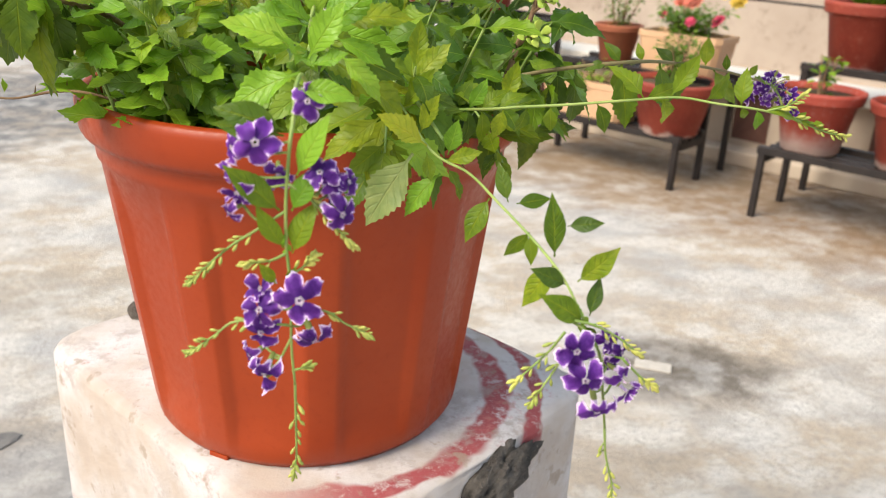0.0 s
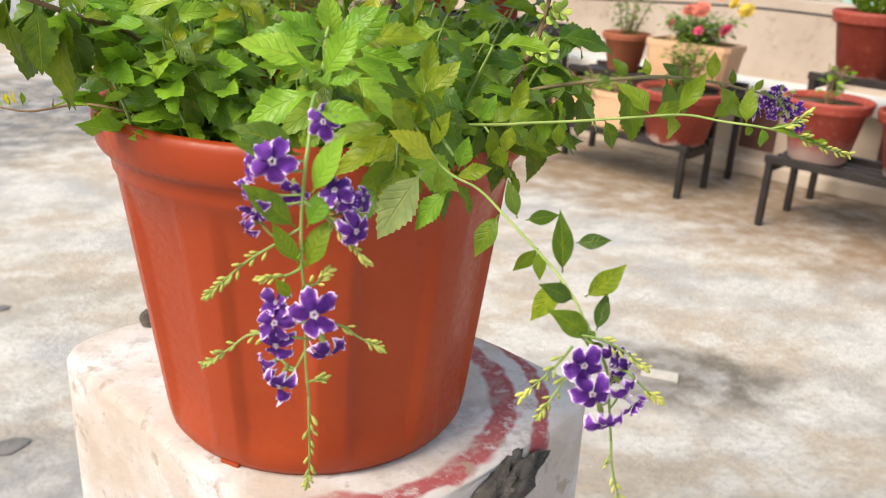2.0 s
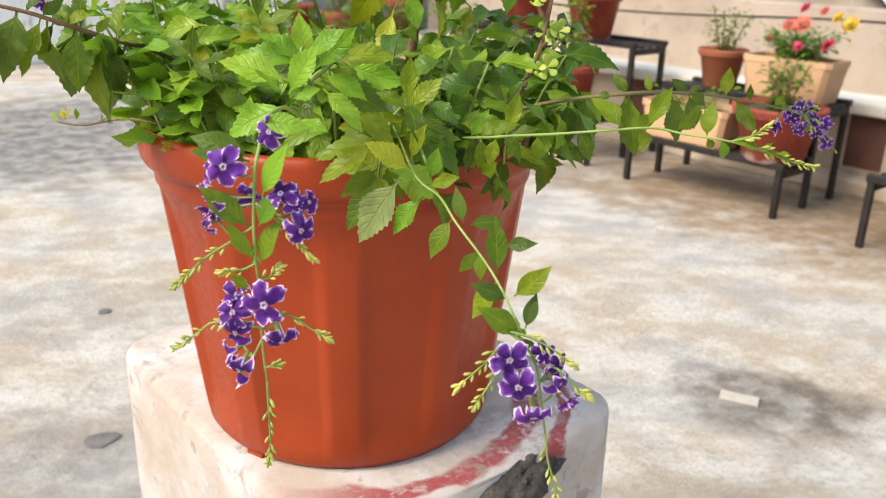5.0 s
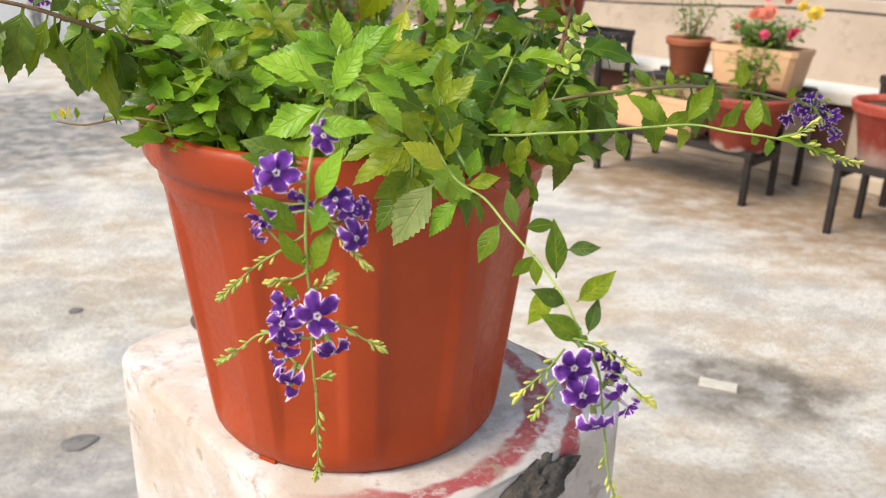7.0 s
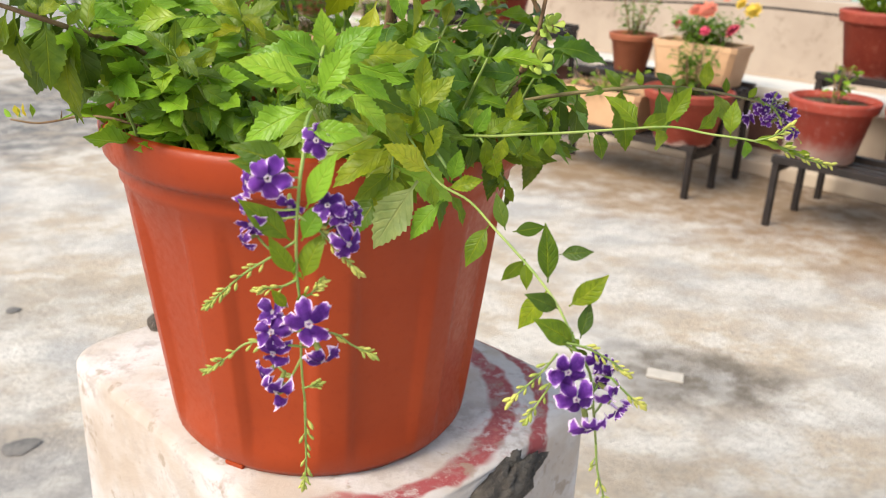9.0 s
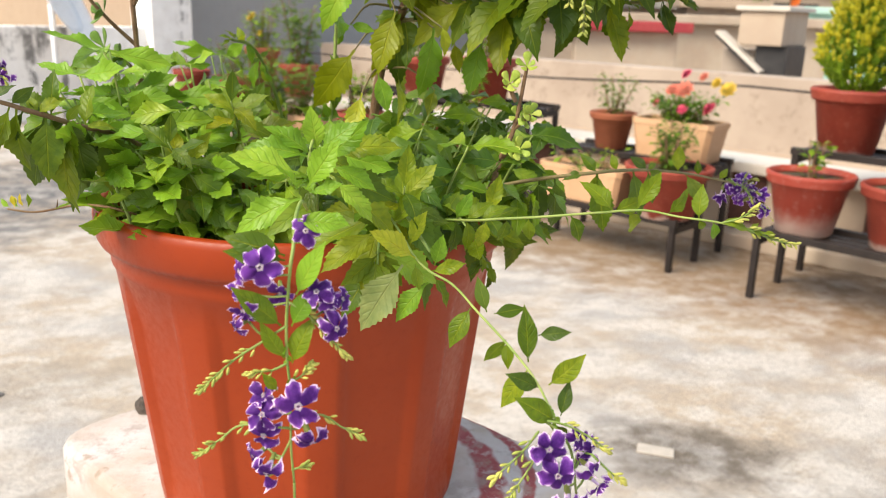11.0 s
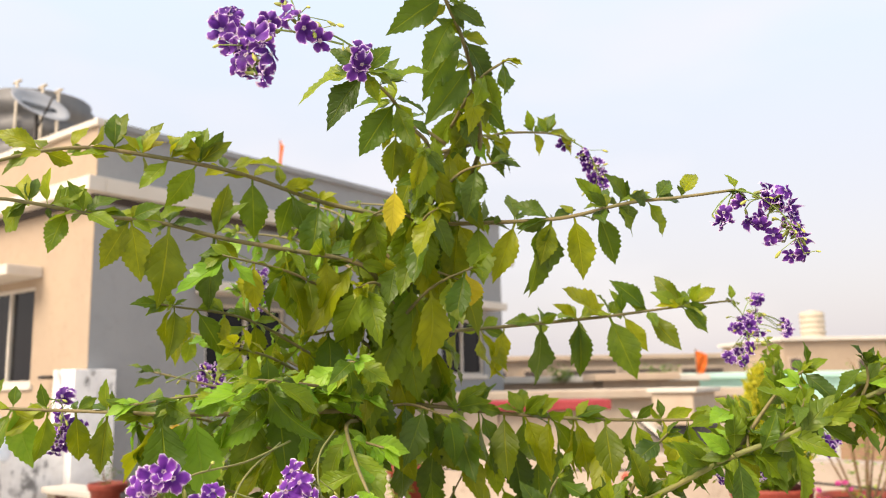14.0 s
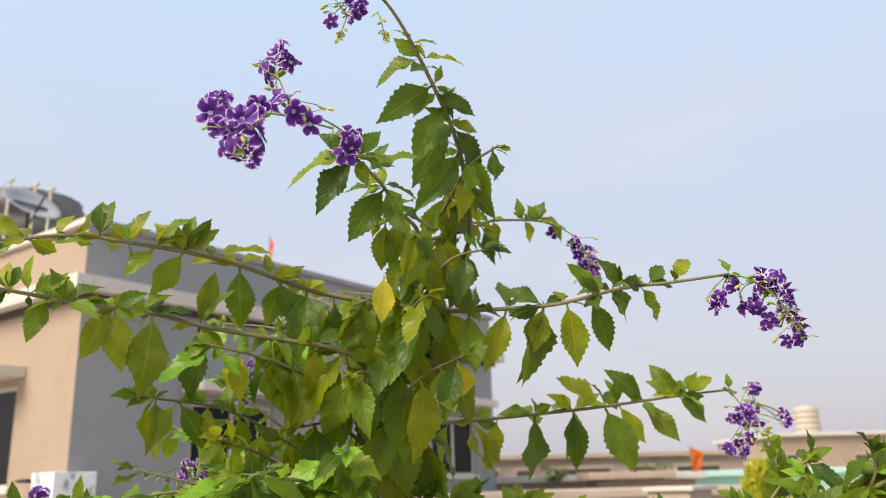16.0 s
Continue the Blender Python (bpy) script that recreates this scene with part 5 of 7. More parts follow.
def flower_spray(stem, flowers, tail=(), size=0.0068, kind="violet", face=(0.0, -1.0, -0.1), extra=0, buds=10, label="spray of white-edged violet flowers", wild=0.85):
    """A flower spray: a thin stalk, flowers at their places, small buds and a budding tail."""
    bm = bmesh.new()
    line = smooth_line(stem, 5)
    tube(bm, line, 0.0006, 0.0004, 5)
    pts = [Vector(q) for q in flowers]
    mid = sum(pts, Vector()) / len(pts)
    for k in range(extra + 2 if extra else 0):
        pts.append(random.choice(pts[:len(flowers)]) + Vector((rnd(-0.6, 0.6), rnd(0.2, 1.6), rnd(-0.9, 0.9))) * size)
    poses = []
    spots = []
    for q in pts:
        near = min(line, key=lambda c: (c - q).length)
        out = (q - near).normalized() if (q - near).length > 1e-4 else Vector((0, -1, 0))
        f = Vector(face) + out * 0.9 + rvec(wild)
        f.normalize()
        back = q - f * size * 1.2
        tube(bm, smooth_line([near, near.lerp(back, 0.6) + Vector((0, 0, 0.002)), back], 3), 0.0004, 0.0005, 4)
        spots.append((q, f))
    for k in range(buds):
        q = random.choice(line[len(line) // 3:])
        o = Vector((rnd(-1, 1), rnd(-1, 0.6), rnd(-0.9, 0.5))).normalized()
        tip = q + o * rnd(0.006, 0.014)
        tube(bm, [q, tip], 0.0003, 0.0003, 4)
        poses.append(aim(tip, o + Vector((0, 0, -0.4)), rvec(), rnd(0.0035, 0.0062)))
    for t in tail:
        tl = smooth_line(t, 6)
        tube(bm, tl, 0.0006, 0.0003, 5)
        run = (tl[-1] - tl[0]).normalized()
        for i, q in enumerate(tl[1:]):
            f = (i + 1) / (len(tl) - 1)
            for s in (-1, 1):
                for q2 in range((rnd(0, 1) < 0.4) + 2 * (f > 0.7) if f > 0.45 or rnd(0, 1) < 0.6 else 0):
                    o = Vector((s * rnd(0.5, 1.0), rnd(-0.5, 0.3), rnd(-0.2, 0.2))) + run * rnd(0.3, 1.0)
                    stalk = q + o.normalized() * 0.0022 * (1 - f) + rvec(0.0008)
                    tube(bm, [q, stalk], 0.0003, 0.0003, 4)
                    poses.append(aim(stalk, o + run * 0.4, rvec(), rnd(0.0034, 0.0062) * (1 - 0.4 * f)))
    c = part("flower_spray", bm, LIMB if kind == "mauve" else STEM, plant, label, True, local=False)
    for q, f in spots:
        held("flower", random.choice(FLOWERS[kind]), c, aim(q, f.orthogonal(), f, size * rnd(0.85, 1.08)) @ Matrix.Rotation(rnd(0, 6.3), 4, "Z"))
    if poses:
        tagged(part("bud_spike", scatter("bud_spike", BUDS, poses, BUD), None, c), kind="stuff")
    return c


def hanging_spray(stem, flowers, spikes, label):
    """A spray hanging from a thin green stalk: flowers as (place, radius, facing), and budding spikes."""
    line = smooth_line(stem, 5)
    bm, poses = tube(bmesh.new(), line, 0.0007, 0.0005, 6), []
    spike_lines = [smooth_line(t, 4) for t in spikes]
    holds = line + [q for t in spike_lines for q in t[:len(t) // 2]]
    spots = []
    for at, r, face in flowers:
        q, f = Vector(at), Vector(face).normalized()
        back = q - f * r * 1.3
        near = min(holds, key=lambda c: (c - back).length + 0.4 * max(0.0, back.z - c.z))
        tube(bm, smooth_line([near, near.lerp(back, 0.5) + Vector((0, 0, -0.001)), back], 3), 0.00045, 0.0006, 5)
        spots.append((q, f, r))
    for tl in spike_lines:
        tube(bm, tl, 0.0006, 0.00035, 5)
        run, n = (tl[-1] - tl[0]).normalized(), len(tl)
        for i in range(2, n):
            f = i / (n - 1)
            for s in (-1, 1):
                if f < 0.7 and rnd(0, 1) < 0.62:
                    continue
                side = run.cross(Vector((0, 1, 0))).normalized() * s
                o = (side * rnd(0.4, 1.0) + Vector((0, rnd(-0.6, 0.2), 0)) + run * rnd(0.4, 1.1)).normalized()
                foot = tl[i] + o * 0.0016 * (1.2 - f)
                tube(bm, [tl[i], foot], 0.0003, 0.0003, 4)
                poses.append(aim(foot, o + run * 0.5, rvec(), rnd(0.0032, 0.0047) * (1.1 - 0.4 * f)))
        for k in range(4):
            poses.append(aim(tl[-1] - run * 0.0012 * k, run + rvec(0.45), rvec(), rnd(0.0035, 0.005)))
    c = part("flower_spray", bm, STEM, plant, label, True, local=False)
    for k, (q, f, r) in enumerate(spots):
        held("flower", FLOWERS["violet"][(0, 5, 1, 6, 3, 0, 2)[k % 7]], c, aim(q, f.orthogonal(), f, r * (1.18 if r < 0.009 else 1.05)) @ Matrix.Rotation(rnd(0, 6.3), 4, "Z"))
    tagged(part("bud_spike", scatter("bud_spike", BUDS, poses, BUD), None, c), kind="stuff")
    return c


# main stem and the long upper branches
branch([(0.03, 0.03, 0.85), (0.045, 0.03, 0.94), (0.055, 0.02, 1.0), (0.085, 0.0, 1.08), (0.112, -0.025, 1.18), (0.135, -0.045, 1.28), (0.147, -0.06, 1.341)],
       0.0042, 0.0026, 0.058, 0.0155, 0.3, 1.5, UPPER, BARK, taper=0.9, label="brown main stem")
branch([(0.143, -0.055, 1.335), (0.131, -0.06, 1.349), (0.084, -0.06, 1.36), (0.026, -0.08, 1.375), (-0.027, -0.1, 1.38), (-0.078, -0.11, 1.382), (-0.13, -0.12, 1.366), (-0.19, -0.13, 1.34)], 0.0020, 0.0010, 0.056, 0.024, 0.06, end=0.3, leaves=((0.71, -0.027, -0.007, 0.015), (0.71, -0.024, -0.008, -0.010), (0.66, 0.005, -0.003, 0.017), (0.62, -0.013, -0.003, -0.002), (0.57, -0.023, -0.008, -0.009), (0.59, 0.001, -0.004, 0.029), (0.54, 0.000, 0.002, 0.019), (0.54, 0.010, 0.001, 0.017), (0.49, 0.018, 0.001, 0.028), (0.49, -0.016, -0.006, -0.022), (0.44, -0.018, -0.003, -0.031), (0.49, 0.013, -0.004, 0.014), (0.44, 0.005, -0.007, 0.025), (0.44, 0.016, -0.007, 0.020), (0.39, 0.038, -0.010, 0.013), (0.39, -0.002, 0.002, 0.014), (0.33, 0.002, 0.003, -0.043), (0.33, 0.014, 0.001, 0.015), (0.24, -0.014, 0.002, -0.033), (0.27, 0.000, -0.004, 0.017)))
branch([(0.135, -0.05, 1.29), (0.113, -0.08, 1.31), (0.059, -0.085, 1.32), (0.019, -0.09, 1.326), (-0.023, -0.105, 1.334), (-0.057, -0.12, 1.335), (-0.113, -0.15, 1.339), (-0.17, -0.17, 1.33)], 0.0020, 0.0010, 0.060, 0.024, 0.06, end=0.3, leaves=((0.76, -0.015, -0.003, -0.004), (0.73, -0.009, -0.001, 0.020), (0.73, 0.003, 0.000, 0.019), (0.73, -0.007, 0.001, -0.005), (0.70, -0.000, 0.001, -0.009), (0.67, -0.008, -0.008, -0.026), (0.64, -0.015, -0.001, 0.011), (0.64, 0.000, -0.000, 0.018), (0.64, 0.015, -0.002, 0.017), (0.58, -0.016, -0.009, -0.031), (0.57, 0.008, -0.005, -0.039), (0.51, 0.000, -0.016, -0.052), (0.58, 0.006, 0.002, 0.013), (0.53, 0.012, 0.002, 0.020), (0.42, -0.004, -0.004, -0.049), (0.49, 0.023, -0.005, 0.005), (0.42, 0.014, 0.003, -0.019), (0.28, -0.009, -0.003, -0.049), (0.42, 0.007, 0.003, 0.033), (0.26, -0.001, 0.002, -0.030)))
branch([(0.147, -0.06, 1.341), (0.178, -0.064, 1.362), (0.199, -0.085, 1.391), (0.192, -0.11, 1.435), (0.182, -0.125, 1.461), (0.168, -0.14, 1.483), (0.148, -0.16, 1.509), (0.134, -0.17, 1.526), (0.121, -0.178, 1.535), (0.108, -0.186, 1.532)], 0.0022, 0.0008, 0.050, 0.018, 0.04, end=0.2, taper=0.5, leaves=((0.79, -0.008, -0.002, 0.016), (0.79, 0.009, -0.001, 0.003), (0.75, 0.031, -0.002, 0.008), (0.75, -0.032, -0.004, -0.008), (0.73, 0.011, -0.003, 0.003), (0.68, -0.034, -0.008, -0.026), (0.68, -0.013, 0.001, 0.002), (0.66, -0.017, -0.007, -0.012), (0.62, -0.024, -0.015, -0.039), (0.66, 0.012, -0.001, 0.010), (0.66, 0.025, -0.006, -0.015), (0.66, 0.016, -0.002, -0.013), (0.57, -0.030, -0.006, -0.040), (0.57, 0.020, -0.004, 0.001), (0.57, 0.027, 0.006, -0.030), (0.51, -0.028, -0.013, -0.045), (0.51, -0.015, -0.002, 0.003), (0.49, 0.023, -0.009, -0.025), (0.45, -0.016, -0.001, -0.017), (0.45, 0.008, -0.006, -0.028), (0.42, 0.021, -0.005, -0.023), (0.39, -0.019, 0.001, -0.031)))
branch([(0.147, -0.06, 1.341), (0.158, -0.11, 1.384), (0.14, -0.15, 1.392), (0.123, -0.19, 1.396), (0.104, -0.235, 1.394)], 0.0018, 0.0008, 0.048, 0.016, 0.06, end=0.45, taper=0.6, tints=(("dark", 3), ("green", 5)), leaves=((0.96, -0.024, -0.007, -0.027), (1.00, -0.038, -0.003, 0.000), (1.00, 0.008, 0.002, -0.015), (0.84, 0.012, -0.004, 0.009), (1.00, 0.017, -0.005, -0.001), (0.84, 0.027, -0.007, 0.016), (0.69, -0.018, 0.001, -0.001), (0.72, -0.021, -0.002, -0.032), (0.76, 0.023, -0.005, -0.004), (0.69, 0.010, -0.006, -0.029), (0.58, 0.016, -0.004, -0.004), (1.00, -0.018, -0.006, 0.014), (1.00, 0.012, -0.008, 0.016)))
branch([(0.145, -0.058, 1.338), (0.156, -0.06, 1.343), (0.206, -0.09, 1.34), (0.25, -0.121, 1.338), (0.287, -0.15, 1.343), (0.313, -0.175, 1.342), (0.343, -0.19, 1.344)], 0.0019, 0.0009, 0.054, 0.02, 0.1, end=0.22, taper=0.5, leaves=((0.45, -0.024, 0.003, 0.017), (0.52, -0.007, 0.002, 0.012), (0.62, -0.021, 0.000, 0.018), (0.65, -0.001, 0.002, 0.014), (0.71, 0.011, -0.006, 0.012), (0.79, -0.019, -0.004, 0.008), (0.84, 0.015, 0.004, 0.023), (0.98, -0.001, 0.001, 0.014), (0.79, 0.019, -0.003, 0.006), (0.74, 0.019, 0.004, -0.022), (0.68, 0.013, -0.001, -0.019), (0.59, 0.017, 0.002, -0.036), (0.55, 0.004, -0.009, -0.042), (0.48, -0.009, -0.008, -0.031), (0.37, -0.015, -0.006, -0.042), (0.41, -0.001, -0.014, -0.051), (0.48, -0.002, -0.008, -0.050), (0.30, -0.007, 0.001, 0.004), (0.25, -0.002, -0.007, -0.038), (0.21, -0.003, -0.016, -0.045)))
branch([(0.125, -0.04, 1.25), (0.172, -0.03, 1.264), (0.221, -0.01, 1.269), (0.307, -0.02, 1.276), (0.373, -0.02, 1.284), (0.434, -0.01, 1.291)], 0.0019, 0.0009, 0.056, 0.02, 0.1, end=0.35, taper=0.5, leaves=((0.60, -0.044, -0.015, 0.017), (0.55, -0.017, -0.006, 0.015), (0.41, -0.027, 0.001, 0.007), (0.41, 0.014, -0.003, 0.011), (0.71, -0.026, -0.008, 0.026), (0.67, -0.005, -0.006, 0.020), (0.81, -0.019, 0.005, 0.028), (0.87, 0.022, -0.004, 0.018), (0.81, -0.018, -0.005, 0.006), (0.97, 0.000, -0.004, 0.013), (0.81, 0.019, -0.009, -0.020), (0.87, 0.010, -0.006, -0.019), (0.67, 0.016, -0.000, -0.028), (0.71, 0.019, -0.010, -0.031), (0.60, 0.014, -0.017, -0.048), (0.55, 0.003, -0.005, -0.045), (0.51, -0.001, -0.008, -0.035), (0.41, 0.003, 0.008, -0.051), (0.36, -0.008, -0.012, -0.039)))
branch([(0.168, -0.095, 1.39), (0.201, -0.08, 1.403), (0.224, -0.06, 1.417), (0.273, -0.02, 1.431), (0.296, -0.01, 1.429)], 0.0015, 0.0007, 0.036, 0.018, 0.1, end=0.42, taper=0.5, leaves=((0.79, -0.002, -0.001, 0.015), (0.84, 0.006, 0.001, 0.023), (0.84, 0.024, -0.004, 0.004), (0.65, 0.013, 0.003, -0.016), (0.44, 0.006, -0.002, -0.015), (0.72, -0.007, -0.002, 0.008), (0.93, 0.014, -0.003, -0.011)))
branch([(0.118, -0.03, 1.2), (0.137, -0.03, 1.211), (0.175, -0.04, 1.208), (0.216, -0.05, 1.203), (0.263, -0.08, 1.199), (0.315, -0.1, 1.197), (0.376, -0.13, 1.198), (0.42, -0.15, 1.2)], 0.0019, 0.0009, 0.064, 0.0185, 0.1)
branch([(0.09, 0, 1.04), (0.141, -0.02, 1.066), (0.175, -0.05, 1.085), (0.206, -0.079, 1.107), (0.251, -0.11, 1.128), (0.28, -0.13, 1.142), (0.303, -0.149, 1.155), (0.327, -0.193, 1.179), (0.355, -0.21, 1.192), (0.403, -0.23, 1.217), (0.45, -0.26, 1.235)], 0.0026, 0.0013, 0.056, 0.02, 0.12, end=0.3, tints=(("green", 5), ("dark", 3), ("fresh", 0.8)), bark=LIMB, leaves=((0.40, -0.044, -0.014, -0.010), (0.36, -0.027, -0.006, -0.004), (0.36, 0.001, -0.010, -0.039), (0.38, 0.014, -0.005, -0.017), (0.45, 0.040, 0.002, 0.004), (0.48, -0.026, -0.007, 0.006), (0.47, 0.000, 0.003, -0.033), (0.48, 0.023, 0.002, -0.008), (0.42, 0.008, -0.005, -0.015), (0.48, 0.005, -0.001, 0.007), (0.54, -0.002, -0.002, 0.022), (0.53, 0.019, -0.008, 0.013), (0.55, 0.012, -0.002, 0.005), (0.58, 0.000, 0.003, -0.027), (0.56, 0.006, -0.008, -0.028), (0.58, 0.019, -0.001, -0.001), (0.60, 0.010, -0.005, 0.015), (0.60, -0.000, -0.001, 0.013), (0.64, -0.008, 0.002, 0.018), (0.64, 0.011, -0.003, -0.003), (0.66, 0.010, -0.012, -0.033), (0.69, -0.019, -0.007, 0.014), (0.69, -0.018, -0.001, 0.002), (0.69, 0.008, -0.010, -0.027)))
branch([(0.355, -0.21, 1.192), (0.415, -0.1, 1.225), (0.47, 0.0, 1.256)], 0.0013, 0.0008, 0.04, 0.022, 0.2, tints=(("green", 5), ("fresh", 2)))
branch([(0.118, -0.04, 1.2), (0.114, -0.06, 1.207), (0.059, -0.1, 1.208), (0.007, -0.12, 1.209), (-0.012, -0.13, 1.21), (-0.064, -0.1, 1.212), (-0.118, -0.09, 1.215), (-0.18, -0.07, 1.22)], 0.0019, 0.0009, 0.056, 0.022, 0.05, tints=(("green", 4), ("fresh", 4), ("olive", 2)))
branch([(0.13, -0.02, 1.06), (0.215, 0.0, 1.097), (0.255, -0.02, 1.096), (0.325, -0.05, 1.096), (0.364, -0.08, 1.098), (0.402, -0.09, 1.094)], 0.0017, 0.0008, 0.046, 0.026, 0.1, tints=(("dark", 3), ("green", 3)))
branch([(0.145, -0.02, 1.072), (0.19, -0.02, 1.05), (0.23, -0.04, 1.045), (0.26, -0.06, 1.05)], 0.0016, 0.0008, 0.056, 0.02, 0.1, tints=(("dark", 3), ("green", 3)), joined=True)
# inner shoots that fill the middle of the shrub
shoot_rng = random.Random(11)
for k in range(33):
    f = 0.16 + 0.84 * k / 32
    z = 0.98 + 0.44 * f
    a = Vector((0.05 + 0.13 * f, 0.02 - 0.12 * f, z))
    ang = k * 2.4
    d = Vector((0.085 * math.cos(ang), 0.07 * math.sin(ang) - 0.03, shoot_rng.uniform(0.0, 0.05))) * shoot_rng.uniform(0.6, 1.1) * (1.1 - 0.45 * f)
    low = z < 1.06
    branch([a, a + d * 0.5 + Vector((0, 0, 0.01)), a + d], 0.0015, 0.0007, 0.060 if z < 1.33 else 0.050, 0.018, 0.2, 1.9, face=(0.0, -0.9, 0.35), sprigs=False, joined=True, tints=(("olive", 4), ("yellow", 0.35), ("fresh", 1.5), ("green", 3)) if low else UPPER)
# large drooping leaves low on the main stem, from leaf foot to tip
low_twig = bmesh.new()
LOW_LEAVES = (((0.060, -0.065, 1.033), (0.048, -0.075, 0.997)),
              ((0.088, -0.040, 1.023), (0.083, -0.050, 0.978)),
              ((0.032, -0.015, 1.005), (0.003, -0.025, 0.964)),
              ((0.038, -0.045, 0.977), (0.031, -0.055, 0.948)),
              ((0.049, -0.046, 0.991), (0.056, -0.056, 0.968)),
              ((0.111, -0.032, 1.042), (0.073, -0.042, 1.019)),
              ((0.033, -0.064, 1.057), (0.008, -0.074, 1.025)),
              ((0.025, -0.035, 1.056), (0.005, -0.045, 1.050)),
              ((0.031, -0.060, 1.082), (0.006, -0.070, 1.064)),
              ((0.028, -0.033, 1.101), (0.003, -0.043, 1.087)),
              ((0.051, -0.013, 1.088), (0.033, -0.023, 1.080)),
              ((0.052, -0.067, 1.053), (0.032, -0.077, 1.047)),
              ((0.062, -0.037, 1.065), (0.071, -0.047, 1.037)),
              ((0.104, -0.034, 1.107), (0.069, -0.044, 1.089)),
              ((0.100, -0.061, 1.097), (0.072, -0.071, 1.076)),
              ((0.136, -0.054, 1.038), (0.133, -0.064, 0.998)),
              ((0.127, -0.010, 1.015), (0.117, -0.020, 0.979)),
              ((0.106, -0.010, 1.013), (0.108, -0.020, 0.994)),
              ((0.092, -0.063, 1.024), (0.098, -0.073, 1.011)),
              ((0.112, -0.028, 1.034), (0.113, -0.038, 1.018)),
              ((0.092, -0.013, 0.978), (0.087, -0.023, 0.962)),
              ((0.030, -0.056, 1.024), (0.043, -0.066, 1.021)),
              ((0.073, -0.033, 1.044), (0.060, -0.043, 1.054)),
              ((0.085, -0.067, 1.076), (0.089, -0.077, 1.054)),
              ((0.114, -0.048, 1.092), (0.115, -0.058, 1.063)),
              ((0.132, -0.030, 1.067), (0.140, -0.040, 1.045)))
for a, c in LOW_LEAVES:
    z = min(1.2, a[2] + 0.012)
    tube(low_twig, smooth_line([(0.055 + 0.33 * max(0.0, z - 1.0), 0.02 - 0.25 * max(0.0, z - 1.0), z), tuple((Vector(a) + Vector((0.055, 0.02, z + 0.015))) / 2), a], 4), 0.0011, 0.0006, 5)
low_shoot = part("branch", low_twig, TWIG, plant, "thin leafy twigs low on the main stem", True, local=False)
for k, (a, c) in enumerate(LOW_LEAVES):
    d = Vector(c) - Vector(a)
    held("leaf", LEAF_MESH[("olive", "fresh", "olive", "turning", "fresh")[k % 5]][k % 4], low_shoot, aim(a, d, Vector((0, -0.9, 0.35)) + rvec(0.45), d.length * 1.12))
# small-leaved shoots towards the back and the lower left, and heavy leaves under the thick right branch
for pts, size, tints in (([(0.13, -0.04, 1.3), (0.07, 0.03, 1.345), (0.01, 0.07, 1.36)], 0.034, FRESH), ([(0.14, -0.05, 1.32), (0.1, 0.03, 1.37), (0.06, 0.06, 1.385)], 0.034, FRESH), ([(0.145, -0.055, 1.335), (0.15, 0.03, 1.375), (0.12, 0.08, 1.39)], 0.034, LOWER),
                         ([(0.12, -0.03, 1.21), (0.05, 0.0, 1.25), (-0.02, 0.02, 1.27)], 0.036, FRESH), ([(0.115, -0.03, 1.2), (0.03, 0.02, 1.22), (-0.05, 0.03, 1.24)], 0.036, LOWER), ([(0.12, -0.035, 1.22), (0.06, -0.03, 1.27), (0.02, -0.02, 1.30)], 0.036, FRESH),
                         ([(0.11, -0.02, 1.17), (0.02, -0.02, 1.18), (-0.04, -0.04, 1.2)], 0.04, LOWER), ([(0.10, -0.01, 1.13), (0.03, -0.04, 1.15), (-0.01, -0.07, 1.17)], 0.042, LOWER),
                         ([(0.12, -0.01, 1.06), (0.17, -0.07, 1.07), (0.195, -0.1, 1.065)], 0.054, (("dark", 3), ("green", 4))), ([(0.11, -0.005, 1.05), (0.14, -0.05, 1.045), (0.15, -0.07, 1.04)], 0.054, (("dark", 3), ("green", 4))), ([(0.175, -0.05, 1.085), (0.22, -0.06, 1.09), (0.25, -0.08, 1.075)], 0.056, (("dark", 3), ("green", 4))), ([(0.15, -0.03, 1.07), (0.2, -0.1, 1.08), (0.23, -0.14, 1.07)], 0.056, (("dark", 4), ("green", 3))), ([(0.12, -0.01, 1.06), (0.16, -0.06, 1.06), (0.18, -0.1, 1.05)], 0.056, (("dark", 3), ("green", 3))), ([(0.2, -0.075, 1.1), (0.235, -0.12, 1.09), (0.25, -0.16, 1.075)], 0.052, (("dark", 3), ("green", 4))),
                         ([(0.33, -0.19, 1.18), (0.36, -0.19, 1.215), (0.375, -0.2, 1.23)], 0.04, (("green", 4), ("olive", 2), ("dark", 1.5))), ([(0.38, -0.22, 1.205), (0.42, -0.22, 1.235), (0.44, -0.22, 1.245)], 0.042, (("green", 4), ("olive", 2), ("dark", 1.5))), ([(0.40, -0.23, 1.215), (0.44, -0.2, 1.22), (0.48, -0.19, 1.235)], 0.042, (("green", 4), ("olive", 2), ("dark", 1.5))),
                         ([(0.28, -0.13, 1.142), (0.3, -0.13, 1.175), (0.31, -0.14, 1.19)], 0.036, (("green", 4), ("olive", 2), ("dark", 1.5))), ([(0.23, -0.095, 1.12), (0.24, -0.1, 1.15), (0.25, -0.1, 1.165)], 0.036, (("green", 4), ("olive", 2), ("dark", 1.5)))):
    branch(pts, 0.0014, 0.0007, size, 0.017, 0.2, 0.9, tints, joined=True, taper=0.75)
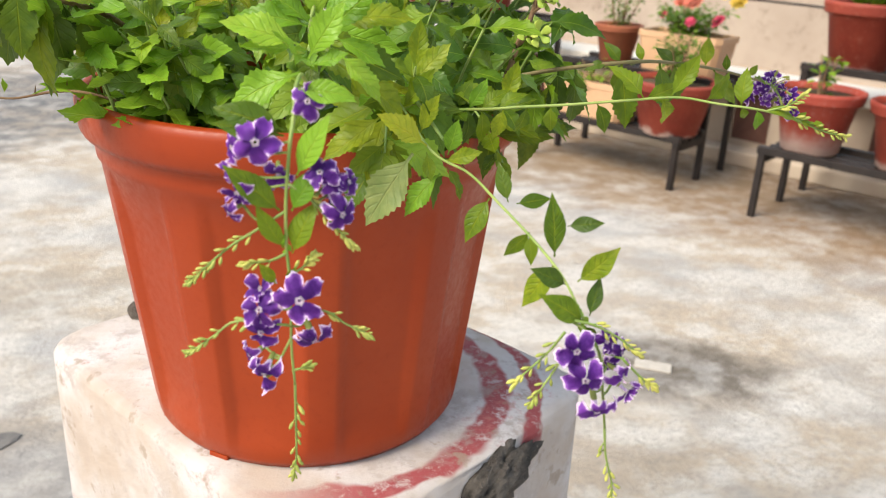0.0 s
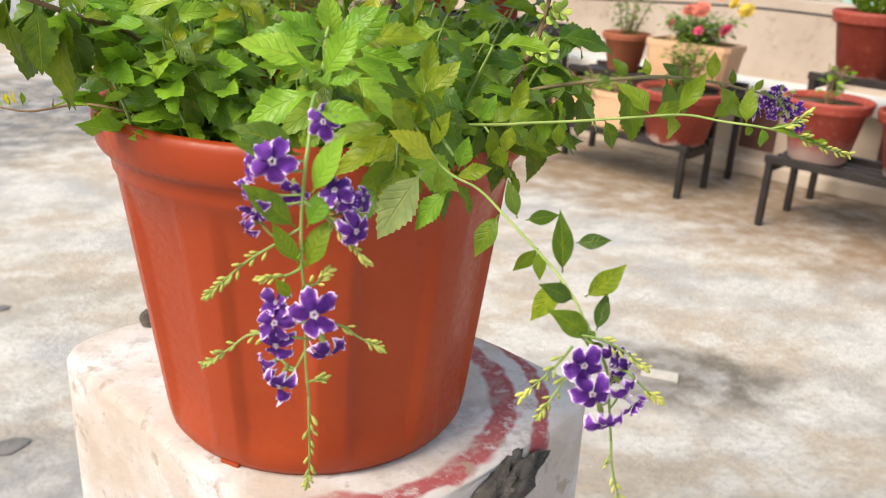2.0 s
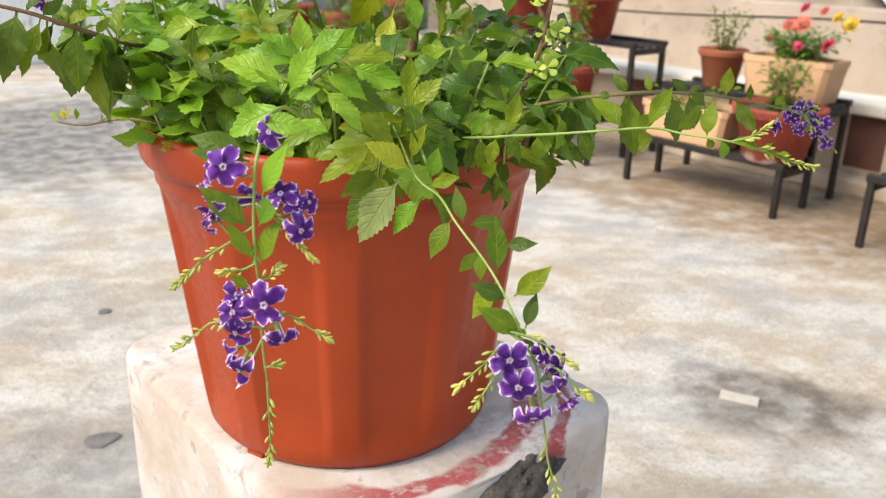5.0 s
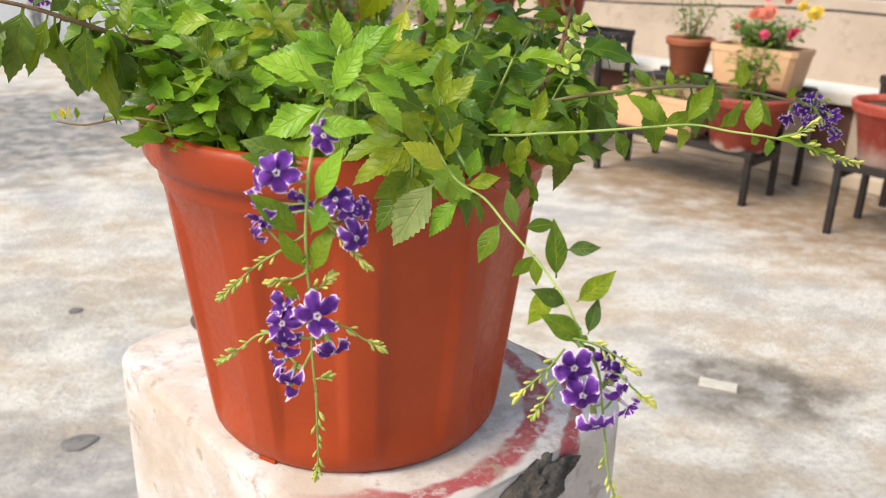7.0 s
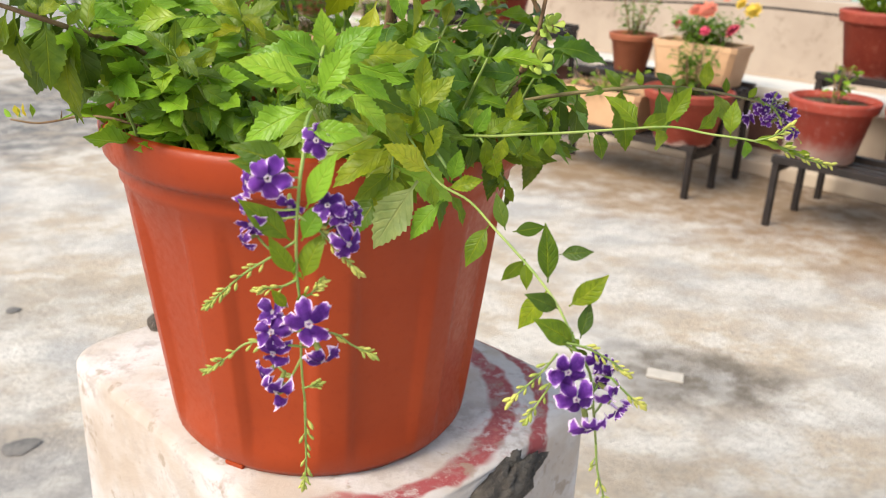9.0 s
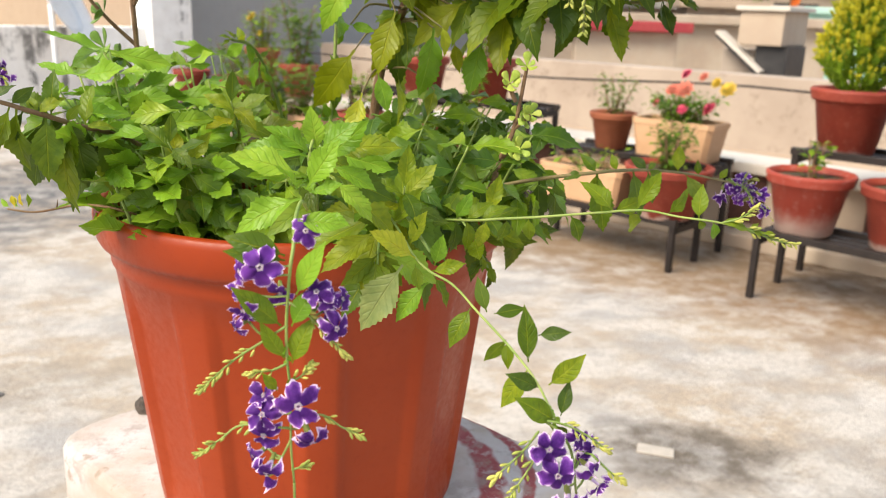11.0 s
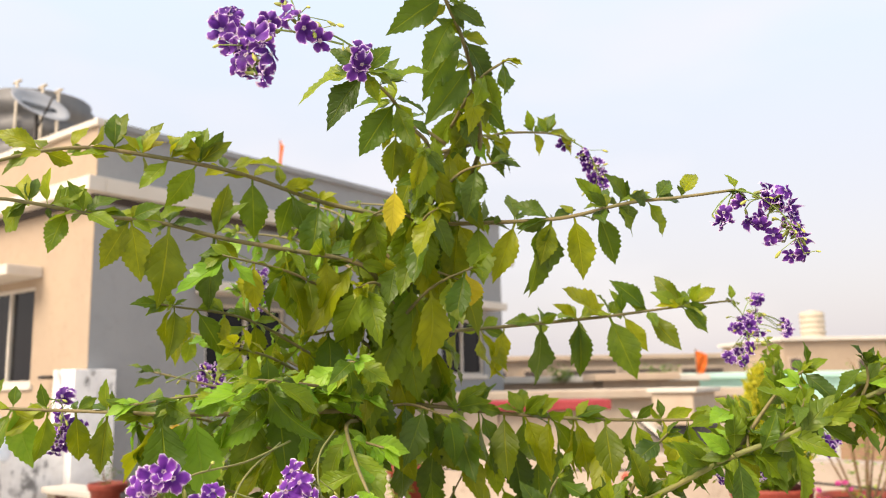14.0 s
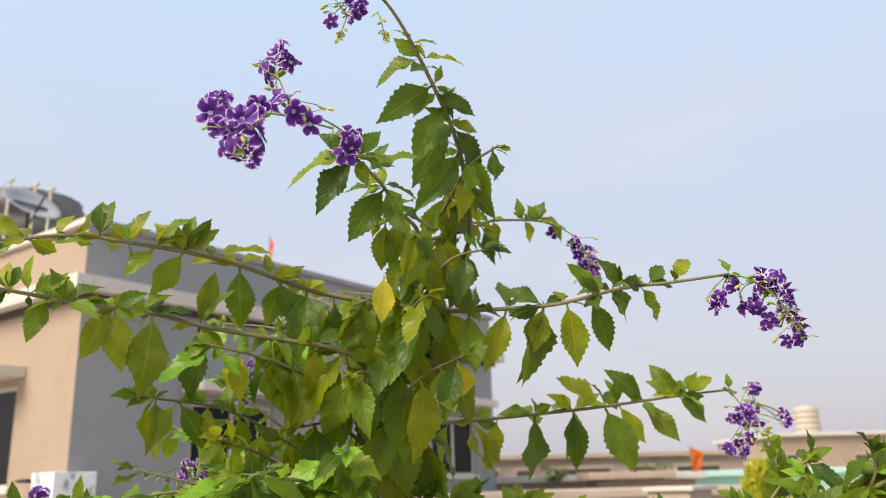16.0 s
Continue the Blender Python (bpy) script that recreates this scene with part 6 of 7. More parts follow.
for k, (q, way) in enumerate((((0.335, -0.197, 1.183), (-0.01, 0.02, 0.05)), ((0.350, -0.207, 1.19), (0.03, -0.01, 0.045)), ((0.366, -0.215, 1.198), (0.0, 0.03, 0.055)), ((0.380, -0.22, 1.205), (0.04, 0.0, 0.03)), ((0.392, -0.225, 1.211), (-0.005, -0.02, 0.05)), ((0.405, -0.231, 1.218), (0.03, 0.02, 0.05)), ((0.418, -0.24, 1.223), (0.02, -0.02, 0.04)), ((0.43, -0.247, 1.227), (0.0, 0.02, 0.055)), ((0.442, -0.255, 1.232), (0.04, 0.0, 0.035)), ((0.45, -0.26, 1.235), (0.03, 0.02, 0.05)), ((0.39, -0.224, 1.21), (0.03, 0.0, -0.02)), ((0.425, -0.243, 1.225), (0.03, 0.01, -0.02)))):
    q, way = Vector(q), Vector(way) * 0.5
    branch([q, q + way * 0.5 + Vector((0.004, 0, 0)), q + way], 0.0011, 0.0006, 0.032, 0.010, 0.1, 0.5, (("green", 5), ("dark", 2), ("fresh", 2)), joined=True, taper=0.8)
for pts in ([(0.12, -0.03, 1.22), (0.04, -0.06, 1.27), (-0.02, -0.1, 1.28)], [(0.1, -0.02, 1.15), (0.02, -0.08, 1.2), (-0.03, -0.12, 1.21)], [(0.13, -0.04, 1.27), (0.07, -0.09, 1.3), (0.02, -0.12, 1.31)], [(0.12, -0.03, 1.2), (0.06, -0.09, 1.24), (0.03, -0.14, 1.25)]):
    branch(pts, 0.0014, 0.0007, 0.048, 0.02, 0.25, 1.2, (("green", 4), ("fresh", 2), ("olive", 3)), joined=True, taper=0.75)
LIMB_LEAVES = (
    ((0.189, -0.067, 1.104), (0.166, -0.077, 1.075)),
    ((0.199, -0.077, 1.101), (0.182, -0.087, 1.048)),
    ((0.207, -0.084, 1.105), (0.19, -0.094, 1.067)),
    ((0.216, -0.09, 1.106), (0.218, -0.1, 1.048)),
    ((0.226, -0.097, 1.106), (0.238, -0.107, 1.062)),
    ((0.196, -0.074, 1.12), (0.238, -0.084, 1.132)),
    ((0.205, -0.083, 1.113), (0.237, -0.093, 1.102)),
    ((0.242, -0.109, 1.122), (0.258, -0.119, 1.1)),
    ((0.263, -0.123, 1.132), (0.263, -0.133, 1.1)),
    ((0.283, -0.138, 1.144), (0.288, -0.148, 1.125)),
    ((0.182, -0.061, 1.095), (0.151, -0.071, 1.082)),
    ((0.192, -0.07, 1.088), (0.165, -0.08, 1.048)),
    ((0.205, -0.083, 1.086), (0.204, -0.093, 1.055)),
    ((0.232, -0.102, 1.099), (0.245, -0.112, 1.077)),
    ((0.263, -0.123, 1.134), (0.279, -0.133, 1.131)),
    ((0.297, -0.149, 1.153), (0.305, -0.159, 1.125)),
    ((0.327, -0.199, 1.178), (0.325, -0.209, 1.147)),
    ((0.353, -0.214, 1.187), (0.36, -0.224, 1.155)),
    ((0.199, -0.077, 1.113), (0.173, -0.087, 1.13)),
    ((0.239, -0.106, 1.126), (0.221, -0.116, 1.157)),
    ((0.266, -0.125, 1.138), (0.28, -0.135, 1.16)),
    ((0.242, -0.109, 1.122), (0.271, -0.119, 1.153)),
    ((0.308, -0.165, 1.164), (0.322, -0.175, 1.181)),
    ((0.291, -0.145, 1.153), (0.28, -0.155, 1.179)),
    ((0.318, -0.183, 1.171), (0.327, -0.193, 1.185)),
    ((0.338, -0.205, 1.181), (0.346, -0.215, 1.203)),
    ((0.356, -0.216, 1.19), (0.374, -0.226, 1.215)),
    ((0.365, -0.219, 1.195), (0.386, -0.229, 1.212)))
limb_shoot = part("branch", tube(bmesh.new(), smooth_line([(0.15, -0.03, 1.06), (0.2, -0.085, 1.098), (0.27, -0.13, 1.134)], 5), 0.0006, 0.0004, 6), LIMB, plant, "leafy twig along the thick limb", True, local=False)
for k, (a, c) in enumerate(LIMB_LEAVES):
    d = Vector(c) - Vector(a)
    held("leaf", LEAF_MESH[("green", "dark", "green", "olive", "dark")[k % 5]][(0, 1, 6, 3, 0, 5)[k % 6]], limb_shoot, aim(a, d, Vector((rnd(-0.5, 0.5), -0.9, 0.35)), d.length * 1.1))
INNER_LEAVES = (
    ((0.172, -0.022, 1.178), (0.166, -0.03, 1.135)),
    ((0.165, -0.046, 1.16), (0.173, -0.054, 1.125)),
    ((0.18, -0.022, 1.126), (0.189, -0.03, 1.085)),
    ((0.171, -0.016, 1.096), (0.18, -0.024, 1.054)),
    ((0.191, -0.042, 1.185), (0.197, -0.05, 1.143)),
    ((0.19, -0.007, 1.146), (0.187, -0.015, 1.099)),
    ((0.193, -0.033, 1.119), (0.188, -0.041, 1.074)),
    ((0.192, -0.047, 1.095), (0.179, -0.055, 1.064)),
    ((0.216, -0.03, 1.179), (0.217, -0.038, 1.142)),
    ((0.214, -0.006, 1.153), (0.214, -0.014, 1.109)),
    ((0.214, -0.02, 1.118), (0.222, -0.028, 1.066)),
    ((0.206, -0.026, 1.093), (0.218, -0.034, 1.044)),
    ((0.228, -0.043, 1.183), (0.235, -0.051, 1.14)),
    ((0.227, -0.012, 1.145), (0.24, -0.02, 1.111)),
    ((0.233, -0.008, 1.129), (0.223, -0.016, 1.081)),
    ((0.219, -0.04, 1.098), (0.203, -0.048, 1.055)),
    ((0.249, -0.041, 1.171), (0.246, -0.049, 1.12)),
    ((0.24, -0.036, 1.15), (0.223, -0.044, 1.115)),
    ((0.245, -0.041, 1.13), (0.228, -0.049, 1.084)),
    ((0.252, -0.029, 1.091), (0.246, -0.037, 1.051)),
    ((0.277, -0.004, 1.176), (0.276, -0.012, 1.13)),
    ((0.262, -0.042, 1.152), (0.266, -0.05, 1.116)),
    ((0.27, -0.035, 1.124), (0.268, -0.043, 1.092)),
    ((0.258, -0.056, 1.107), (0.258, -0.064, 1.066)))
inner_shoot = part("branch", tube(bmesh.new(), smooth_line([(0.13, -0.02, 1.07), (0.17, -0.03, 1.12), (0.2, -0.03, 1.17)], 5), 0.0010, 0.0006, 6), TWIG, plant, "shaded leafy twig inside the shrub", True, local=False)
# mostly dark leaf tints, which paint in the shade inside the shrub
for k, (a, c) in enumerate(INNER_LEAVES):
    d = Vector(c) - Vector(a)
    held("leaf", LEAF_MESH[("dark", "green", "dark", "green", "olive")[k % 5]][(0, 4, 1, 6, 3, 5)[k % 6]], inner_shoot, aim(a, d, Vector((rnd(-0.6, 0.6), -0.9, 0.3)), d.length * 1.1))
# thin upright green stems beside the main one
branch([(0.0, 0.05, 0.86), (0.012, 0.05, 0.95), (0.018, 0.045, 1.05), (0.022, 0.03, 1.13), (0.03, 0.0, 1.2)], 0.0018, 0.0010, 0.044, 0.026, 0.25, 1.1, (("green", 3), ("fresh", 3)), bark=STEM)
branch([(-0.02, 0.07, 0.86), (-0.03, 0.06, 0.95), (-0.045, 0.03, 1.0), (-0.06, 0.0, 1.01)], 0.0018, 0.001, 0.04, 0.022, 0.35, 1.1, (("green", 3), ("fresh", 3)), bark=STEM)
branch([(0.06, -0.1, 1.205), (0.05, -0.16, 1.225), (0.06, -0.2, 1.23)], 0.0015, 0.0008, 0.052, 0.016, 0.2, 0.5, LOWER, sprigs=False)
branch([(0.115, -0.04, 1.2), (0.1, -0.12, 1.2), (0.1, -0.2, 1.185), (0.105, -0.24, 1.17)], 0.0016, 0.0008, 0.05, 0.018, 0.3, 0.6, LOWER, sprigs=False)
# bright young shoots that lean out over the flower sprays
YOUNG = (("fresh", 4), ("green", 3))
for pts in ([(0.115, -0.05, 1.2), (0.07, -0.12, 1.222), (0.02, -0.135, 1.222), (-0.03, -0.14, 1.216)], [(0.115, -0.06, 1.2), (0.09, -0.12, 1.222), (0.06, -0.15, 1.228), (0.035, -0.16, 1.23)], [(0.118, -0.05, 1.2), (0.1, -0.12, 1.235), (0.105, -0.16, 1.24)], [(0.118, -0.05, 1.18), (0.108, -0.13, 1.19), (0.12, -0.16, 1.188)]):
    branch(pts, 0.0013, 0.0007, 0.038, 0.012, 0.35, 0.3, YOUNG, sprigs=False, joined=True, taper=0.8, face=(0.0, -0.7, 0.7))
y1 = branch([(0.146, -0.06, 1.345), (0.143, -0.075, 1.352), (0.14, -0.085, 1.355)], 0.001, 0.0007, 0.03, 0.05, 0.9, sprigs=False)
for a, c in (((0.132, -0.125, 1.356), (0.130, -0.130, 1.324)), ((0.154, -0.110, 1.336), (0.147, -0.115, 1.318))):
    d = Vector(c) - Vector(a)
    held("leaf", LEAF_MESH["yellow"][0], y1, aim(a, d, (0.1, -1, 0.2), d.length * 1.05), "bright yellow dying leaf")

# flower sprays of the upper shrub
flower_spray([(0.108, -0.186, 1.532), (0.104, -0.188, 1.525), (0.101, -0.19, 1.518), (0.094, -0.192, 1.508)], [(0.092, -0.195, 1.500), (0.109, -0.195, 1.509), (0.102, -0.195, 1.513), (0.111, -0.195, 1.513), (0.105, -0.195, 1.506)],
             [[(0.104, -0.19, 1.514), (0.101, -0.19, 1.504), (0.097, -0.19, 1.491)], [(0.122, -0.186, 1.515), (0.124, -0.19, 1.505), (0.127, -0.19, 1.493)]], size=0.006, kind="violet", buds=8)
flower_spray([(0.343, -0.19, 1.344), (0.355, -0.193, 1.34), (0.372, -0.196, 1.326), (0.383, -0.197, 1.302)], [(0.334, -0.19, 1.329), (0.345, -0.192, 1.335), (0.363, -0.195, 1.343), (0.374, -0.197, 1.332), (0.359, -0.19, 1.321), (0.382, -0.197, 1.316), (0.383, -0.197, 1.302), (0.372, -0.2, 1.342), (0.367, -0.19, 1.315), (0.378, -0.195, 1.325)], extra=14)
flower_spray([(0.434, -0.01, 1.291), (0.445, -0.01, 1.275), (0.44, -0.02, 1.255), (0.428, -0.03, 1.24)], [(0.464, 0.0, 1.292), (0.433, -0.02, 1.267), (0.457, -0.01, 1.265), (0.489, 0.0, 1.265), (0.417, -0.03, 1.242), (0.431, -0.03, 1.239), (0.445, -0.015, 1.268), (0.44, -0.025, 1.25)], extra=3)
flower_spray([(0.107, -0.24, 1.399), (0.09, -0.27, 1.397), (0.07, -0.285, 1.4), (0.062, -0.285, 1.415)], [(0.063, -0.28, 1.43), (0.056, -0.28, 1.425), (0.068, -0.282, 1.424), (0.054, -0.29, 1.396), (0.07, -0.29, 1.394), (0.062, -0.29, 1.4), (0.078, -0.285, 1.39), (0.097, -0.26, 1.394), (0.10, -0.262, 1.388)], extra=4, size=0.0070, kind="violet")
flower_spray([(0.09, -0.27, 1.395), (0.06, -0.295, 1.39), (0.045, -0.305, 1.38), (0.05, -0.31, 1.362)], [(0.037, -0.3, 1.394), (0.033, -0.3, 1.386), (0.038, -0.303, 1.378), (0.045, -0.31, 1.371), (0.056, -0.312, 1.371), (0.048, -0.313, 1.378), (0.052, -0.31, 1.362), (0.041, -0.308, 1.368)], extra=6, size=0.0070, kind="violet")
flower_spray([(0.296, -0.01, 1.429), (0.31, -0.01, 1.42), (0.318, -0.01, 1.405), (0.318, -0.01, 1.39)], [(0.313, -0.01, 1.417), (0.32, -0.01, 1.41), (0.316, -0.01, 1.395), (0.29, -0.01, 1.424), (0.325, -0.01, 1.40), (0.31, -0.012, 1.405), (0.322, -0.012, 1.392)], extra=6)
flower_spray([(0.47, 0.0, 1.256), (0.48, 0.03, 1.27), (0.49, 0.05, 1.285)], [(0.497, 0.055, 1.304), (0.49, 0.05, 1.279), (0.467, 0.05, 1.272), (0.477, 0.06, 1.251), (0.53, 0.06, 1.273), (0.48, 0.05, 1.265)], extra=5)
flower_spray([(0.403, -0.2, 1.21), (0.43, -0.13, 1.2), (0.45, -0.1, 1.18)], [(0.442, -0.1, 1.19), (0.453, -0.1, 1.171), (0.46, -0.1, 1.176), (0.448, -0.102, 1.18), (0.437, -0.1, 1.196)], extra=4)
flower_spray([(0.34, -0.18, 1.18), (0.36, -0.11, 1.17), (0.375, -0.09, 1.155)], [(0.368, -0.09, 1.156), (0.376, -0.09, 1.15), (0.422, -0.07, 1.158), (0.415, -0.07, 1.165), (0.41, -0.07, 1.15)], extra=3)
flower_spray([(-0.118, 0.0, 1.22), (-0.112, 0.03, 1.215), (-0.116, 0.046, 1.19)], [(-0.112, 0.03, 1.221), (-0.116, 0.046, 1.192), (-0.124, 0.046, 1.186), (-0.106, 0.04, 1.199), (-0.115, 0.04, 1.205), (-0.12, 0.045, 1.178), (-0.11, 0.045, 1.185)], extra=6, size=0.0085)
flower_spray([(0.402, -0.09, 1.094), (0.42, -0.1, 1.09), (0.435, -0.1, 1.075), (0.441, -0.1, 1.06)], [(0.396, -0.09, 1.096), (0.42, -0.1, 1.099), (0.427, -0.1, 1.086), (0.441, -0.1, 1.066), (0.43, -0.1, 1.094), (0.415, -0.1, 1.09), (0.425, -0.1, 1.103)], extra=2, buds=24)
flower_spray([(0.39, -0.09, 1.095), (0.385, -0.09, 1.085), (0.395, -0.09, 1.072)], [(0.398, -0.09, 1.072), (0.383, -0.09, 1.076), (0.38, -0.09, 1.084)], buds=16)
flower_spray([(0.02, 0.0, 1.33), (0.03, 0.06, 1.33), (0.035, 0.09, 1.31)], [(0.035, 0.09, 1.325), (0.03, 0.09, 1.315), (0.04, 0.09, 1.31), (0.033, 0.092, 1.3), (0.028, 0.09, 1.305)], extra=5)
flower_spray([(-0.03, 0.0, 1.23), (-0.01, 0.05, 1.24), (-0.005, 0.08, 1.23)], [(-0.01, 0.08, 1.24), (0.0, 0.08, 1.232), (-0.006, 0.08, 1.225), (0.004, 0.08, 1.24)], extra=5)
# the large mauve sprays in front
flower_spray([(0.065, -0.2, 1.196), (0.045, -0.25, 1.19), (0.02, -0.28, 1.186), (0.006, -0.285, 1.17), (0.004, -0.287, 1.14), (0.004, -0.288, 1.11)],
             [(0.009683, -0.298, 1.189), (0.004073, -0.296, 1.182), (0.01417, -0.298, 1.191), (0.01754, -0.296, 1.188), (0.000707, -0.294, 1.18), (0.005756, -0.297, 1.165), (0.01024, -0.299, 1.166), (0.003512, -0.3, 1.158), (0.007439, -0.3, 1.146), (0.01305, -0.3, 1.147), (0.001829, -0.3, 1.14), (0.006878, -0.312, 1.134), (0.01473, -0.302, 1.132), (0.000707, -0.298, 1.128), (0.01137, -0.306, 1.124), (0.003512, -0.304, 1.119), (0.008561, -0.304, 1.112), (0.01361, -0.3, 1.115)],
             [[(0.008, -0.288, 1.11), (0.00715, -0.29, 1.1), (0.00715, -0.29, 1.088)]], size=0.0074, kind="mauve", extra=10, label="long hanging spray of mauve violet flowers", wild=0.8)
flower_spray([(0.06, -0.21, 1.196), (0.045, -0.26, 1.184), (0.04, -0.28, 1.168), (0.045, -0.284, 1.15), (0.05, -0.284, 1.14)],
             [(0.029, -0.294, 1.176), (0.036, -0.294, 1.174), (0.039, -0.294, 1.166), (0.031, -0.294, 1.168), (0.044, -0.292, 1.158), (0.05, -0.29, 1.15), (0.047, -0.29, 1.143), (0.029, -0.28, 1.152), (0.052, -0.29, 1.158), (0.04, -0.29, 1.156)], size=0.0070, kind="mauve", extra=6, label="spray of mauve violet flowers", wild=0.8)
flower_spray([(0.09, -0.18, 1.2), (0.08, -0.23, 1.19), (0.08, -0.265, 1.175), (0.09, -0.275, 1.16)],
             [(0.058, -0.272, 1.172), (0.064, -0.272, 1.178), (0.070, -0.274, 1.182), (0.074, -0.272, 1.173), (0.087, -0.282, 1.172), (0.092, -0.284, 1.165), (0.098, -0.286, 1.158), (0.084, -0.28, 1.166)], size=0.0068, kind="mauve", extra=4, label="spray of mauve violet flowers", wild=0.8)
flower_spray([(0.08, -0.265, 1.175), (0.085, -0.275, 1.155), (0.085, -0.285, 1.14), (0.088, -0.29, 1.122)],
             [(0.062, -0.28, 1.15), (0.07, -0.282, 1.152), (0.077, -0.282, 1.148), (0.065, -0.28, 1.143), (0.078, -0.302, 1.128), (0.083, -0.302, 1.122), (0.095, -0.32, 1.125), (0.089, -0.31, 1.121)],
             [[(0.088, -0.29, 1.122), (0.087, -0.29, 1.112), (0.086, -0.29, 1.1)]], size=0.0064, kind="mauve", extra=4, buds=26, label="spray of mauve violet flowers", wild=0.8)
flower_spray([(0.09, -0.26, 1.17), (0.105, -0.27, 1.165), (0.112, -0.28, 1.15), (0.11, -0.284, 1.135)],
             [(0.114, -0.279, 1.164), (0.121, -0.279, 1.16), (0.126, -0.279, 1.152), (0.106, -0.28, 1.15), (0.111, -0.284, 1.142), (0.107, -0.29, 1.134), (0.102, -0.286, 1.146), (0.118, -0.28, 1.154)], size=0.0062, kind="mauve", extra=4, buds=22, label="spray of mauve violet flowers", wild=0.8)
flower_spray([(0.115, -0.1, 1.14), (0.136, -0.18, 1.1), (0.135, -0.24, 1.084), (0.134, -0.25, 1.074)], [(0.136, -0.2, 1.089), (0.127, -0.26, 1.073), (0.134, -0.263, 1.067), (0.143, -0.25, 1.075), (0.144, -0.252, 1.067), (0.137, -0.255, 1.074), (0.126, -0.255, 1.066)],
             [[(0.134, -0.25, 1.074), (0.132, -0.262, 1.056), (0.131, -0.266, 1.04)], [(0.136, -0.25, 1.07), (0.138, -0.264, 1.05), (0.138, -0.268, 1.028)], [(0.13, -0.24, 1.08), (0.115, -0.25, 1.077), (0.103, -0.255, 1.072)]], size=0.0068, kind="mauve", label="hanging spray of mauve flowers and pale buds")
# low leafy branches and hanging sprays over the rim
def rosette(at, count, size, tints, seed, lean=(0, -0.55, 0.5)):
    """A bright cluster of leaves round a shoot tip."""
    g = random.Random(seed)
    tip = Vector(at)
    r = part("shoot_tip", tube(bmesh.new(), [tip + Vector((0, 0.05, -0.05)), tip + Vector((0, 0.02, -0.012)), tip], 0.0012, 0.0004, 6), STEM, plant, "bright young shoot tip", True, local=False)
    for k in range(count):
        a = k * 2.4 + g.uniform(-0.3, 0.3)
        f = 1 - k / count
        out = Vector((math.cos(a), 0.45 * math.sin(a) - 0.12, 0.85 * math.sin(a) + 0.25)) + Vector((0, -0.2, 0.5)) * (1 - f)
        base = tip - Vector((0, -0.045, 0.03)) * f
        held("leaf", LEAF_MESH[pick(tints)][k % 4], r, aim(base, out, Vector(lean) * 1.6 + Vector((0, 0, 0.3)) + rvec(0.25), size * g.uniform(0.8, 1.1) * (0.62 + 0.45 * f)))
    return r


SHOOT_LEAVES = (
    ((0.016, -0.285, 0.958), (0.028, -0.291, 0.979), "fresh", 0),
    ((0.012, -0.27, 0.95), (-0.019, -0.276, 0.941), "fresh", 1),
    ((0.014, -0.285, 0.958), (0.003, -0.291, 0.967), "fresh", 3),
    ((0.011, -0.262, 0.96), (-0.017, -0.268, 0.971), "fresh", 0),
    ((0.014, -0.25, 0.966), (-0.012, -0.256, 0.976), "fresh", 1),
    ((0.02, -0.262, 0.971), (0.036, -0.268, 0.985), "fresh", 0),
    ((0.025, -0.245, 0.968), (0.056, -0.251, 0.975), "green", 1),
    ((0.025, -0.25, 0.962), (0.046, -0.256, 0.954), "fresh", 0),
    ((0.017, -0.285, 0.956), (0.031, -0.291, 0.96), "fresh", 3),
    ((0.027, -0.262, 0.957), (0.047, -0.268, 0.942), "fresh", 1),
    ((0.019, -0.29, 0.947), (0.034, -0.296, 0.946), "fresh", 0),
    ((0.009, -0.255, 0.958), (-0.011, -0.261, 0.957), "fresh", 3),
    ((0.022, -0.24, 0.957), (0.054, -0.246, 0.947), "green", 0),
    ((0.019, -0.255, 0.969), (0.016, -0.261, 0.989), "fresh", 0),
    ((0.016, -0.245, 0.965), (0.0, -0.251, 0.984), "fresh", 1),
    ((0.021, -0.25, 0.964), (0.042, -0.256, 0.982), "fresh", 3),
    ((0.025, -0.23, 0.948), (0.06, -0.236, 0.93), "green", 1))
RIM_LEAVES = (
    ((0.067, -0.24, 0.913), (0.047, -0.246, 0.929), "lime", 0),
    ((0.061, -0.235, 0.908), (0.039, -0.241, 0.876), "pale", 0),
    ((0.074, -0.24, 0.9), (0.055, -0.246, 0.884), "fresh", 1),
    ((0.047, -0.225, 0.924), (0.023, -0.231, 0.904), "green", 3),
    ((0.067, -0.24, 0.91), (0.069, -0.246, 0.899), "green", 0),
    ((0.053, -0.215, 0.915), (0.034, -0.221, 0.89), "green", 1),
    ((0.077, -0.24, 0.909), (0.08, -0.246, 0.925), "fresh", 0),
    ((0.075, -0.24, 0.906), (0.091, -0.246, 0.911), "green", 3),
    ((0.056, -0.22, 0.9), (0.045, -0.226, 0.886), "dark", 0),
    ((0.077, -0.235, 0.902), (0.087, -0.241, 0.889), "green", 1),
    ((0.045, -0.205, 0.895), (0.028, -0.211, 0.872), "green", 0),
    ((0.042, -0.21, 0.911), (0.021, -0.216, 0.912), "green", 1),
    ((0.065, -0.22, 0.914), (0.071, -0.226, 0.933), "green", 0),
    ((0.056, -0.2, 0.921), (0.072, -0.206, 0.94), "green", 3))
shoot = part("shoot_tip", tube(bmesh.new(), smooth_line([(0.013, -0.20, 0.945), (0.015, -0.25, 0.962), (0.016, -0.262, 0.97), (0.017, -0.255, 0.976)], 4), 0.0014, 0.0007, 6), STEM, plant, "bright young shoot tip", True, local=False)
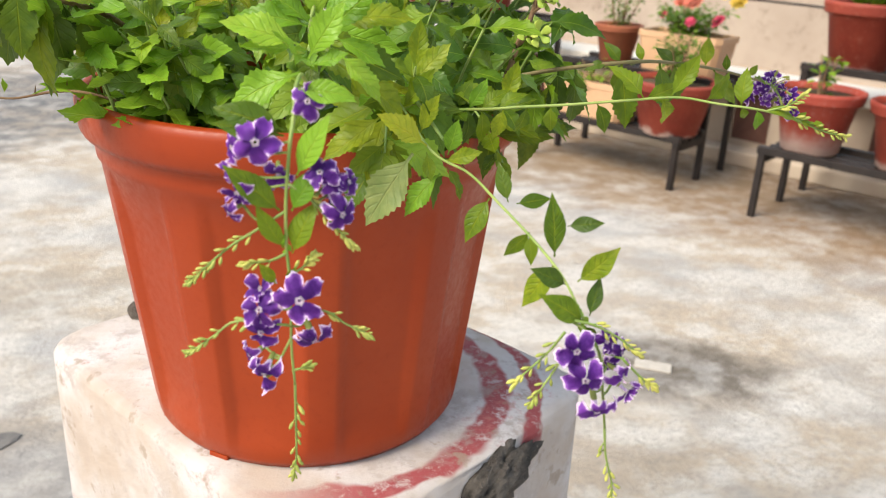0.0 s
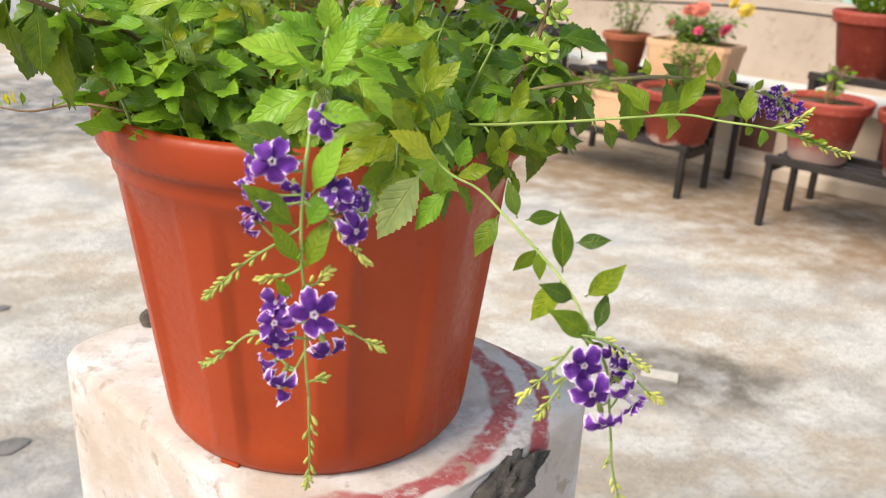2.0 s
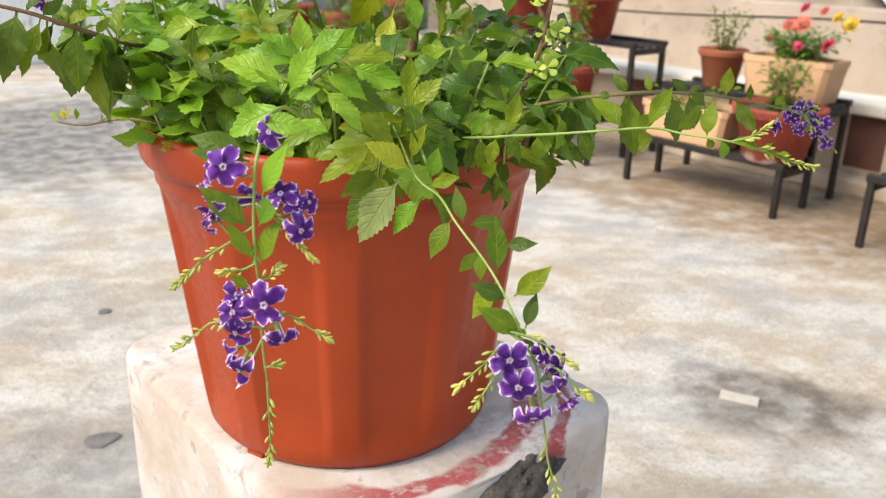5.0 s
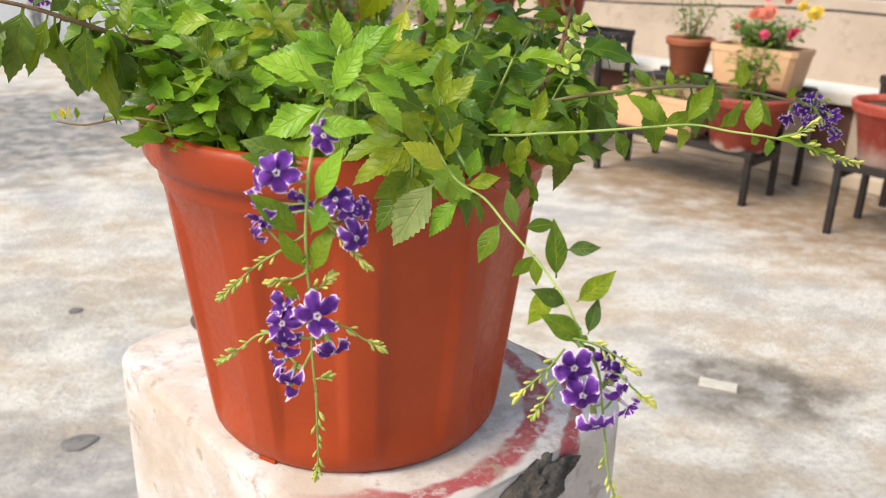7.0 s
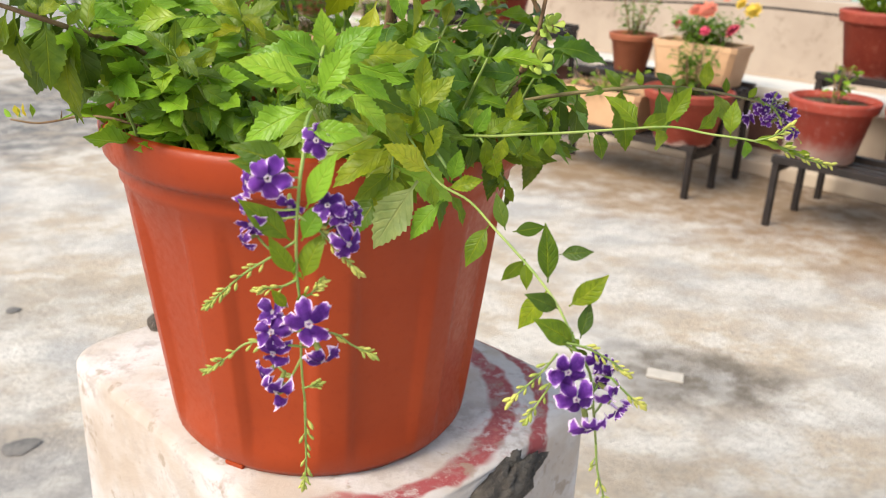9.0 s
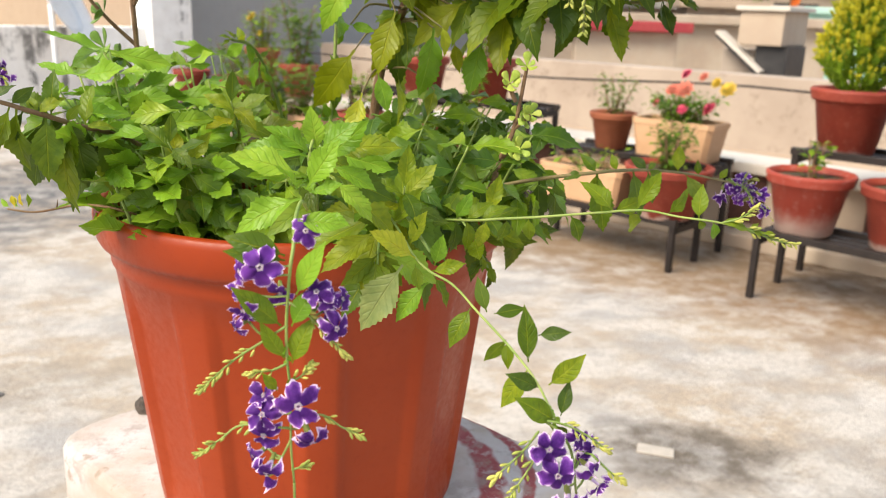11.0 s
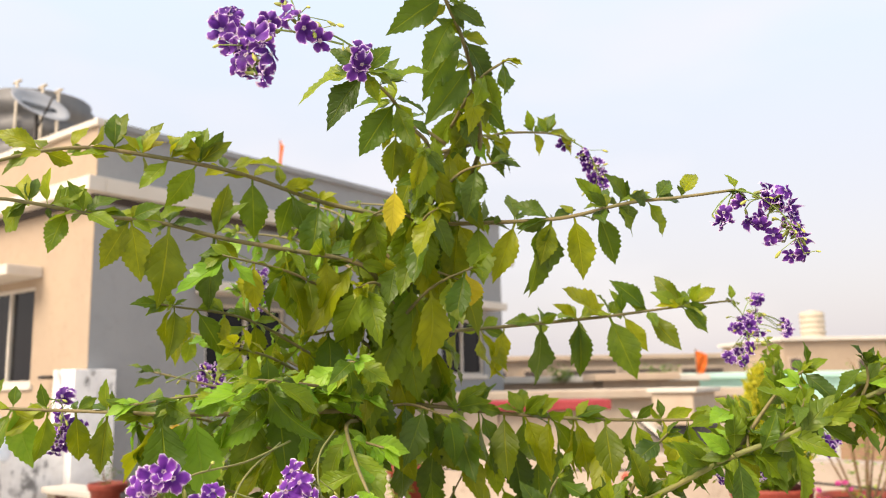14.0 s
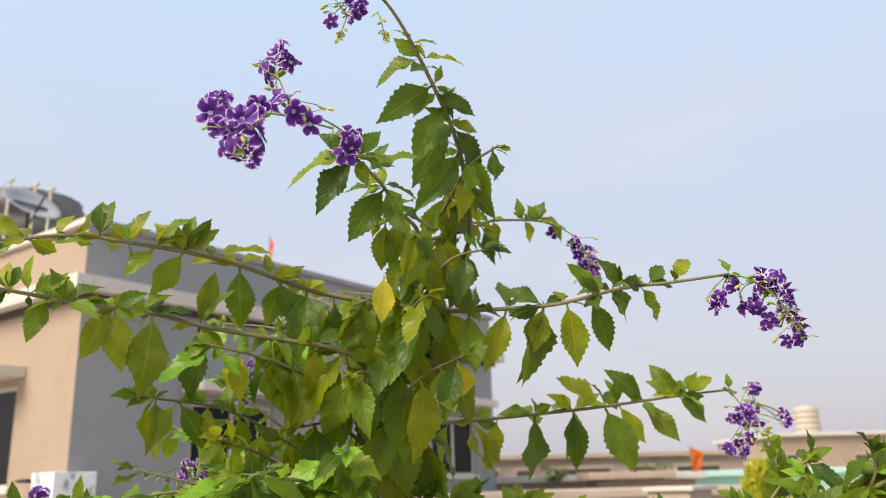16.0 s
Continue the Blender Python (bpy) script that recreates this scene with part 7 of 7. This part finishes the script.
rim_leaves = part("shoot_tip", tube(bmesh.new(), smooth_line([(0.05, -0.1, 0.89), (0.06, -0.18, 0.925), (0.075, -0.235, 0.915)], 4), 0.0014, 0.0008, 6), STEM, plant, "leafy shoot over the rim", True, local=False)
TURN = {"lime": "turning", "pale": "pale"}
for holder, rows in ((shoot, SHOOT_LEAVES), (rim_leaves, RIM_LEAVES)):
    for a, c, tint, k in rows:
        d = Vector(c) - Vector(a)
        up = Vector((0.5 * d.x / d.length, -0.75, 0.7 + 0.4 * d.z / d.length)) + rvec(0.2)
        held("leaf", LEAF_MESH[TURN[tint] if tint in TURN else tint][k], holder, aim(a, d, up, d.length * 1.1), {"lime": "yellowing leaf", "pale": "dull pale old leaf"}.get(tint, ""))
rosette((0.062, -0.215, 0.945), 12, 0.034, (("green", 4), ("olive", 2), ("dark", 1.5)), 4)
rosette((-0.075, -0.145, 0.955), 12, 0.034, (("green", 4), ("olive", 2), ("dark", 1.5)), 5)
rosette((-0.045, -0.10, 0.975), 12, 0.036, (("green", 4), ("olive", 2), ("dark", 1.5)), 6)
branch([(0.02, -0.03, 0.88), (0.018, -0.12, 0.95), (0.014, -0.2, 0.955), (0.013, -0.24, 0.952)], 0.0022, 0.0012, 0.042, 0.02, 0.35, 0.15, LOWER, taper=0.8, sprigs=False, label="bright leafy shoot at the rim", face=(0.0, -0.9, 0.55), spread=0.9, bark=STEM)
hang_m = branch([(0.013, -0.24, 0.938), (0.0135, -0.285, 0.952), (0.014, -0.323, 0.953), (0.014, -0.33, 0.946), (0.013, -0.335, 0.938), (0.012, -0.335, 0.928), (0.011, -0.335, 0.914), (0.011, -0.335, 0.899)], 0.0009, 0.0006, 0.018, 0.021, 2.0, 0.35, FRESH, taper=0.5, sprigs=False, label="hanging green flower stem", bark=STEM, end=0.0)
hanging_spray([(0.014, -0.323, 0.953), (0.014, -0.33, 0.946), (0.013, -0.335, 0.938), (0.012, -0.335, 0.928), (0.011, -0.335, 0.914), (0.011, -0.335, 0.899), (0.012, -0.335, 0.886), (0.012, -0.335, 0.872), (0.012, -0.335, 0.858), (0.013, -0.335, 0.843)], [
    ((0.019, -0.335, 0.952), 0.0058, (-0.1, -1, 0.35)),
    ((0.002, -0.341, 0.939), 0.0077, (0, -1, 0.15)),
    ((-0.007, -0.333, 0.935), 0.0052, (-0.8, -0.6, 0.2)),
    ((-0.005, -0.337, 0.92), 0.0052, (-0.5, -0.8, -0.2)),
    ((-0.009, -0.335, 0.912), 0.0044, (-0.9, -0.3, -0.5)),
    ((-0.01, -0.331, 0.926), 0.0035, (-1, -0.2, 0.2)),
    ((0.008, -0.327, 0.924), 0.0052, (0.1, -0.9, -0.3)),
    ((0.023, -0.337, 0.928), 0.0058, (-0.2, -0.8, 0.5)),
    ((0.028, -0.335, 0.924), 0.0052, (0.3, -0.9, 0.2)),
    ((0.033, -0.331, 0.923), 0.0046, (0.8, -0.6, 0.1)),
    ((0.026, -0.329, 0.917), 0.0038, (-0.4, -0.8, -0.5)),
    ((0.031, -0.338, 0.913), 0.0058, (0.4, -0.9, -0.2)),
    ((0.016, -0.345, 0.883), 0.0094, (0.05, -1, 0.08)),
    ((0.001, -0.331, 0.881), 0.0058, (-0.5, -0.6, 0.6)),
    ((0.001, -0.338, 0.876), 0.0064, (-0.4, -0.9, 0.2)),
    ((0.001, -0.337, 0.866), 0.0064, (-0.2, -0.9, -0.1)),
    ((-0.004, -0.332, 0.854), 0.0054, (-0.7, -0.6, -0.2)),
    ((0.002, -0.339, 0.85), 0.0062, (-0.3, -0.8, -0.5)),
    ((0.021, -0.338, 0.863), 0.0071, (0.4, -0.75, -0.55))],
    [[(0.011, -0.335, 0.913), (0.001, -0.335, 0.906), (-0.008, -0.335, 0.9), (-0.016, -0.335, 0.893), (-0.023, -0.335, 0.886)], [(0.011, -0.335, 0.897), (0.005, -0.335, 0.894), (-0.003, -0.335, 0.893)], [(0.012, -0.335, 0.868), (-0.007, -0.335, 0.87), (-0.016, -0.335, 0.864), (-0.025, -0.335, 0.857)], [(0.012, -0.335, 0.875), (0.025, -0.335, 0.874), (0.032, -0.335, 0.869), (0.04, -0.335, 0.865)], [(0.012, -0.335, 0.923), (0.019, -0.335, 0.918), (0.026, -0.335, 0.91), (0.034, -0.335, 0.901)], [(0.011, -0.335, 0.889), (0.016, -0.335, 0.891), (0.02, -0.335, 0.896)], [(0.013, -0.335, 0.843), (0.013, -0.335, 0.828), (0.013, -0.335, 0.812), (0.012, -0.335, 0.803)], [(0.012, -0.335, 0.863), (0.007, -0.335, 0.853), (0.003, -0.335, 0.849)], [(0.012, -0.335, 0.849), (0.018, -0.335, 0.851)]], "hanging spray of deep violet white-edged flowers")
hang_r = branch([(0.03, -0.08, 0.89), (0.05, -0.18, 0.925), (0.069, -0.24, 0.911), (0.083, -0.273, 0.91), (0.092, -0.3, 0.906), (0.105, -0.32, 0.896), (0.113, -0.335, 0.888), (0.12, -0.343, 0.875)], 0.0007, 0.0005, 0.03, 0.0135, 0.2, 0.1, (("green", 4), ("fresh", 4)), taper=0.4, end=0.42, sprigs=False, label="arching green stem over the rim", face=(0.0, -0.9, 0.55), spread=0.9, bark=STEM)
hanging_spray([(0.115, -0.343, 0.875), (0.121, -0.345, 0.871), (0.127, -0.345, 0.862), (0.13, -0.345, 0.847), (0.133, -0.345, 0.829)], [
    ((0.116, -0.353, 0.867), 0.0072, (-0.1, -1, 0.1)),
    ((0.12, -0.355, 0.856), 0.0076, (0, -1, 0)),
    ((0.127, -0.351, 0.84), 0.0069, (0.05, -0.8, -0.6)),
    ((0.13, -0.343, 0.866), 0.0052, (0.3, -0.8, 0.3)),
    ((0.138, -0.339, 0.859), 0.005, (0.7, -0.7, 0.2)),
    ((0.138, -0.343, 0.852), 0.0059, (0.6, -0.8, -0.1)),
    ((0.142, -0.339, 0.842), 0.0052, (0.7, -0.6, -0.4)),
    ((0.136, -0.335, 0.853), 0.0045, (0.3, -0.9, 0))],
    [[(0.114, -0.345, 0.876), (0.123, -0.345, 0.874), (0.133, -0.345, 0.869), (0.142, -0.345, 0.862)], [(0.136, -0.345, 0.86), (0.143, -0.345, 0.853), (0.149, -0.345, 0.848)], [(0.113, -0.345, 0.871), (0.107, -0.345, 0.862), (0.096, -0.345, 0.85)], [(0.115, -0.345, 0.864), (0.109, -0.345, 0.852), (0.103, -0.345, 0.841)], [(0.133, -0.345, 0.829), (0.135, -0.345, 0.816), (0.139, -0.345, 0.803), (0.14, -0.345, 0.792)]], "hanging spray of violet white-edged flowers")
branch([(0.06, -0.06, 0.89), (0.101, -0.17, 0.916), (0.118, -0.19, 0.922), (0.141, -0.2, 0.926), (0.168, -0.21, 0.931), (0.189, -0.224, 0.936), (0.202, -0.242, 0.937), (0.221, -0.25, 0.936), (0.246, -0.25, 0.93)], 0.0009, 0.0005, 0.024, 0.0165, 0.25, 0.3, (("fresh", 1), ("green", 7)), taper=0.6, sprigs=False, label="thin pale-stemmed side branch", bark=STEM, end=0.35, leaves=((0.24, 0.008, -0.004, 0.018), (0.25, 0.006, -0.008, -0.020), (0.31, 0.010, -0.004, 0.016), (0.32, 0.004, -0.006, -0.019), (0.38, 0.012, -0.002, 0.014), (0.38, 0.005, -0.006, -0.017), (0.44, 0.010, -0.003, 0.013), (0.46, -0.004, -0.005, -0.016), (0.50, -0.001, -0.002, -0.015), (0.54, 0.001, -0.002, -0.015), (0.63, 0.009, -0.005, -0.014), (0.70, -0.013, 0.002, 0.019), (0.70, 0.016, -0.006, 0.008), (0.75, 0.011, -0.002, 0.019), (0.74, 0.011, 0.002, -0.015), (0.81, 0.012, -0.005, 0.011), (0.87, -0.002, -0.001, 0.017), (0.87, 0.005, -0.000, -0.007), (0.91, 0.014, -0.005, 0.003), (0.90, 0.004, -0.002, -0.010), (0.97, 0.003, 0.000, 0.005)))
hanging_spray([(0.225, -0.25, 0.9355), (0.236, -0.25, 0.933), (0.246, -0.25, 0.93)], [], [[(0.230, -0.25, 0.9345), (0.240, -0.25, 0.931), (0.252, -0.25, 0.927), (0.262, -0.25, 0.925)], [(0.222, -0.25, 0.936), (0.230, -0.252, 0.939), (0.237, -0.252, 0.944)]], "budding tip of a thin side branch")
branch([(0.08, -0.03, 0.89), (0.14, -0.08, 0.92), (0.197, -0.1, 0.933), (0.246, -0.06, 0.928), (0.296, -0.02, 0.918), (0.338, 0, 0.908)], 0.0016, 0.0008, 0.034, 0.018, 0.15, 0.8, (("dark", 4), ("green", 4)), sprigs=False, end=0.3, leaves=((0.43, -0.010, -0.002, 0.012), (0.43, 0.001, 0.000, -0.021), (0.40, -0.013, -0.004, 0.000), (0.45, 0.008, -0.009, -0.040), (0.55, 0.008, -0.010, -0.032), (0.51, -0.006, -0.001, 0.010), (0.62, -0.012, 0.002, 0.010), (0.62, 0.006, -0.000, 0.007), (0.62, 0.008, 0.001, -0.025), (0.65, 0.015, -0.003, -0.006), (0.76, -0.002, 0.000, 0.021), (0.79, 0.015, -0.008, -0.021), (0.88, -0.004, -0.002, 0.011), (0.36, 0.006, -0.001, -0.039), (0.30, 0.002, 0.000, -0.031), (0.95, 0.006, -0.002, 0.010)))
flower_spray([(0.338, 0.0, 0.908), (0.357, 0.015, 0.9), (0.38, 0.02, 0.88)], [(0.330, 0.0, 0.898), (0.357, 0.02, 0.907), (0.359, 0.02, 0.892), (0.38, 0.02, 0.88), (0.369, 0.02, 0.889), (0.348, 0.01, 0.9), (0.374, 0.02, 0.894), (0.365, 0.018, 0.898)], extra=5, buds=12)
branch([(-0.08, -0.02, 0.88), (-0.11, -0.07, 0.94), (-0.132, -0.13, 0.962), (-0.149, -0.15, 0.972), (-0.17, -0.16, 0.98), (-0.21, -0.18, 0.99)], 0.002, 0.001, 0.056, 0.016, 0.25, 2.0, (("dark", 3), ("green", 4)), sprigs=False, label="leafy side branch with dark stem", taper=0.8, spread=0.5, face=(0.0, -0.9, 0.4), bark=BARK, leaves=((0.69, 0.011, -0.003, 0.012), (0.69, -0.006, -0.001, 0.011), (0.69, -0.012, -0.002, 0.006), (0.75, -0.012, -0.001, -0.032), (0.72, -0.012, -0.000, -0.022), (0.67, 0.000, -0.008, -0.031), (0.61, 0.004, -0.007, -0.024), (0.67, -0.019, 0.002, 0.018), (0.67, 0.003, -0.005, 0.026), (0.63, 0.007, -0.002, 0.010), (0.57, 0.001, 0.004, 0.027), (0.57, 0.015, -0.001, 0.006), (0.76, 0.012, 0.001, 0.010), (0.61, -0.017, -0.002, -0.008), (0.53, 0.004, -0.000, -0.022), (0.78, 0.007, -0.003, 0.011), (0.63, 0.010, -0.000, -0.018), (0.48, 0.016, 0.002, 0.008)))
flower_spray([(-0.2, -0.1, 0.985), (-0.21, -0.05, 0.99), (-0.225, -0.02, 0.985)], [(-0.222, -0.02, 0.99), (-0.23, -0.02, 0.982), (-0.217, -0.02, 0.98), (-0.226, -0.02, 0.974)], extra=4)
tw = bmesh.new()
tube(tw, smooth_line([(-0.11, -0.07, 0.89), (-0.133, -0.08, 0.9), (-0.159, -0.064, 0.897), (-0.187, -0.06, 0.891), (-0.206, -0.06, 0.893)], 5), 0.0011, 0.0007, 6)
for q in ((-0.15, -0.068, 0.9), (-0.172, -0.062, 0.895)):
    tube(tw, [Vector(q), Vector(q) + Vector((0.001, 0, 0.006))], 0.0008, 0.0001, 4)
twig = part("thorny_twig", tw, BARK, plant, "bare brown thorny twig", True, local=False)
for k in range(5):
    held("leaf", SPRIG_MESH["yellow"][0] if k % 2 else SPRIG_MESH["fresh"][0], twig, aim((-0.204 + 0.003 * k, -0.06, 0.894), Vector((-0.6 + 0.2 * k, 0.2, 0.6)) + rvec(0.4), rvec(), 0.011))


# the smooth oval leaves of the two hanging stems, from leaf foot to tip
for stem, tint, pairs in ((hang_m, ("green", "fresh", "green"), (((0.009, -0.335, 0.913), (-0.008, -0.339, 0.93)),
                    ((0.013, -0.335, 0.913), (0.021, -0.339, 0.93)),
                    ((0.01, -0.335, 0.899), (0.001, -0.339, 0.915)),
                    ((0.013, -0.335, 0.897), (0.019, -0.339, 0.917)),
                    ((0.015, -0.335, 0.926), (0.025, -0.339, 0.948)),
                    ((0.011, -0.335, 0.942), (-0.011, -0.339, 0.951)),
                    ((0.011, -0.335, 0.94), (-0.011, -0.339, 0.945)),
                    ((0.016, -0.335, 0.956), (0.034, -0.339, 0.956)),
                    ((0.007, -0.335, 0.885), (0.002, -0.339, 0.894)),
                    ((0.011, -0.335, 0.886), (0.014, -0.339, 0.892)))),
                          (hang_r, ("green", "dark", "green"), (((0.11, -0.3294, 0.8946), (0.1089, -0.3254, 0.9176)),
                    ((0.1125, -0.3340, 0.9086), (0.1236, -0.34, 0.9124)),
                    ((0.0978, -0.3090, 0.9086), (0.1126, -0.3050, 0.91)),
                    ((0.1170, -0.3396, 0.8890), (0.1296, -0.3456, 0.9028)),
                    ((0.1221, -0.3430, 0.8766), (0.1259, -0.3390, 0.8903)),
                    ((0.1201, -0.3430, 0.8742), (0.1048, -0.3490, 0.8873)),
                    ((0.1102, -0.3298, 0.8916), (0.0995, -0.3258, 0.8719)),
                    ((0.1139, -0.3360, 0.8861), (0.1012, -0.3420, 0.8944)),
                    ((0.1026, -0.3163, 0.8995), (0.0940, -0.3123, 0.8872)),
                    ((0.1027, -0.3164, 0.8986), (0.1033, -0.3224, 0.8884)),
                    ((0.0952, -0.3050, 0.9079), (0.0908, -0.3010, 0.9226)),
                    ((0.0896, -0.2927, 0.9054), (0.0786, -0.2987, 0.8890)),
                    ((0.1209, -0.3430, 0.8724), (0.1269, -0.3390, 0.8641))))):
    for k, (a, c) in enumerate(pairs):
        d = Vector(c) - Vector(a)
        held("leaf", SMOOTH_MESH[tint[k % 3]][k % 2], stem, aim(a, d, Vector((rnd(-0.5, 0.5), -0.9, 0.45)), d.length * 1.06))


# ---- dense leaves that fill the pot ----
def pot_foliage():
    g = random.Random(7)
    poses, dark, bright = [], [], []
    stems = bmesh.new()
    for k in range(140):
        a, r = g.uniform(0, 2 * math.pi), 0.14 * math.sqrt(g.uniform(0.02, 1))
        base = Vector((r * math.cos(a), r * math.sin(a), PED_TOP + 0.21))
        left = max(0.0, -base.x / 0.15)
        if abs(base.x + 0.005) < 0.055 and base.y > -0.06 and g.random() < 0.75:
            continue
        top = base + Vector((math.cos(a), math.sin(a), 0)) * g.uniform(0.01, 0.055) + Vector((0, -0.012, 0))
        top.z = PED_TOP + 0.25 + g.uniform(0.015, 0.075) + 0.055 * left
        if top.y < -0.11 and top.x < -0.03:
            top.y, top.z = -0.11 + g.uniform(-0.01, 0.01), top.z - 0.012
        line = smooth_line([base, base.lerp(top, 0.5) + Vector((0, 0, 0.012)), top], 4)
        tube(stems, line, 0.0014, 0.0007, 5)
        n = g.randint(4, 7)
        for i in range(n):
            f = 0.35 + 0.65 * i / (n - 1)
            q = line[int(f * (len(line) - 1))]
            t = g.uniform(0, math.pi)
            for s in (0, math.pi):
                out = Vector((math.cos(t + s), math.sin(t + s), g.uniform(-0.45, 0.35)))
                face = Vector((0.5 * math.cos(a), 0.3 * math.sin(a) - 0.55, 0.8)) + Vector((g.uniform(-0.6, 0.6), g.uniform(-0.5, 0.5), g.uniform(-0.3, 0.3)))
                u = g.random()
                # leaf colour carries the light: brighter to the left, shaded tones elsewhere
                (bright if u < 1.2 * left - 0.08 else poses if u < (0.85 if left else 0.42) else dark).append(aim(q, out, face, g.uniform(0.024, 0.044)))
    tagged(part("stem_tangle", stems, STEM, plant, "", True, local=False), kind="stuff")
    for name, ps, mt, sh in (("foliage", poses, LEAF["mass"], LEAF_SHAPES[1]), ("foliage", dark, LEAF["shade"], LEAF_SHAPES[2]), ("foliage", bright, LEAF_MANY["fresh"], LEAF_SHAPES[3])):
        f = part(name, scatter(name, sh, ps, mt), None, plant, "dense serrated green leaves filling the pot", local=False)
        tagged(f, kind="stuff")


pot_foliage()
# leaves that spill over the front of the rim
branch([(0.05, -0.1, 0.9), (0.055, -0.16, 0.93), (0.05, -0.2, 0.925), (0.048, -0.225, 0.905)], 0.0010, 0.0006, 0.05, 0.015, 0.3, 0.55, (("green", 4), ("fresh", 2)), sprigs=False, taper=0.9, bark=STEM)
branch([(0.07, -0.08, 0.89), (0.09, -0.12, 0.915), (0.105, -0.15, 0.905), (0.116, -0.165, 0.885)], 0.0010, 0.0006, 0.042, 0.013, 0.25, 0.6, (("green", 4), ("dark", 3)), sprigs=False, bark=STEM)
rosette((0.118, -0.145, 0.915), 12, 0.036, (("green", 4), ("dark", 3)), 8)
rosette((0.155, -0.09, 0.905), 10, 0.034, (("green", 4), ("dark", 3)), 9)


# ---- jade plants growing in the same pot ----
def jade_shape():
    vs, fs = [], []
    prof = ((0.04, 0.0), (0.08, 0.2), (0.21, 0.5), (0.29, 0.74), (0.22, 0.92), (0.04, 1.0))
    for w, y in prof:
        for k in range(8):
            a = k * math.pi / 4
            vs.append((1.1 * w * math.cos(a), y, 0.2 * w * math.sin(a) + 0.12 * y * y))
    for i in range(5):
        for k in range(8):
            fs.append((i * 8 + k, i * 8 + 8 + k, i * 8 + 8 + (k + 1) % 8, i * 8 + (k + 1) % 8))
    fs.append(tuple(range(40, 48)))
    return np.array(vs), fs, [(0.3, 0.9)] * len(vs)


JADE = {k: mesh_from("jade_leaf", *jade_shape(), LEAF[k]) for k in ("jade", "lime")}


def jade_plant(stems, tint, label, size=0.02, turn=0.0):
    base = Vector(stems[0][0])
    p = thing("jade_plant", base, label, "succulent")
    for k, pts in enumerate(stems):
        line = smooth_line(pts, 5)
        b = part("stem", tube(bmesh.new(), line, 0.0024 if k == 0 else 0.0016, 0.0012, 7), BARK, p, "", True, local=False)
        nodes = [len(line) - 1, len(line) - 5] + ([] if k else [len(line) - 9])
        for i in nodes:
            if i < 2:
                continue
            t = (line[i] - line[i - 1]).normalized() + Vector((0, -turn, 0.3 * turn)) + rvec(0.5)
            t.normalize()
            x = t.orthogonal().normalized()
            a0 = rnd(0, 3)
            for q in range(5 if i == len(line) - 1 else 4):
                a = a0 + q * 2 * math.pi / (5 if i == len(line) - 1 else 4)
                d = x * math.cos(a) + t.cross(x) * math.sin(a)
                held("leaf", JADE[tint], b, aim(line[i], d + t * rnd(0.1, 0.7), t, size * rnd(0.7, 1.15)))
    return p


jade_plant([[(-0.115, 0.04, 0.86), (-0.13, 0.025, 0.95), (-0.133, 0.02, 1.02), (-0.134, 0.025, 1.06), (-0.121, 0.02, 1.08), (-0.087, 0.0, 1.11)], [(-0.132, 0.02, 1.045), (-0.147, 0.02, 1.052), (-0.163, 0.02, 1.065), (-0.18, 0.02, 1.075)],
            [(-0.133, 0.022, 1.06), (-0.138, 0.03, 1.075), (-0.136, 0.03, 1.09)], [(-0.128, 0.03, 0.97), (-0.142, 0.022, 0.99), (-0.155, 0.015, 1.0)], [(-0.131, 0.022, 1.0), (-0.15, 0.015, 1.02), (-0.166, 0.01, 1.04)], [(-0.134, 0.022, 1.03), (-0.124, 0.012, 1.045), (-0.12, 0.008, 1.058)]], "jade", "jade succulent with brown knobbly stem and thick green leaves", 0.0150, 0.4)
jade_plant([[(0.11, -0.06, 0.86), (0.125, -0.100, 0.921), (0.131, -0.100, 0.942), (0.139, -0.100, 0.963), (0.145, -0.100, 1.002)], [(0.138, -0.100, 0.961), (0.145, -0.100, 0.967), (0.149, -0.100, 0.971)], [(0.139, -0.100, 0.979), (0.135, -0.100, 0.987), (0.134, -0.100, 0.991)], [(0.131, -0.100, 0.942), (0.137, -0.100, 0.946), (0.143, -0.100, 0.948)]],
           "lime", "small succulent with pale lime-green leaves on a dark stem", 0.0088, 2.0)
